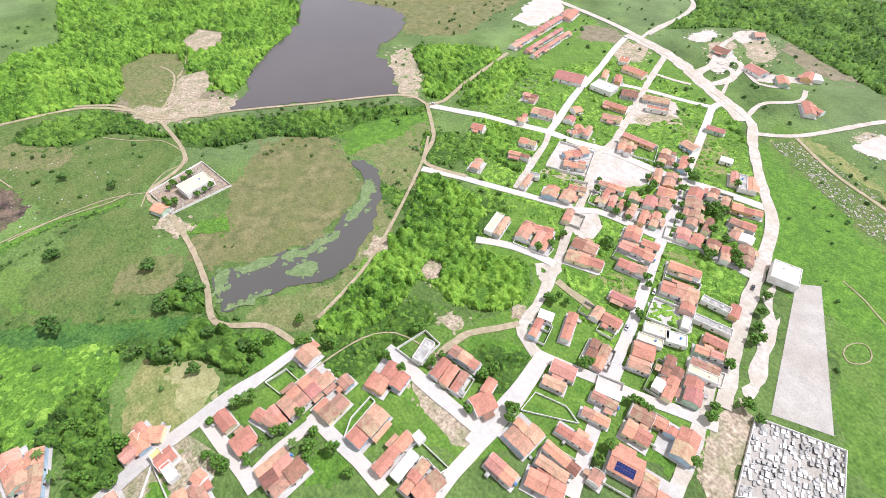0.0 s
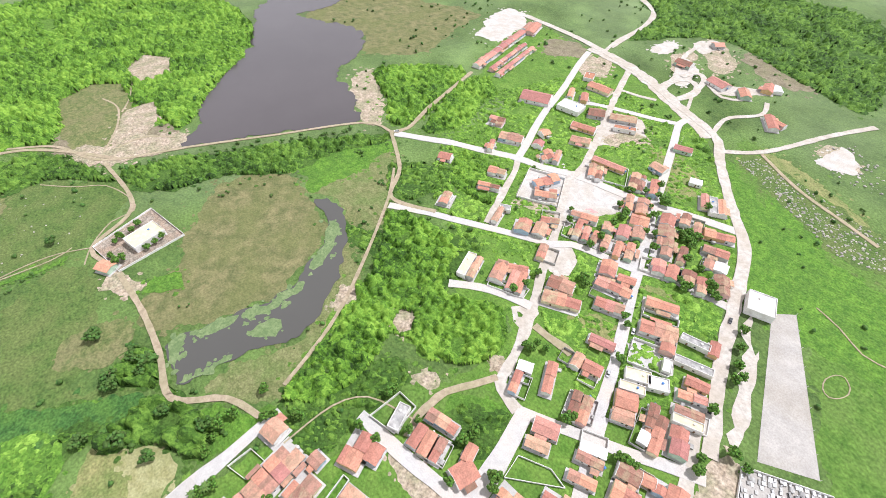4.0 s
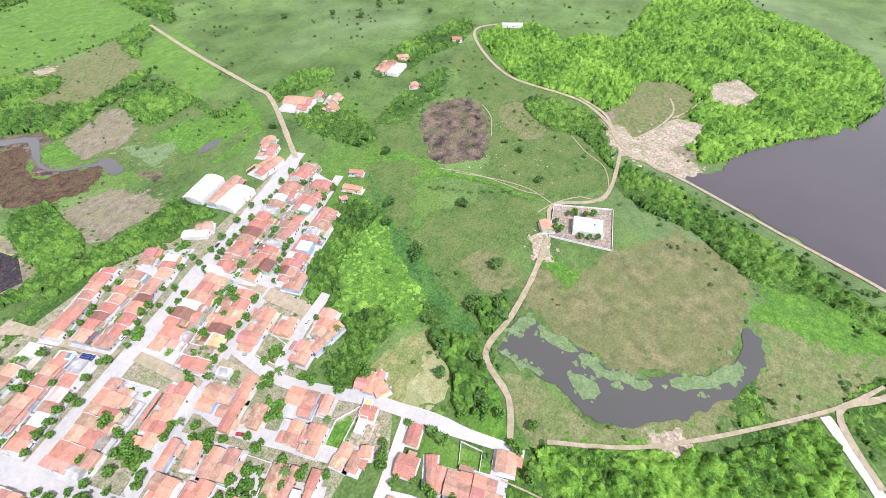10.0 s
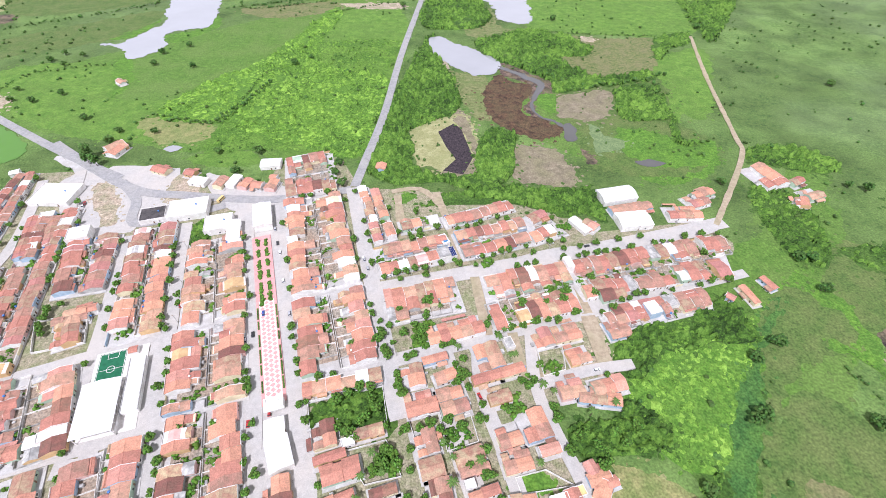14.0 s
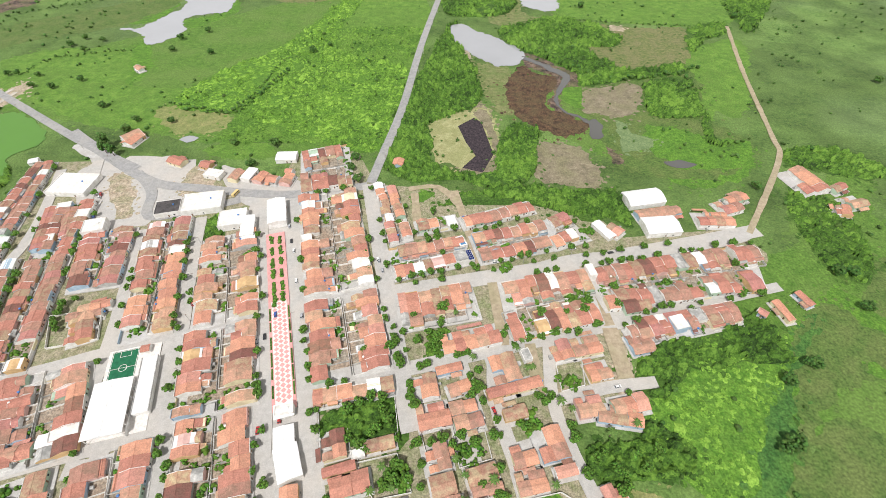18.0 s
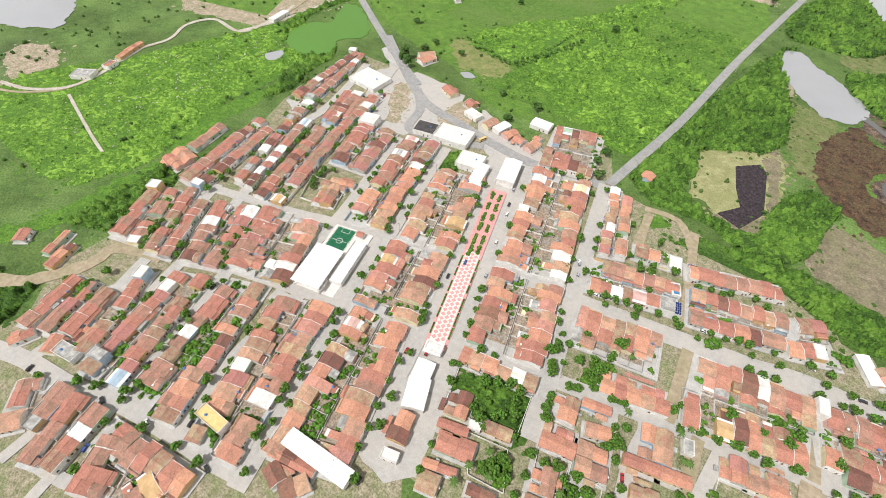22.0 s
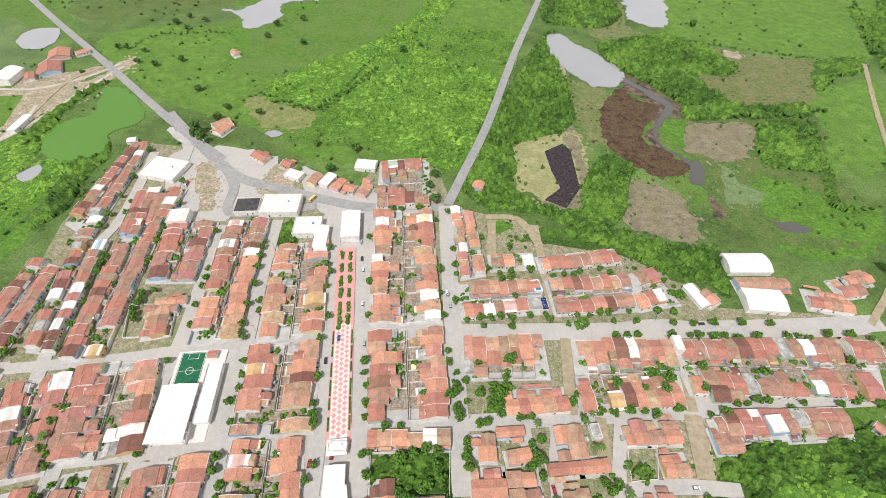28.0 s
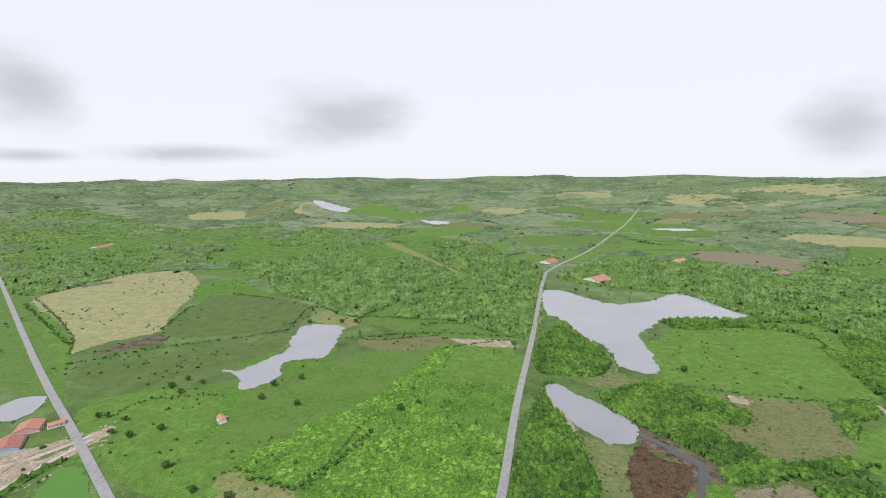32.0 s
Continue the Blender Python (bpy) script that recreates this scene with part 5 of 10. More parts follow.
def plaza(a, b, width):
    """The long pink and white square between the two streets."""
    a, b = Vector(a), Vector(b)
    u = b - a
    n = u.length
    m = pose(a.x, a.y, 0, 0, 0, math.degrees(math.atan2(u.y, u.x)))
    ob = thing("plaza_paving", Geo().box(0, -width / 2, 0, n, width / 2, 0.78), M["pinktile"], m, "long raised square paved in pink with white diamonds", "square", kind="structure")
    part("centre_paving", Geo().box(n * 0.46, -width * 0.36, 0.775, n - 3, width * 0.36, 0.784), M["whitetile"], ob, "white centre paving with pink diamonds")
    s = width * 0.24
    for i in range(int(n * 0.52 / s)):
        for j in (-1, 0, 1):
            x, y = n - 5 - (i + 0.5 * (j % 2)) * s * 1.02, j * s * 0.9
            q = s * 0.5
            part("diamond_tile", Geo().slab([(x - q, y, 0.789), (x, y - q, 0.789), (x + q, y, 0.789), (x, y + q, 0.789)], 0.02), M["pinktile"], ob)
    for i in range(12):
        x = n * (0.03 + 0.078 * i)
        for y in ((-width * 0.2, width * 0.22) if i < 6 else (-width * 0.44, width * 0.44)):
            ln, half = rng.uniform(6, 10), (1.1 if i < 6 else 0.5)
            thing("flower_bed", Geo().box(x, y - half, 0.78, x + ln, y + half, 1.0), M["under"], m, "low planted bed with kerb in the square", "flower bed", "flower beds")
            if i < 6:
                c = [(m @ Vector((x + ln * t, y + rng.uniform(-0.4, 0.4), 0))).xy for t in (0.1, 0.3, 0.5, 0.7, 0.9)]
                plant("bed_shrubs", "clipped shrubs in a planted bed", np.array([tuple(v) for v in c]), 1.6, M["leaf2"], 5)
    kiosk = thing("kiosk", Geo().box(n - 2, -4.5, 0.78, n + 5, 4.5, 3.2), M["whitewash"], m, "white flat-roofed kiosk at the end of the square", "kiosk")
    part("roof", Geo().box(n - 2.5, -5.2, 3.2, n + 5.5, 5.2, 3.55), M["metalwhite"], kiosk)


def sports_ground(a, b, c, d):
    """Green pitch with markings, then the big white hall, inside a white yard."""
    m, w, ln = quad_frame(a, b, d)
    m = Matrix.Translation((0, 0, 0.35)) @ m
    s = -1 if (Vector(d) - Vector(a)).cross(Vector(b) - Vector(a)) > 0 else 1
    RECT.append(((m @ Matrix.Translation((w / 2 + 4, s * ln / 2, 0))).inverted(), w / 2 + 9, ln / 2 + 3))
    cut = 22.0
    yard = thing("sports_yard", Geo().box(-2, min(0, s * (ln + 2)) - 1, 0, w + 12, max(0, s * (ln + 2)) + 1, 0.5), M["whitetile"], m, "white paved yard round the sports hall", "yard", kind="structure")
    turf = thing("pitch", Geo().box(0, min(0, s * cut), 0.5, w, max(0, s * cut), 0.56), M["turf"], m, "small green artificial turf football pitch with white lines", "football pitch")
    L = 0.12
    def bar(x0, y0, x1, y1):
        part("line", Geo().box(min(x0, x1), min(s * y0, s * y1), 0.56, max(x0, x1), max(s * y0, s * y1), 0.58), M["whitewash"], turf)
    bar(0.3, 0.3, w - 0.3, 0.3 + 2 * L); bar(0.3, 0.3, 0.3 + 2 * L, cut); bar(w - 0.3 - 2 * L, 0.3, w - 0.3, cut)
    bar(0.3, cut * 0.52, w - 0.3, cut * 0.52 + 2 * L)
    bar(w * 0.3, 0.3, w * 0.3 + 2 * L, 4); bar(w * 0.7, 0.3, w * 0.7 + 2 * L, 4); bar(w * 0.3, 4, w * 0.7 + 2 * L, 4 + 2 * L)
    ringg = Geo()
    for i in range(20):
        p, q = 2 * math.pi * i / 20, 2 * math.pi * (i + 1) / 20
        ringg.slab([(w / 2 + r * math.cos(t), s * cut * 0.53 + r * math.sin(t), 0.585) for r, t in ((2.0, p), (2.3, p), (2.3, q), (2.0, q))], 0.02)
    part("centre_circle", ringg, M["whitewash"], turf)
    y0, y1 = sorted((s * (cut + 0.5), s * (ln + 4)))
    hall = thing("sports_hall", Geo().box(-1.5, y0, 6.2, w + 3.2, y1, 6.4), M["metalwhite"], m, "large open sports hall with a broad white roof", "sports hall")
    part("roof", gable_roof(-1.5, w + 3.2, y0, y1, 6.4, 7.6, along="y", t=0.1), M["metalwhite"], hall, "broad white metal roof")
    for i in range(7):
        for x in (-1.0, w + 2.4):
            part("post", Geo().box(x, y0 + 0.4 + (y1 - y0 - 1.2) * i / 6, 0, x + 0.35, y0 + 0.75 + (y1 - y0 - 1.2) * i / 6, 6.2), M["whitewash"], hall)
    part("side_wall", Geo().box(w + 2.9, y0, 0, w + 3.1, y1, 2.6), M["whitewash"], hall)
    ya, yb = sorted((s * 10, s * (ln - 6)))
    annex = thing("annex", Geo().box(w + 4.5, ya, 0.5, w + 13, yb, 3.6), M["whitewash"], m, "low white annex with a flat roof beside the hall", "building")
    part("roof_slab", Geo().box(w + 4.7, ya + 0.2, 3.6, w + 12.8, yb - 0.2, 3.75), M["metalwhite"], annex)
    for q in ((w + 4.3, ya, w + 4.7, yb), (w + 12.8, ya, w + 13.2, yb)):
        part("parapet", Geo().box(q[0], q[1], 3.6, q[2], q[3], 4.2), M["concrete"], annex)
    hut = thing("hut", Geo().box(w + 2, min(s * 1, s * 5), 0.5, w + 7, max(s * 1, s * 5), 3.0), M["whitewash"], m, "small white changing hut with a tile roof", "hut")
    part("roof", gable_roof(w + 2, w + 7, min(s * 1, s * 5), max(s * 1, s * 5), 3.0, 3.8), TILE[0], hut)


def wall_round(pts, height, name="boundary_wall", label="white plastered boundary wall"):
    for p, q in zip(pts, pts[1:] + pts[:1]):
        p, q = Vector(p), Vector(q)
        u = q - p
        thing(name, Geo().box(0, -0.12, 0, u.length, 0.12, height), M["whitewash"], pose(p.x, p.y, 0, 0, 0, math.degrees(math.atan2(u.y, u.x))), label, "wall")


def cemetery(a, b, c, d):
    pts = [Vector(p) for p in (a, b, c, d)]
    TAKEN.append(np.array([tuple(p) for p in pts]))
    area("greyyard", [tuple(p) for p in pts], True)
    wall_round(pts, 1.8)
    dirx = math.degrees(math.atan2((pts[1] - pts[0]).y, (pts[1] - pts[0]).x))
    for i in range(17):
        for j in range(14):
            s, t = (i + 0.5 + rng.uniform(-0.25, 0.25)) / 17, (j + 0.5 + rng.uniform(-0.25, 0.25)) / 14
            if rng.random() < 0.22:
                continue
            p = pts[0].lerp(pts[1], s).lerp(pts[3].lerp(pts[2], s), t)
            w, l, h = rng.uniform(0.7, 1.5), rng.uniform(1.2, 2.6), rng.uniform(0.25, 1.2)
            dark = rng.random() < 0.24
            ob = thing("tomb", Geo().box(-w / 2, -l / 2, 0, w / 2, l / 2, h), M["darkstone"] if dark else M["grave"], pose(p.x, p.y, 0.05, 0, 0, dirx + rng.uniform(-8, 8)),
                       "dark granite box tomb" if dark else "whitewashed plaster box tomb", "tomb", "tombs")
            part("slab", Geo().box(-w / 2 - 0.1, -l / 2 - 0.1, h, w / 2 + 0.1, l / 2 + 0.1, h + 0.12), M["concrete"] if rng.random() < 0.4 else M["grave"], ob)
            if rng.random() < 0.35:
                part("headstone", Geo().box(-w / 3, l / 2 - 0.2, h + 0.12, w / 3, l / 2, h + 0.9), M["grave"], ob)


def pitch_yard(a, b, c, d):
    """A long bare pale yard with walls and pale posts beside it."""
    pts = [Vector(p) for p in (a, b, c, d)]
    TAKEN.append(np.array([tuple(p) for p in pts]))
    area("greyyard", [tuple(p) for p in pts], True)
    for k in range(9):
        p = pts[1].lerp(pts[2], k / 8)
        thing("fence_post", Geo().tube(0, 0, 0, 1.8, 0.1, 0.08, 6), M["whitewash"], pose(p.x, p.y, 0), "pale concrete fence post at the edge of a bare yard", "post", "fence posts")


def walled_yard(a, b, c, d):
    pts = [Vector(p) for p in (a, b, c, d)]
    area("yard", [tuple(p) for p in pts], True)
    wall_round(pts, 1.6)


def pool(a, b, c, d):
    m, w, ln = quad_frame(a, b, d)
    s = -1 if (Vector(d) - Vector(a)).cross(Vector(b) - Vector(a)) > 0 else 1
    ob = thing("swimming_pool", Geo().box(-1, min(-1, s * (ln + 1)), 0.3, w + 1, max(1, s * (ln + 1)), 4.2), M["whitetile"], m, "small blue swimming pool with white edge on a terrace", "swimming pool")
    part("water", Geo().box(0, min(0, s * ln), 4.2, w, max(0, s * ln), 4.23), M["poolwater"], ob, "clear blue pool water")


def solar_array(a, b, c, d):
    m, w, ln = quad_frame(a, b, d)
    s = -1 if (Vector(d) - Vector(a)).cross(Vector(b) - Vector(a)) > 0 else 1
    ob = thing("solar_roof", Geo().box(0, min(0, s * ln), 0.3, w, max(0, s * ln), 5.0), M["whitewash"], m, "flat white rooftop carrying blue solar panels", "rooftop")
    panels(ob, 0.2, min(0, s * ln) + 0.2, w - 0.4, ln - 0.4, 4.75, 0.0)


CARPAINT = {}
for _n, _c in {"white": (0.75, 0.75, 0.74), "red": (0.45, 0.04, 0.04), "black": (0.03, 0.03, 0.035), "silver": (0.45, 0.46, 0.48), "blue": (0.05, 0.1, 0.35)}.items():
    CARPAINT[_n] = mat(_n + "_car_paint", tuple(c * 0.9 for c in _c), _c, 2.0, 0.3, bump=0.0, spec=0.5)


def car(x, y, ang, colour, z=0.62):
    g = Geo().add([(-2.1, -0.85, 0.3), (2.1, -0.85, 0.3), (2.1, 0.85, 0.3), (-2.1, 0.85, 0.3), (-2.1, -0.85, 0.85), (2.05, -0.85, 0.75), (2.05, 0.85, 0.75), (-2.1, 0.85, 0.85)],
                  [(0, 3, 2, 1), (4, 5, 6, 7), (0, 1, 5, 4), (1, 2, 6, 5), (2, 3, 7, 6), (3, 0, 4, 7)])
    g.add([(-1.5, -0.62, 1.42), (0.5, -0.62, 1.42), (0.5, 0.62, 1.42), (-1.5, 0.62, 1.42), (-1.9, -0.8, 0.84), (1.2, -0.8, 0.8), (1.2, 0.8, 0.8), (-1.9, 0.8, 0.84)],
          [(0, 1, 2, 3)])
    ob = thing("car", g, CARPAINT[colour], pose(x, y, z, 0, 0, ang), colour + " hatchback car parked in the street", "car", "parked cars")
    wg = Geo().add([(-1.5, -0.62, 1.41), (0.5, -0.62, 1.41), (0.5, 0.62, 1.41), (-1.5, 0.62, 1.41), (-1.9, -0.8, 0.84), (1.2, -0.8, 0.8), (1.2, 0.8, 0.8), (-1.9, 0.8, 0.84)],
                   [(0, 4, 5, 1), (1, 5, 6, 2), (2, 6, 7, 3), (3, 7, 4, 0)])
    part("window_band", wg, M["glass"], ob)
    for wx in (-1.3, 1.3):
        for wy in (-0.86, 0.66):
            wh = Geo()
            ring = lambda yy: [(wx + 0.3 * math.cos(2 * math.pi * i / 10), yy, 0.3 + 0.3 * math.sin(2 * math.pi * i / 10)) for i in range(10)]
            wh.add(ring(wy) + ring(wy + 0.2), [(i, (i + 1) % 10, 10 + (i + 1) % 10, 10 + i) for i in range(10)] + [tuple(range(9, -1, -1)), tuple(range(10, 20))])
            part("wheel", wh, M["tyre"], ob)


def bus(x, y, ang):
    """A small yellow school bus."""
    g = Geo().add([(-3.6, -1.1, 0.45), (3.6, -1.1, 0.45), (3.6, 1.1, 0.45), (-3.6, 1.1, 0.45), (-3.6, -1.1, 2.6), (3.3, -1.1, 2.6), (3.3, 1.1, 2.6), (-3.6, 1.1, 2.6),
                   (-3.45, -0.95, 2.85), (3.1, -0.95, 2.85), (3.1, 0.95, 2.85), (-3.45, 0.95, 2.85)],
                  [(0, 3, 2, 1), (0, 1, 5, 4), (1, 2, 6, 5), (2, 3, 7, 6), (3, 0, 4, 7), (4, 5, 9, 8), (5, 6, 10, 9), (6, 7, 11, 10), (7, 4, 8, 11), (8, 9, 10, 11)])
    ob = thing("bus", g, M["yellow"], pose(x, y, 0.62, 0, 0, ang), "small yellow bus parked at the road junction", "bus", "parked buses")
    for s in (-1.12, 1.07):
        part("window_band", Geo().box(-3.2, s, 1.55, 2.9, s + 0.05, 2.3), M["glass"], ob)
    for wx in (-2.3, 2.2):
        for wy in (-1.12, 0.87):
            wh = Geo()
            ring = lambda yy: [(wx + 0.45 * math.cos(math.pi * i / 6), yy, 0.45 + 0.45 * math.sin(math.pi * i / 6)) for i in range(12)]
            wh.add(ring(wy) + ring(wy + 0.25), [(i, (i + 1) % 12, 12 + (i + 1) % 12, 12 + i) for i in range(12)] + [tuple(range(11, -1, -1)), tuple(range(12, 24))])
            part("wheel", wh, M["tyre"], ob)


POLE = Geo().tube(0, 0, 0, 8.5, 0.16, 0.1, 8).mesh("utility_pole", M["concrete"])
ARM = Geo().box(-0.9, -0.06, 7.9, 0.9, 0.06, 8.05).mesh("crossarm", M["wood"])


def poles(spacing, off, pts):
    """Concrete poles with crossarms along one side of a road."""
    line = smooth_line(pts, False, 4.0)
    run = 0.0
    for p, q in zip(line, line[1:]):
        d = (q - p).normalized()
        run += (q - p).length
        if run > spacing:
            run = 0.0
            c = p + Vector((-d.y, d.x)) * off
            ob = thing("utility_pole", POLE, None, pose(c.x, c.y, rise(c.x, c.y) + 0.4, 0, 0, math.degrees(math.atan2(d.y, d.x)) + 90), "pale concrete utility pole with a crossarm beside the road", "utility pole", "utility poles")
            part("crossarm", ARM, None, ob)


# ================= the place =================
TOWN = [(-286.9, 334.9), (-235.5, 336.5), (-184.6, 316.1), (-74.8, 315.4), (-72.6, 349.6), (-21.8, 359.6), (2.0, 306.5), (29.5, 302.2), (69.0, 297.5), (135.0, 287.0), (172.3, 272.9), (189.1, 245.1), (274.5, 254.9), (286.4, 229.9), (275.0, 199.4), (229.1, 184.9), (199.6, 172.2), (165.4, 162.7), (151.7, 133.5), (159.8, 114.1), (122.2, 110.8), (128.4, 84.2), (133.9, 55.1), (111.7, 43.8), (93.7, 60.9), (114.6, 57.9), (-0.8, 57.0), (22.0, 26.4), (-160.5, -101.0), (-248.0, -75.6), (-242.1, -38.0), (-228.3, -8.7), (-253.2, 18.6), (-251.3, 31.7), (-249.1, 64.8), (-277.8, 107.6), (-266.6, 160.1), (-262.3, 171.2), (-283.5, 232.8), (-287.0, 296.1)]

# water
area("pasture2", [(-1151.1, 1240.2), (-570.1, 1105.1), (-242.7, 835.0), (25.0, 813.6), (59.1, 1199.1), (-189.6, 2006.8), (-683.3, 2134.6), (-872.4, 1374.3)])
area("straw", [(1020.1, 3364.3), (2129.4, 3910.1), (2312.6, 3367.7), (2052.3, 2981.4), (1232.4, 2869.3)])
area("meadow", [(-599.7, 2042.9), (-334.5, 2297.4), (-3.5, 2230.2), (130.8, 1814.7), (63.7, 1511.7), (-118.9, 1392.5), (-398.1, 1670.7)])
area("meadow", [(81.2, 1514.2), (472.8, 2101.1), (780.3, 1779.2), (671.0, 1553.4), (341.4, 1460.4), (177.4, 1436.2)])
area("town", TOWN, True)
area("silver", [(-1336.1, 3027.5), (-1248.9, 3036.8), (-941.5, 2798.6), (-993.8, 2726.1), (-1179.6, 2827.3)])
area("straw", [(-997.6, 888.5), (-1020.2, 1103.7), (-919.4, 1207.8), (-796.6, 1137.0), (-689.1, 1000.6), (-639.7, 888.3), (-594.7, 798.6), (-565.1, 747.4), (-616.0, 682.4), (-625.8, 640.4), (-692.0, 704.2), (-839.9, 797.7)])
area("pasture2", [(-410.2, 439.2), (-393.8, 535.5), (-247.9, 649.0), (-84.7, 768.9), (26.1, 759.8), (16.1, 454.5), (0.7, 351.7), (-55.7, 366.9), (-160.9, 363.7), (-251.3, 395.3), (-316.8, 402.7)])
area("dry", [(815.1, 1434.0), (993.1, 1556.5), (1042.5, 1482.8), (715.6, 997.6), (652.5, 998.5), (587.9, 1003.0)])
area("meadow", [(391.7, -439.4), (373.1, -474.5), (288.9, -463.7), (207.9, -448.5), (132.7, -410.0), (72.3, -340.3), (42.4, -295.7), (23.2, -228.6), (-8.9, -150.9), (-4.5, -115.8), (114.5, 25.6), (132.4, 13.0), (123.1, -36.5), (100.4, -92.6), (106.6, -142.1), (147.7, -133.5), (189.3, -164.2), (217.1, -211.1), (267.6, -237.1), (269.0, -308.7), (327.0, -326.8)])
area("tan", [(-211.9, 2200.9), (-5.8, 2343.3), (-39.8, 1863.0), (-146.0, 1817.9)])

# far pastures and fallow fields, in strips between the woods
_fr = random.Random(21)
for _i in range(44):
    _a, _r = radians(_fr.uniform(38, 142)), _fr.uniform(1350, 3300)
    _x, _y, _t = CX + _r * math.cos(_a), CY + _r * math.sin(_a), _fr.uniform(0, 3.1)
    _l, _w = _fr.uniform(90, 240), _fr.uniform(60, 150)
    _q = [(_x + _l * u * math.cos(_t) - _w * v * math.sin(_t), _y + _l * u * math.sin(_t) + _w * v * math.cos(_t)) for u, v in ((-1, -1), (0.2, -1.1), (1, -0.8), (1.1, 0.7), (0, 1.05), (-0.9, 0.9))]
    area(_fr.choice(("meadow", "pasture2", "dry", "straw", "meadow", "tan", "stubble")), _q)
    TAKEN.append(np.array(_q))

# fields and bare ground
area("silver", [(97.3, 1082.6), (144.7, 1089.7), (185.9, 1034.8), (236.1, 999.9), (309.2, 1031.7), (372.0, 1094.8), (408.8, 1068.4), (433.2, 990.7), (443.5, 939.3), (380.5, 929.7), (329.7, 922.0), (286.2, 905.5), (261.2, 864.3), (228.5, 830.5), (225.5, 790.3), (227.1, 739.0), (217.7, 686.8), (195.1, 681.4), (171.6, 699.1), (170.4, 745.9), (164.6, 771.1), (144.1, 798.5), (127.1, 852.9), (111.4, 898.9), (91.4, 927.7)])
area("tan", [(-398.1, 1670.7), (-235.4, 1573.1), (-53.0, 1402.2), (-122.0, 1172.0), (-267.7, 1370.5)])
area("pasture2", [(-1487.9, 1190.5), (-1076.0, 942.6), (-670.4, 653.3), (-479.3, 506.9), (-597.3, 537.6), (-704.1, 578.9)])
area("dry", [(-1338.3, 1435.3), (-1070.1, 1451.4), (-1114.4, 1553.9), (-1001.7, 1520.1), (-895.8, 1351.3), (-1067.2, 1252.6)])
area("meadow", [(309.4, 871.6), (534.4, 921.1), (471.7, 702.3), (409.3, 629.6), (221.0, 663.6), (241.0, 768.4)])
area("olive", [(-615.6, 905.0), (-608.4, 976.4), (-480.3, 966.5), (-363.4, 909.2), (-361.0, 784.7), (-515.2, 725.4), (-580.5, 783.6)])
area("pasture2", [(-123.7, 741.4), (23.9, 773.5), (8.1, 528.8), (-4.7, 391.9), (-24.0, 361.5), (-99.7, 378.5)])
area("lake", [(405.1, -55.4), (375.7, -115.1), (355.0, -160.0), (342.7, -190.5), (385.8, -210.9), (438.5, -224.0), (456.7, -266.1), (502.7, -297.5), (537.6, -292.1), (598.9, -265.7), (602.2, -303.0), (618.4, -372.7), (666.9, -359.0), (667.2, -249.5), (584.1, -197.8), (541.8, -170.8), (494.0, -120.3), (461.9, -91.8), (426.8, -76.2)])
area("pasture2", [(139.1, 473.6), (234.5, 528.2), (352.5, 506.8), (301.9, 388.0), (216.1, 337.0), (176.4, 368.4), (135.0, 409.8)])
area("meadow", [(-452.9, 496.3), (-411.6, 557.5), (-294.8, 550.8), (-273.7, 472.0), (-213.3, 458.7), (-180.8, 389.9), (-256.0, 386.2), (-331.6, 419.6)])
area("dryhill", [(593.4, -271.0), (502.7, -297.5), (456.1, -271.9), (413.6, -322.2), (439.4, -389.8), (457.5, -444.7), (573.4, -398.8), (618.0, -376.3)])
area("meadow", [(-57.1, 773.1), (30.9, 736.2), (24.8, 518.2), (-76.2, 584.5)])
area("lush", [(-718.4, 1040.9), (-673.0, 1121.7), (-586.2, 1054.9), (-485.0, 980.2), (-611.5, 981.0), (-621.9, 917.4)])
area("olive", [(-555.5, 581.4), (-483.0, 645.8), (-340.0, 743.7), (-324.1, 693.8), (-353.5, 632.8), (-437.7, 589.8), (-492.6, 553.7)])
area("pasture2", [(97.1, -399.5), (90.7, -426.1), (-18.9, -372.2), (-70.3, -194.7), (-56.6, -178.3), (-44.3, -192.9), (0.6, -280.4), (23.2, -267.0), (41.2, -305.2)])
area("burnt2", [(831.6, 1451.6), (996.5, 1515.3), (957.9, 1411.9), (825.6, 1345.1)])
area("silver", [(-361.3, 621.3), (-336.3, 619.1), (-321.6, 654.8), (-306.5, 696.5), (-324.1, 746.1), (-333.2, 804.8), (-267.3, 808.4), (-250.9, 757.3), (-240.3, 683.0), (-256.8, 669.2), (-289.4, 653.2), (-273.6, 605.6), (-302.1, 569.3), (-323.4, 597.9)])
area("silver", [(668.7, 2324.7), (860.4, 2249.5), (719.5, 2172.5)])
area("silver", [(-789.9, 168.7), (-729.4, 220.0), (-636.3, 221.7), (-574.9, 179.1), (-590.7, 157.7), (-628.2, 140.4), (-698.3, 140.3)])
area("pasture2", [(241.9, 187.0), (305.9, 236.7), (391.3, 266.0), (293.3, 106.3), (242.9, 106.1), (236.0, 139.1)])
area("silver", [(-468.8, 2544.7), (-304.1, 2481.6), (-346.3, 2369.6)])
area("dryhill", [(303.6, -27.3), (337.0, -64.3), (315.4, -105.1), (255.3, -101.2), (242.0, -100.3), (218.9, -64.8), (210.6, -45.6), (215.0, -19.6), (232.4, 20.5), (254.8, 18.9), (271.5, -5.8)])
area("olive", [(545.1, 224.0), (489.7, 84.7), (420.1, 55.5), (397.1, 92.7), (457.7, 144.9), (482.8, 188.8)])
area("meadow", [(350.7, 553.7), (428.3, 581.1), (362.0, 422.7), (325.8, 423.5), (322.5, 484.4)])

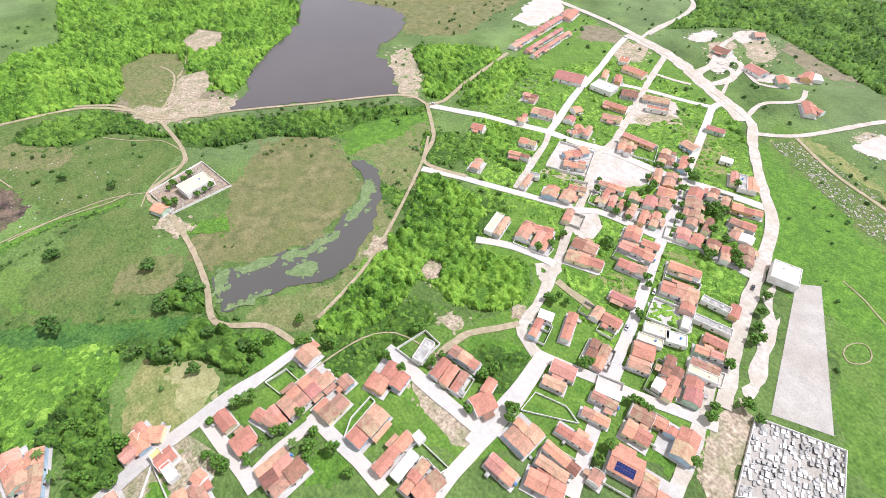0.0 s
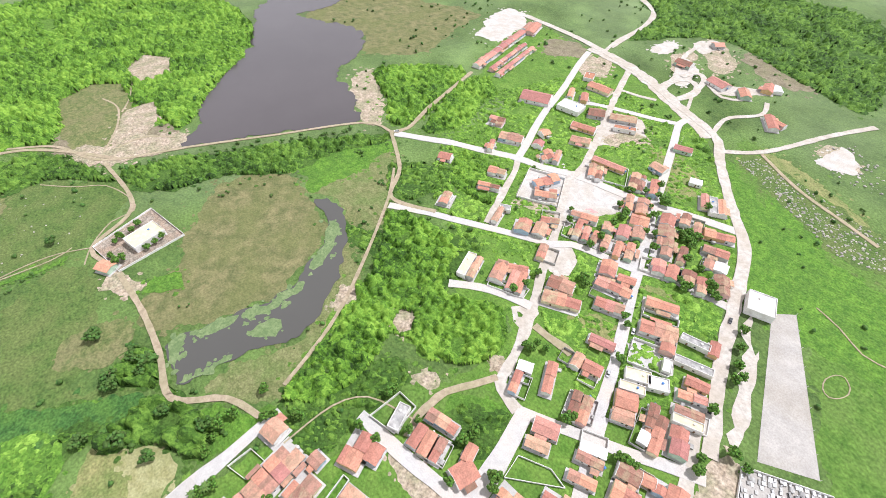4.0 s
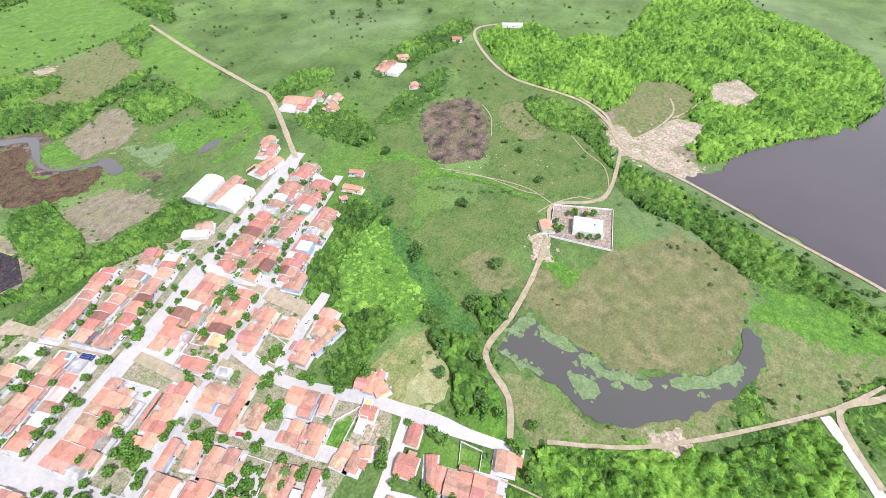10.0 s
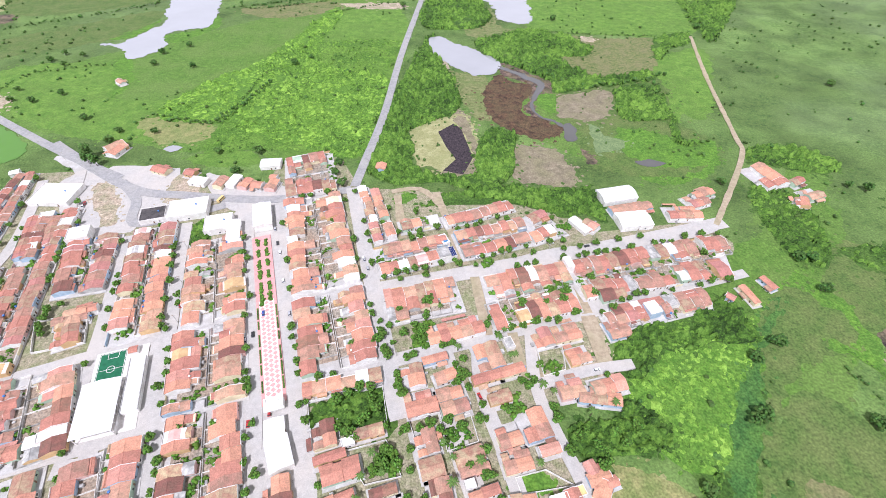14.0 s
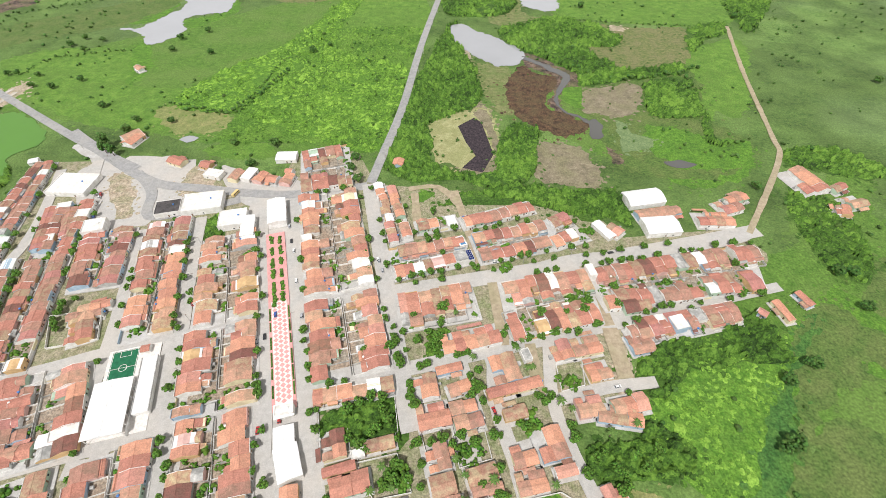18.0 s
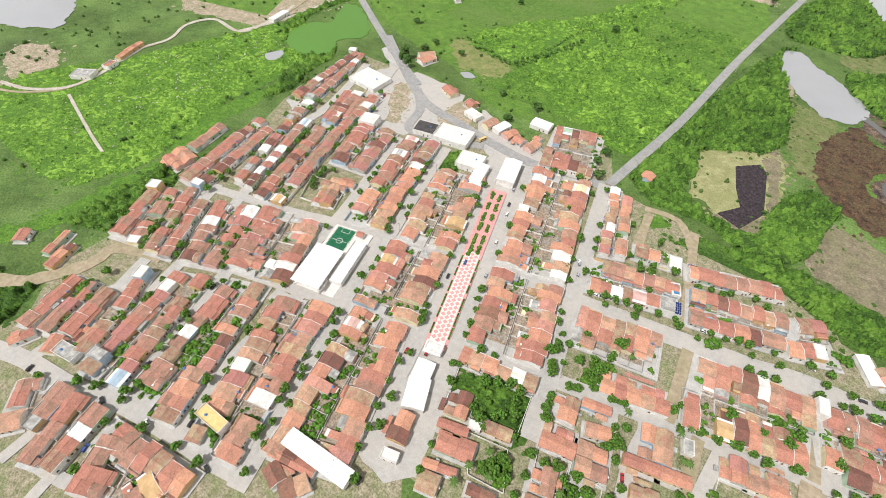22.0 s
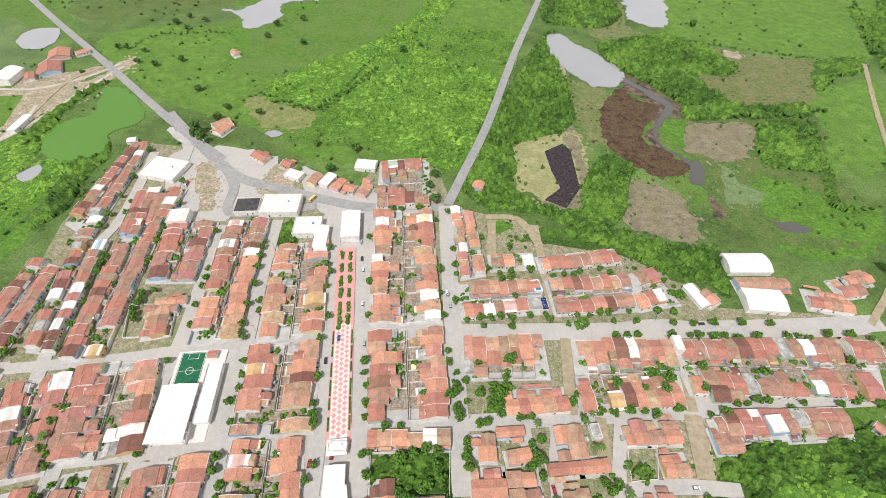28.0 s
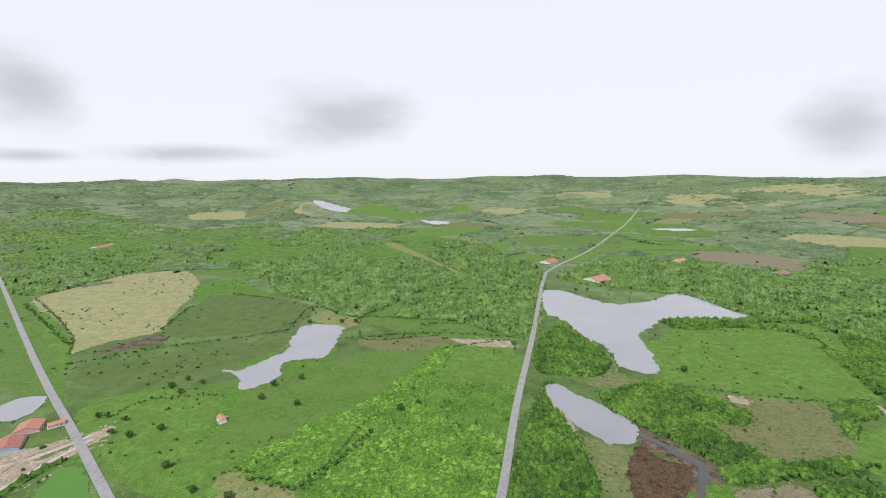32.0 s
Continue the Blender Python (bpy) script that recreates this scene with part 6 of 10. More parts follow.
# town ground
area("soil", [(164.0, 1293.8), (293.3, 1371.8), (339.3, 1363.4), (250.4, 1292.8), (173.0, 1241.3)])
area("meadow", [(-507.5, 295.1), (-544.7, 353.1), (-454.4, 406.6), (-427.4, 331.1)])
area("pasture2", [(99.7, -376.6), (56.2, -386.3), (-4.1, -347.7), (-49.5, -227.6), (-31.5, -233.9), (6.0, -292.8), (45.7, -315.8)])
area("meadow", [(-869.4, 812.6), (-679.3, 691.9), (-563.4, 580.2), (-647.6, 632.2), (-844.0, 778.6)])
area("meadow", [(343.1, 524.4), (418.5, 556.7), (283.3, 356.1), (267.4, 367.5), (309.9, 451.2)])
area("olive", [(509.1, 184.8), (491.6, 108.6), (435.2, 67.7), (384.7, 99.2), (436.7, 143.1)])
area("pasture2", [(419.6, 329.7), (381.4, 265.0), (354.3, 209.7), (293.7, 163.4), (309.8, 212.5), (328.4, 280.9)])
area("stubble", [(467.8, 29.4), (512.5, 10.6), (521.1, -31.9), (482.4, -53.5), (424.0, -54.4), (421.3, -11.9), (440.4, 14.8)])
area("dry", [(-213.6, 749.2), (-86.9, 782.3), (-62.8, 746.2), (-145.6, 709.1)])
area("cobble", [(-91.9, 275.7), (-56.6, 285.6), (-13.9, 116.8), (-41.2, 111.8)])
area("tan", [(-332.0, 838.5), (-306.6, 917.8), (-248.2, 851.2), (-252.1, 801.3)])
area("burnt2", [(401.9, 187.7), (436.2, 175.8), (437.8, 143.1), (382.4, 111.7), (351.7, 107.9), (334.0, 138.7), (356.9, 162.5)])
area("olive", [(379.8, 91.2), (430.7, 48.9), (370.3, 3.9), (338.0, 27.8), (329.5, 61.2)])
area("olive", [(381.3, 99.6), (407.1, 13.9), (379.3, -6.3), (337.2, 30.1), (342.4, 84.0)])
area("reedgreen", [(162.0, 744.6), (169.1, 673.7), (191.5, 659.1), (213.6, 662.5), (171.3, 630.7), (129.9, 632.5), (119.6, 666.1)])
area("pond", [(217.6, 16.1), (191.1, 19.8), (187.6, 5.1), (182.3, -22.2), (175.1, -42.1), (182.9, -60.6), (195.4, -79.4), (220.6, -102.1), (243.8, -114.9), (261.3, -116.1), (274.8, -106.5), (252.2, -104.8), (231.6, -93.0), (215.8, -65.1), (209.9, -45.3), (213.9, -19.2), (219.1, 4.7)])
area("cobble", [(-249.5, 326.9), (-219.9, 337.8), (-187.2, 309.7), (-163.4, 261.3), (-195.5, 256.0), (-227.7, 278.5)])
area("olive", [(266.5, 111.9), (320.9, 55.3), (287.2, 35.8), (228.0, 60.8)])
area("white", [(409.3, -400.6), (381.8, -405.6), (382.3, -424.8), (393.4, -464.1), (420.2, -489.8), (444.1, -483.0), (436.7, -449.9)])
area("reedgreen", [(286.7, -109.2), (284.6, -185.5), (231.1, -147.3), (212.9, -111.3), (214.8, -101.5), (241.2, -117.9), (265.1, -120.7)])
area("lush", [(244.9, 319.3), (285.4, 357.9), (333.4, 354.4), (309.3, 314.8), (266.5, 301.2)])
area("olive", [(369.5, 226.5), (396.6, 204.0), (334.9, 145.6), (311.7, 168.2)])
area("lush", [(307.5, 196.4), (331.3, 181.5), (329.1, 132.3), (313.4, 134.7), (292.7, 149.0), (264.7, 131.9), (262.7, 153.3)])
area("soil", [(-482.9, 406.2), (-434.2, 435.5), (-404.1, 454.1), (-415.8, 406.5), (-426.7, 372.2)])
area("tan", [(546.5, -45.7), (604.0, -69.7), (593.0, -102.9), (549.0, -94.0), (524.7, -63.0)])
area("soil", [(-556.4, 116.2), (-559.8, 138.5), (-522.5, 150.9), (-488.9, 129.6), (-479.7, 107.9), (-503.3, 98.9)])
area("cobble", [(-221.4, 341.0), (-166.9, 340.2), (-154.6, 327.5), (-148.5, 271.6), (-166.3, 268.8), (-179.4, 297.5)])
area("cobble", [(-132.2, 328.2), (-102.2, 320.6), (-64.9, 310.7), (-21.7, 303.1), (-23.0, 291.3), (-70.7, 283.8), (-100.9, 283.1)])
area("burnt2", [(-590.5, 650.6), (-573.3, 705.3), (-552.1, 731.4), (-523.6, 715.7), (-553.8, 671.1)])
area("stubble", [(163.7, -599.8), (141.6, -648.0), (106.5, -586.3), (118.9, -562.5)])
area("tan", [(-225.3, 417.0), (-203.3, 429.7), (-153.1, 410.5), (-147.4, 387.4), (-191.4, 380.5)])
area("pasture2", [(141.0, -43.5), (84.1, -103.2), (78.3, -82.4), (105.9, -44.3), (106.6, -12.0), (126.7, -15.6)])
area("soil", [(411.8, -228.4), (415.2, -257.5), (344.3, -220.9), (328.4, -200.1), (346.9, -194.9)])
area("lush", [(-290.5, 646.6), (-255.0, 665.0), (-240.8, 719.0), (-227.5, 684.9), (-239.8, 650.2), (-269.2, 621.5)])
area("lush", [(284.2, -111.6), (286.3, -178.2), (291.8, -193.8), (317.6, -174.6), (323.2, -143.2)])
area("lush", [(240.2, 383.7), (280.3, 401.2), (305.1, 388.5), (286.7, 361.1), (233.7, 357.5)])
area("reedgreen", [(210.3, -92.3), (189.6, -96.1), (167.0, -51.7), (148.9, -16.1), (169.9, 4.4), (179.7, 9.4), (179.8, -21.1), (173.1, -44.5)])
area("cobble", [(-41.7, 108.0), (-11.2, 115.0), (3.5, 55.2), (-29.6, 55.1)])
area("soil", [(-66.3, 771.7), (25.8, 772.6), (26.3, 747.5), (-36.1, 750.3)])
area("silver", [(-547.3, 481.7), (-556.4, 513.6), (-525.2, 523.3), (-503.4, 488.5), (-517.1, 469.7)])
area("lush", [(-339.7, 182.0), (-343.3, 214.6), (-338.8, 257.1), (-314.1, 257.0), (-319.9, 209.2), (-321.0, 180.2)])
area("soil", [(227.0, -582.6), (208.4, -592.6), (177.2, -562.6), (172.2, -528.1), (188.2, -529.1)])
area("lush", [(323.1, -118.5), (326.6, -156.6), (305.1, -163.8), (286.5, -157.8), (283.8, -122.4)])
area("lush", [(-276.7, 471.5), (-312.5, 548.1), (-309.6, 581.9), (-274.2, 516.9), (-276.4, 481.2)])
area("soil", [(450.6, 15.0), (464.4, -7.0), (473.2, -29.9), (445.4, -39.7), (427.5, -17.3), (432.4, 3.9)])
area("lush", [(59.0, -366.0), (21.9, -362.1), (2.2, -327.8), (23.2, -310.6)])
area("reedgreen", [(90.5, 516.9), (124.3, 511.1), (133.8, 472.8), (123.0, 429.5), (114.8, 452.3), (112.5, 488.6)])
area("stubble", [(344.4, -456.8), (311.0, -472.0), (292.5, -448.3), (323.5, -422.9)])
area("lush", [(288.7, 169.4), (239.6, 120.9), (219.0, 84.9), (211.5, 49.9), (204.1, 55.6), (212.0, 96.7), (236.8, 137.4)])
area("tan", [(151.7, -360.5), (130.4, -360.3), (99.7, -349.7), (91.9, -327.1), (109.3, -316.9)])
area("soil", [(560.8, -43.3), (596.4, -65.7), (587.4, -78.5), (544.4, -67.9), (532.1, -54.2)])
area("burnt2", [(212.2, 788.3), (232.5, 767.0), (223.6, 701.2), (209.5, 689.3), (216.6, 741.8)])
area("straw", [(176.7, 61.6), (171.8, 46.6), (160.7, 32.4), (146.5, 38.1), (137.6, 50.0), (134.5, 63.5), (148.5, 74.1)])
area("dirtpale", [(169.3, -269.7), (135.7, -285.7), (120.4, -262.2), (146.8, -242.4)])
area("soil", [(-509.7, 285.6), (-423.0, 327.4), (-412.8, 312.6), (-460.2, 294.8)])
area("meadow", [(-155.8, 354.5), (-122.4, 366.3), (-94.8, 357.6), (-93.7, 342.7), (-139.2, 341.5)])
area("tan", [(89.5, -423.6), (62.0, -422.9), (13.2, -400.3), (-18.0, -375.3), (-19.7, -369.3), (18.6, -394.0), (64.6, -408.2)])
area("soil", [(-158.9, 315.9), (-145.6, 331.7), (-128.8, 305.5), (-127.8, 282.2), (-145.9, 279.4)])
area("soil", [(204.9, -376.5), (178.7, -384.5), (160.7, -370.1), (172.4, -349.4), (190.1, -349.3)])
area("dry", [(190.9, -54.6), (195.8, -82.0), (226.8, -118.8), (249.2, -122.4), (214.8, -83.9)])
area("soil", [(89.9, 580.2), (85.7, 465.3), (78.8, 446.6), (75.0, 503.4)])
area("soil", [(230.1, -521.8), (215.7, -549.7), (196.9, -499.0), (201.2, -484.4)])
area("soil", [(290.5, -450.7), (266.0, -458.1), (248.3, -428.9), (267.3, -416.1)])
area("under", [(243.5, 126.2), (253.4, 120.1), (236.7, 96.5), (216.8, 61.2), (205.7, 68.0), (220.7, 96.0)])
area("lush", [(170.5, 15.0), (150.8, -3.6), (148.1, -11.5), (126.8, -32.1), (113.2, -30.5), (115.4, -19.3), (132.6, -16.2), (141.7, 3.4), (141.8, 20.2)])
area("dirtpale", [(193.0, -256.5), (167.8, -265.9), (152.9, -240.1), (177.6, -225.8)])
area("tan", [(151.3, 77.7), (166.4, 72.6), (180.3, 65.2), (182.1, 55.8), (129.4, 53.4), (137.3, 65.1)])
area("lush", [(-353.5, 632.8), (-333.8, 668.6), (-316.7, 707.4), (-318.2, 682.7), (-326.5, 647.5)])
area("soil", [(-219.0, 311.0), (-205.6, 317.9), (-181.5, 277.7), (-187.5, 264.4)])
area("burnt2", [(401.6, 960.4), (444.5, 946.2), (408.2, 927.3)])
area("stubble", [(84.0, 447.5), (101.1, 426.1), (105.1, 392.0), (93.4, 403.3), (81.7, 423.1)])
area("reedgreen", [(69.6, 570.0), (83.0, 533.2), (106.9, 508.4), (89.5, 505.7), (71.1, 537.5)])
area("lush", [(93.1, -86.3), (69.9, -104.4), (59.4, -85.9), (77.5, -72.8)])
area("pave", [(-273.4, 357.3), (-259.3, 362.5), (-227.7, 341.3), (-236.5, 332.3)])
area("lush", [(242.7, 125.2), (255.5, 132.1), (241.4, 106.1), (223.4, 83.2), (208.2, 67.8), (209.8, 77.9), (228.2, 100.1)])
area("soil", [(92.3, -44.0), (86.2, -51.8), (57.4, -57.0), (48.4, -56.2), (51.0, -45.0), (65.2, -43.0), (80.1, -39.0)])
area("soil", [(-8.9, -152.6), (-15.2, -166.0), (-22.5, -158.0), (-27.1, -131.6), (-25.4, -117.4), (-15.9, -127.9)])
area("soil", [(56.1, -456.0), (48.5, -476.7), (20.9, -454.1), (34.7, -448.2)])
area("soil", [(-501.0, 88.5), (-482.6, 97.2), (-455.7, 78.8), (-458.6, 71.2)])
area("lush", [(76.3, -84.1), (68.7, -99.0), (57.2, -105.9), (55.2, -72.8), (65.8, -73.0)])
area("soil", [(-9.1, -154.6), (-20.3, -162.3), (-23.0, -147.1), (-32.3, -125.4), (-25.0, -116.0), (-16.5, -134.7)])
area("soil", [(163.2, 182.0), (154.0, 137.2), (159.8, 114.1), (166.7, 150.5)])
area("white", [(256.5, -524.4), (248.1, -557.8), (236.0, -525.8), (242.1, -518.7)])
area("tan", [(90.4, -395.3), (80.2, -413.3), (57.2, -411.2), (79.1, -391.0)])
area("lush", [(47.8, -231.2), (30.3, -238.9), (22.4, -223.7), (39.0, -213.0)])
area("dirtpale", [(3.9, -213.8), (5.5, -230.3), (1.7, -229.1), (-14.7, -179.6), (-14.2, -166.8), (-9.4, -177.2)])
area("lush", [(95.9, -167.5), (77.8, -179.4), (71.3, -165.7), (88.4, -151.4)])
area("soil", [(129.4, -200.7), (117.9, -210.3), (107.4, -203.2), (106.3, -193.3), (117.7, -187.3)])
area("pave", [(51.9, -185.8), (32.8, -194.2), (27.6, -180.1), (46.1, -171.9)])
area("lily", [(217.1, -73.7), (230.2, -92.2), (248.8, -104.7), (238.3, -104.8), (223.4, -95.1), (214.5, -80.3)])
area("lily", [(210.4, -24.4), (208.4, -44.5), (213.0, -61.8), (207.8, -64.8), (202.6, -49.0), (203.0, -28.1)])
area("soil", [(178.9, -219.2), (151.5, -241.7), (146.8, -232.9), (162.0, -222.5)])
area("dirtpale", [(16.4, -248.9), (13.4, -249.5), (-1.1, -213.1), (-7.7, -191.8), (-4.4, -192.5), (7.4, -224.4)])
area("tan", [(79.1, -181.0), (63.4, -187.1), (57.6, -176.2), (76.2, -172.0)])
area("silver", [(-358.6, 273.6), (-351.6, 289.7), (-342.4, 278.0), (-346.8, 267.3)])
area("lush", [(88.8, 7.0), (78.1, -2.8), (71.7, 3.6), (78.1, 18.8)])
area("dirtpale", [(111.3, -149.3), (101.4, -161.0), (93.7, -145.1), (87.6, -129.3), (93.2, -139.8)])
area("soil", [(155.8, -95.6), (146.8, -103.3), (134.7, -90.1), (142.5, -86.1)])
area("lush", [(32.0, 291.6), (35.6, 279.3), (50.2, 290.9), (43.2, 297.4)])
area("soil", [(116.6, 69.9), (128.3, 60.3), (114.6, 57.4), (102.4, 64.9)])
area("soil", [(178.7, -71.4), (187.6, -88.7), (174.0, -86.0), (174.4, -70.6)])
area("lily", [(218.9, 15.1), (221.4, 10.1), (216.0, 6.4), (206.1, 12.6), (196.5, 18.0), (204.8, 18.3)])
area("lush", [(99.4, 73.6), (113.5, 76.2), (116.4, 68.7), (100.0, 66.9)])
area("lily", [(217.7, 2.1), (213.2, -18.9), (207.9, -18.4), (211.2, -0.3)])
area("lush", [(93.0, -12.6), (98.4, -23.3), (91.8, -24.1), (87.1, -4.9), (92.2, -0.4)])
area("lush", [(151.3, -269.3), (138.8, -273.7), (136.5, -262.4), (143.4, -261.2)])
area("lily", [(196.6, -21.9), (195.7, -35.0), (187.8, -38.9), (187.2, -27.7)])
area("lily", [(190.1, 17.3), (187.0, 5.3), (184.4, -7.3), (189.1, -7.6), (191.6, 5.1), (193.1, 14.9)])
area("silver", [(-183.7, 369.3), (-178.3, 375.9), (-167.7, 370.7), (-173.6, 364.2)])
area("tan", [(66.9, -227.7), (51.2, -233.8), (51.1, -227.2), (64.1, -222.0)])
area("soil", [(117.4, -75.2), (108.9, -87.8), (102.8, -84.8), (103.2, -79.3)])
area("lush", [(-0.8, -116.8), (-12.8, -120.4), (-15.3, -114.3), (-2.9, -111.6)])
area("pinktile", [(160.4, -272.6), (156.7, -274.8), (149.0, -259.6), (152.6, -257.4)])
area("pinktile", [(138.0, -257.6), (128.0, -264.6), (126.1, -259.2), (136.4, -252.8)])
area("soil", [(96.7, -118.5), (91.4, -122.0), (87.5, -115.9), (93.9, -113.6)])

area("lush", [(225.6, 151.1), (247.6, 134.2), (225.8, 105.8), (212.4, 80.1), (197.1, 63.1), (173.8, 81.1), (165.0, 112.1), (184.5, 131.8)])
area("olive", [(302.9, 188.1), (323.2, 166.9), (318.9, 141.9), (262.6, 118.9), (227.6, 71.6), (208.7, 41.8), (199.8, 41.3), (217.6, 70.4), (243.0, 107.1), (254.6, 133.7), (278.6, 171.1)])
area("stream", [(292.0, 178.0), (270.0, 150.0), (254.6, 133.7), (243.0, 107.1), (217.6, 70.4), (199.8, 41.3), (196.1, 32.0), (188.3, 54.4), (208.5, 77.8), (228.3, 111.9)])
area("algae", [(-374.3, 319.6), (-376.3, 345.9), (-359.2, 368.3), (-378.8, 407.6), (-352.8, 412.3), (-310.6, 377.0), (-306.4, 363.1), (-322.4, 341.9), (-309.3, 318.8), (-324.0, 300.5), (-350.6, 299.6)])
area("lush", [(-319.0, 8.7), (-303.9, 30.8), (-298.8, 67.1), (-295.4, 118.6), (-310.5, 143.1), (-319.2, 199.2), (-310.7, 230.0), (-293.1, 209.5), (-298.8, 172.7), (-276.1, 125.7), (-277.7, 76.7), (-283.2, 47.4), (-293.7, 19.2), (-302.9, 2.5)])
area("straw", [(39.4, 373.9), (44.2, 395.8), (68.0, 417.0), (99.3, 422.7), (110.5, 353.4), (91.5, 319.3), (68.0, 327.7), (48.9, 340.5)])
area("stubble", [(88.4, 413.8), (100.1, 418.9), (112.3, 334.6), (95.6, 317.9), (72.0, 324.0), (103.0, 343.9), (96.4, 394.9)])
area("burnt", [(71.9, 391.7), (87.8, 406.4), (94.7, 397.6), (102.4, 346.8), (91.2, 320.9), (74.0, 327.5), (86.3, 344.5), (78.6, 364.5)], True)
area("soil", [(-400.0, 345.0), (-423.0, 322.0), (-462.5, 305.5), (-530.0, 290.0), (-556.0, 362.0), (-440.0, 398.0), (-402.0, 430.0), (-396.0, 470.0), (-380.0, 470.0)])
area("meadow", [(-450.0, 383.0), (-426.0, 331.5), (-520.0, 306.5), (-544.0, 357.0)], True)
area("white", [(175.9, -272.1), (164.3, -286.2), (148.5, -283.7), (130.8, -284.8), (121.8, -261.9), (135.2, -256.0), (135.5, -230.5), (140.7, -224.2), (157.5, -250.4)])
area("white", [(178.2, -225.4), (195.7, -256.9), (172.9, -272.1), (156.2, -239.1)], True)
area("soil", [(279.4, -461.5), (266.9, -465.0), (247.9, -434.0), (263.4, -425.8)])
area("dirtpale", [(183.0, -325.2), (203.3, -368.8), (181.9, -386.5), (162.8, -371.1), (164.2, -347.8)])
area("lush", [(98.5, -386.7), (64.2, -363.0), (30.8, -342.8), (-9.0, -331.1), (-31.4, -328.2), (-49.4, -268.7), (-20.7, -256.6), (21.2, -264.4), (56.5, -321.2)])
area("white", [(51.4, -450.0), (42.8, -480.1), (26.0, -455.3), (26.0, -443.3), (49.5, -439.4)])
area("olive", [(92.6, -393.8), (82.7, -412.2), (28.6, -395.2), (-15.5, -380.6), (-24.7, -350.1), (1.7, -342.5), (39.0, -362.0)])


area("white", [(255.8, -536.1), (249.0, -557.3), (236.7, -550.5), (238.3, -527.8)])
area("white", [(205.6, -494.5), (215.8, -528.9), (198.7, -521.0), (188.7, -497.2), (185.7, -475.6), (195.6, -471.9)])
area("dirtpale", [(230.5, -573.1), (217.7, -599.4), (205.4, -588.2), (210.7, -554.9)])
area("stubble", [(178.3, -583.8), (160.6, -625.4), (96.9, -574.1), (121.5, -544.5), (163.0, -563.8)])
area("dirtpale", [(162.7, -503.2), (146.1, -515.0), (126.2, -530.8), (123.5, -518.4), (142.4, -495.7), (156.8, -486.1)])
area("dirtpale", [(126.6, -204.3), (122.6, -216.4), (110.4, -209.7), (104.6, -196.8), (112.3, -187.5), (120.1, -191.3)])
area("soil", [(182.2, -338.4), (177.0, -363.2), (155.7, -364.1), (154.4, -353.8), (172.3, -332.4)])

# valley floor
area("lush", [(306.9, 145.6), (323.9, 126.9), (330.3, 105.5), (332.8, 83.4), (328.3, 63.0), (328.4, 47.4), (325.4, 47.2), (324.3, 63.4), (327.8, 83.6), (324.5, 104.3), (318.7, 123.9), (301.9, 140.8)])
area("soil", [(288.0, 33.4), (292.8, 24.1), (268.6, 13.7), (269.4, 22.6)])
area("dry", [(244.2, 66.9), (258.4, 53.5), (253.7, 30.2), (229.1, 33.3), (229.3, 49.3)])
area("dry", [(429.6, 119.9), (460.3, 109.6), (421.8, 68.6), (400.4, 81.9)])
area("lush", [(263.8, 15.9), (273.9, 5.8), (264.1, -6.7), (254.5, -5.0), (258.6, 5.7)])

# marsh, its stream and the fields round it
area("meadow", [(236.5, 798.5), (297.8, 783.4), (370.1, 874.6), (485.5, 892.5), (470.9, 759.2), (451.8, 667.6), (429.1, 644.8), (323.1, 635.1), (263.3, 647.4), (208.6, 670.9)])
area("dry", [(246.3, 631.3), (312.9, 622.5), (375.2, 619.7), (350.4, 545.7), (320.1, 516.0), (264.8, 505.6), (235.5, 524.1), (234.5, 574.7)])
area("olive", [(200.9, 478.7), (331.6, 503.0), (315.0, 409.7), (337.9, 364.5), (291.7, 315.0), (217.1, 324.2), (199.4, 373.5)])
area("reedgreen", [(95.5, 522.1), (116.4, 513.6), (131.1, 510.4), (124.8, 464.4), (129.1, 417.0), (115.8, 410.1), (104.3, 440.4), (94.2, 469.3)])
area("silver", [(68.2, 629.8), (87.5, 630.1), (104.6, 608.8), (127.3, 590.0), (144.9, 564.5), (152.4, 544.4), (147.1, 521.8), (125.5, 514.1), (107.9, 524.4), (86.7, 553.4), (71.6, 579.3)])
area("burnt2", [(152.5, 557.7), (170.6, 542.7), (192.5, 510.1), (207.3, 494.9), (199.6, 466.1), (184.0, 459.2), (174.8, 425.5), (188.2, 410.6), (177.7, 407.0), (165.8, 432.9), (178.6, 469.3), (175.6, 493.3), (150.9, 518.9)])
area("reed", [(122.6, 455.8), (132.6, 492.0), (149.2, 513.8), (160.2, 497.2), (179.6, 489.7), (179.1, 472.5), (161.5, 432.1), (182.8, 407.9), (195.9, 389.4), (176.8, 374.5), (163.5, 378.1), (137.1, 396.2), (126.8, 420.2)])
area("pond", [(153.3, 539.6), (169.5, 524.7), (187.0, 507.2), (198.0, 490.2), (187.1, 466.2), (175.3, 441.4), (178.1, 419.5), (191.2, 408.9), (200.9, 399.6), (197.3, 396.2), (188.8, 406.3), (175.5, 418.1), (171.3, 442.0), (181.5, 468.4), (188.0, 489.8), (178.6, 500.2), (163.9, 519.1), (147.3, 532.8)])
area("pond", [(197.5, 399.2), (206.1, 404.0), (209.2, 386.5), (203.6, 372.1), (195.6, 370.6), (194.6, 383.0)])
area("stubble", [(200.1, 446.7), (210.7, 460.2), (264.0, 474.1), (262.2, 441.6), (253.1, 422.6), (230.4, 406.0), (213.5, 415.3), (196.6, 416.4)])
area("lush", [(181.6, 460.7), (201.5, 467.4), (203.7, 456.9), (193.8, 424.5), (186.1, 432.0)])
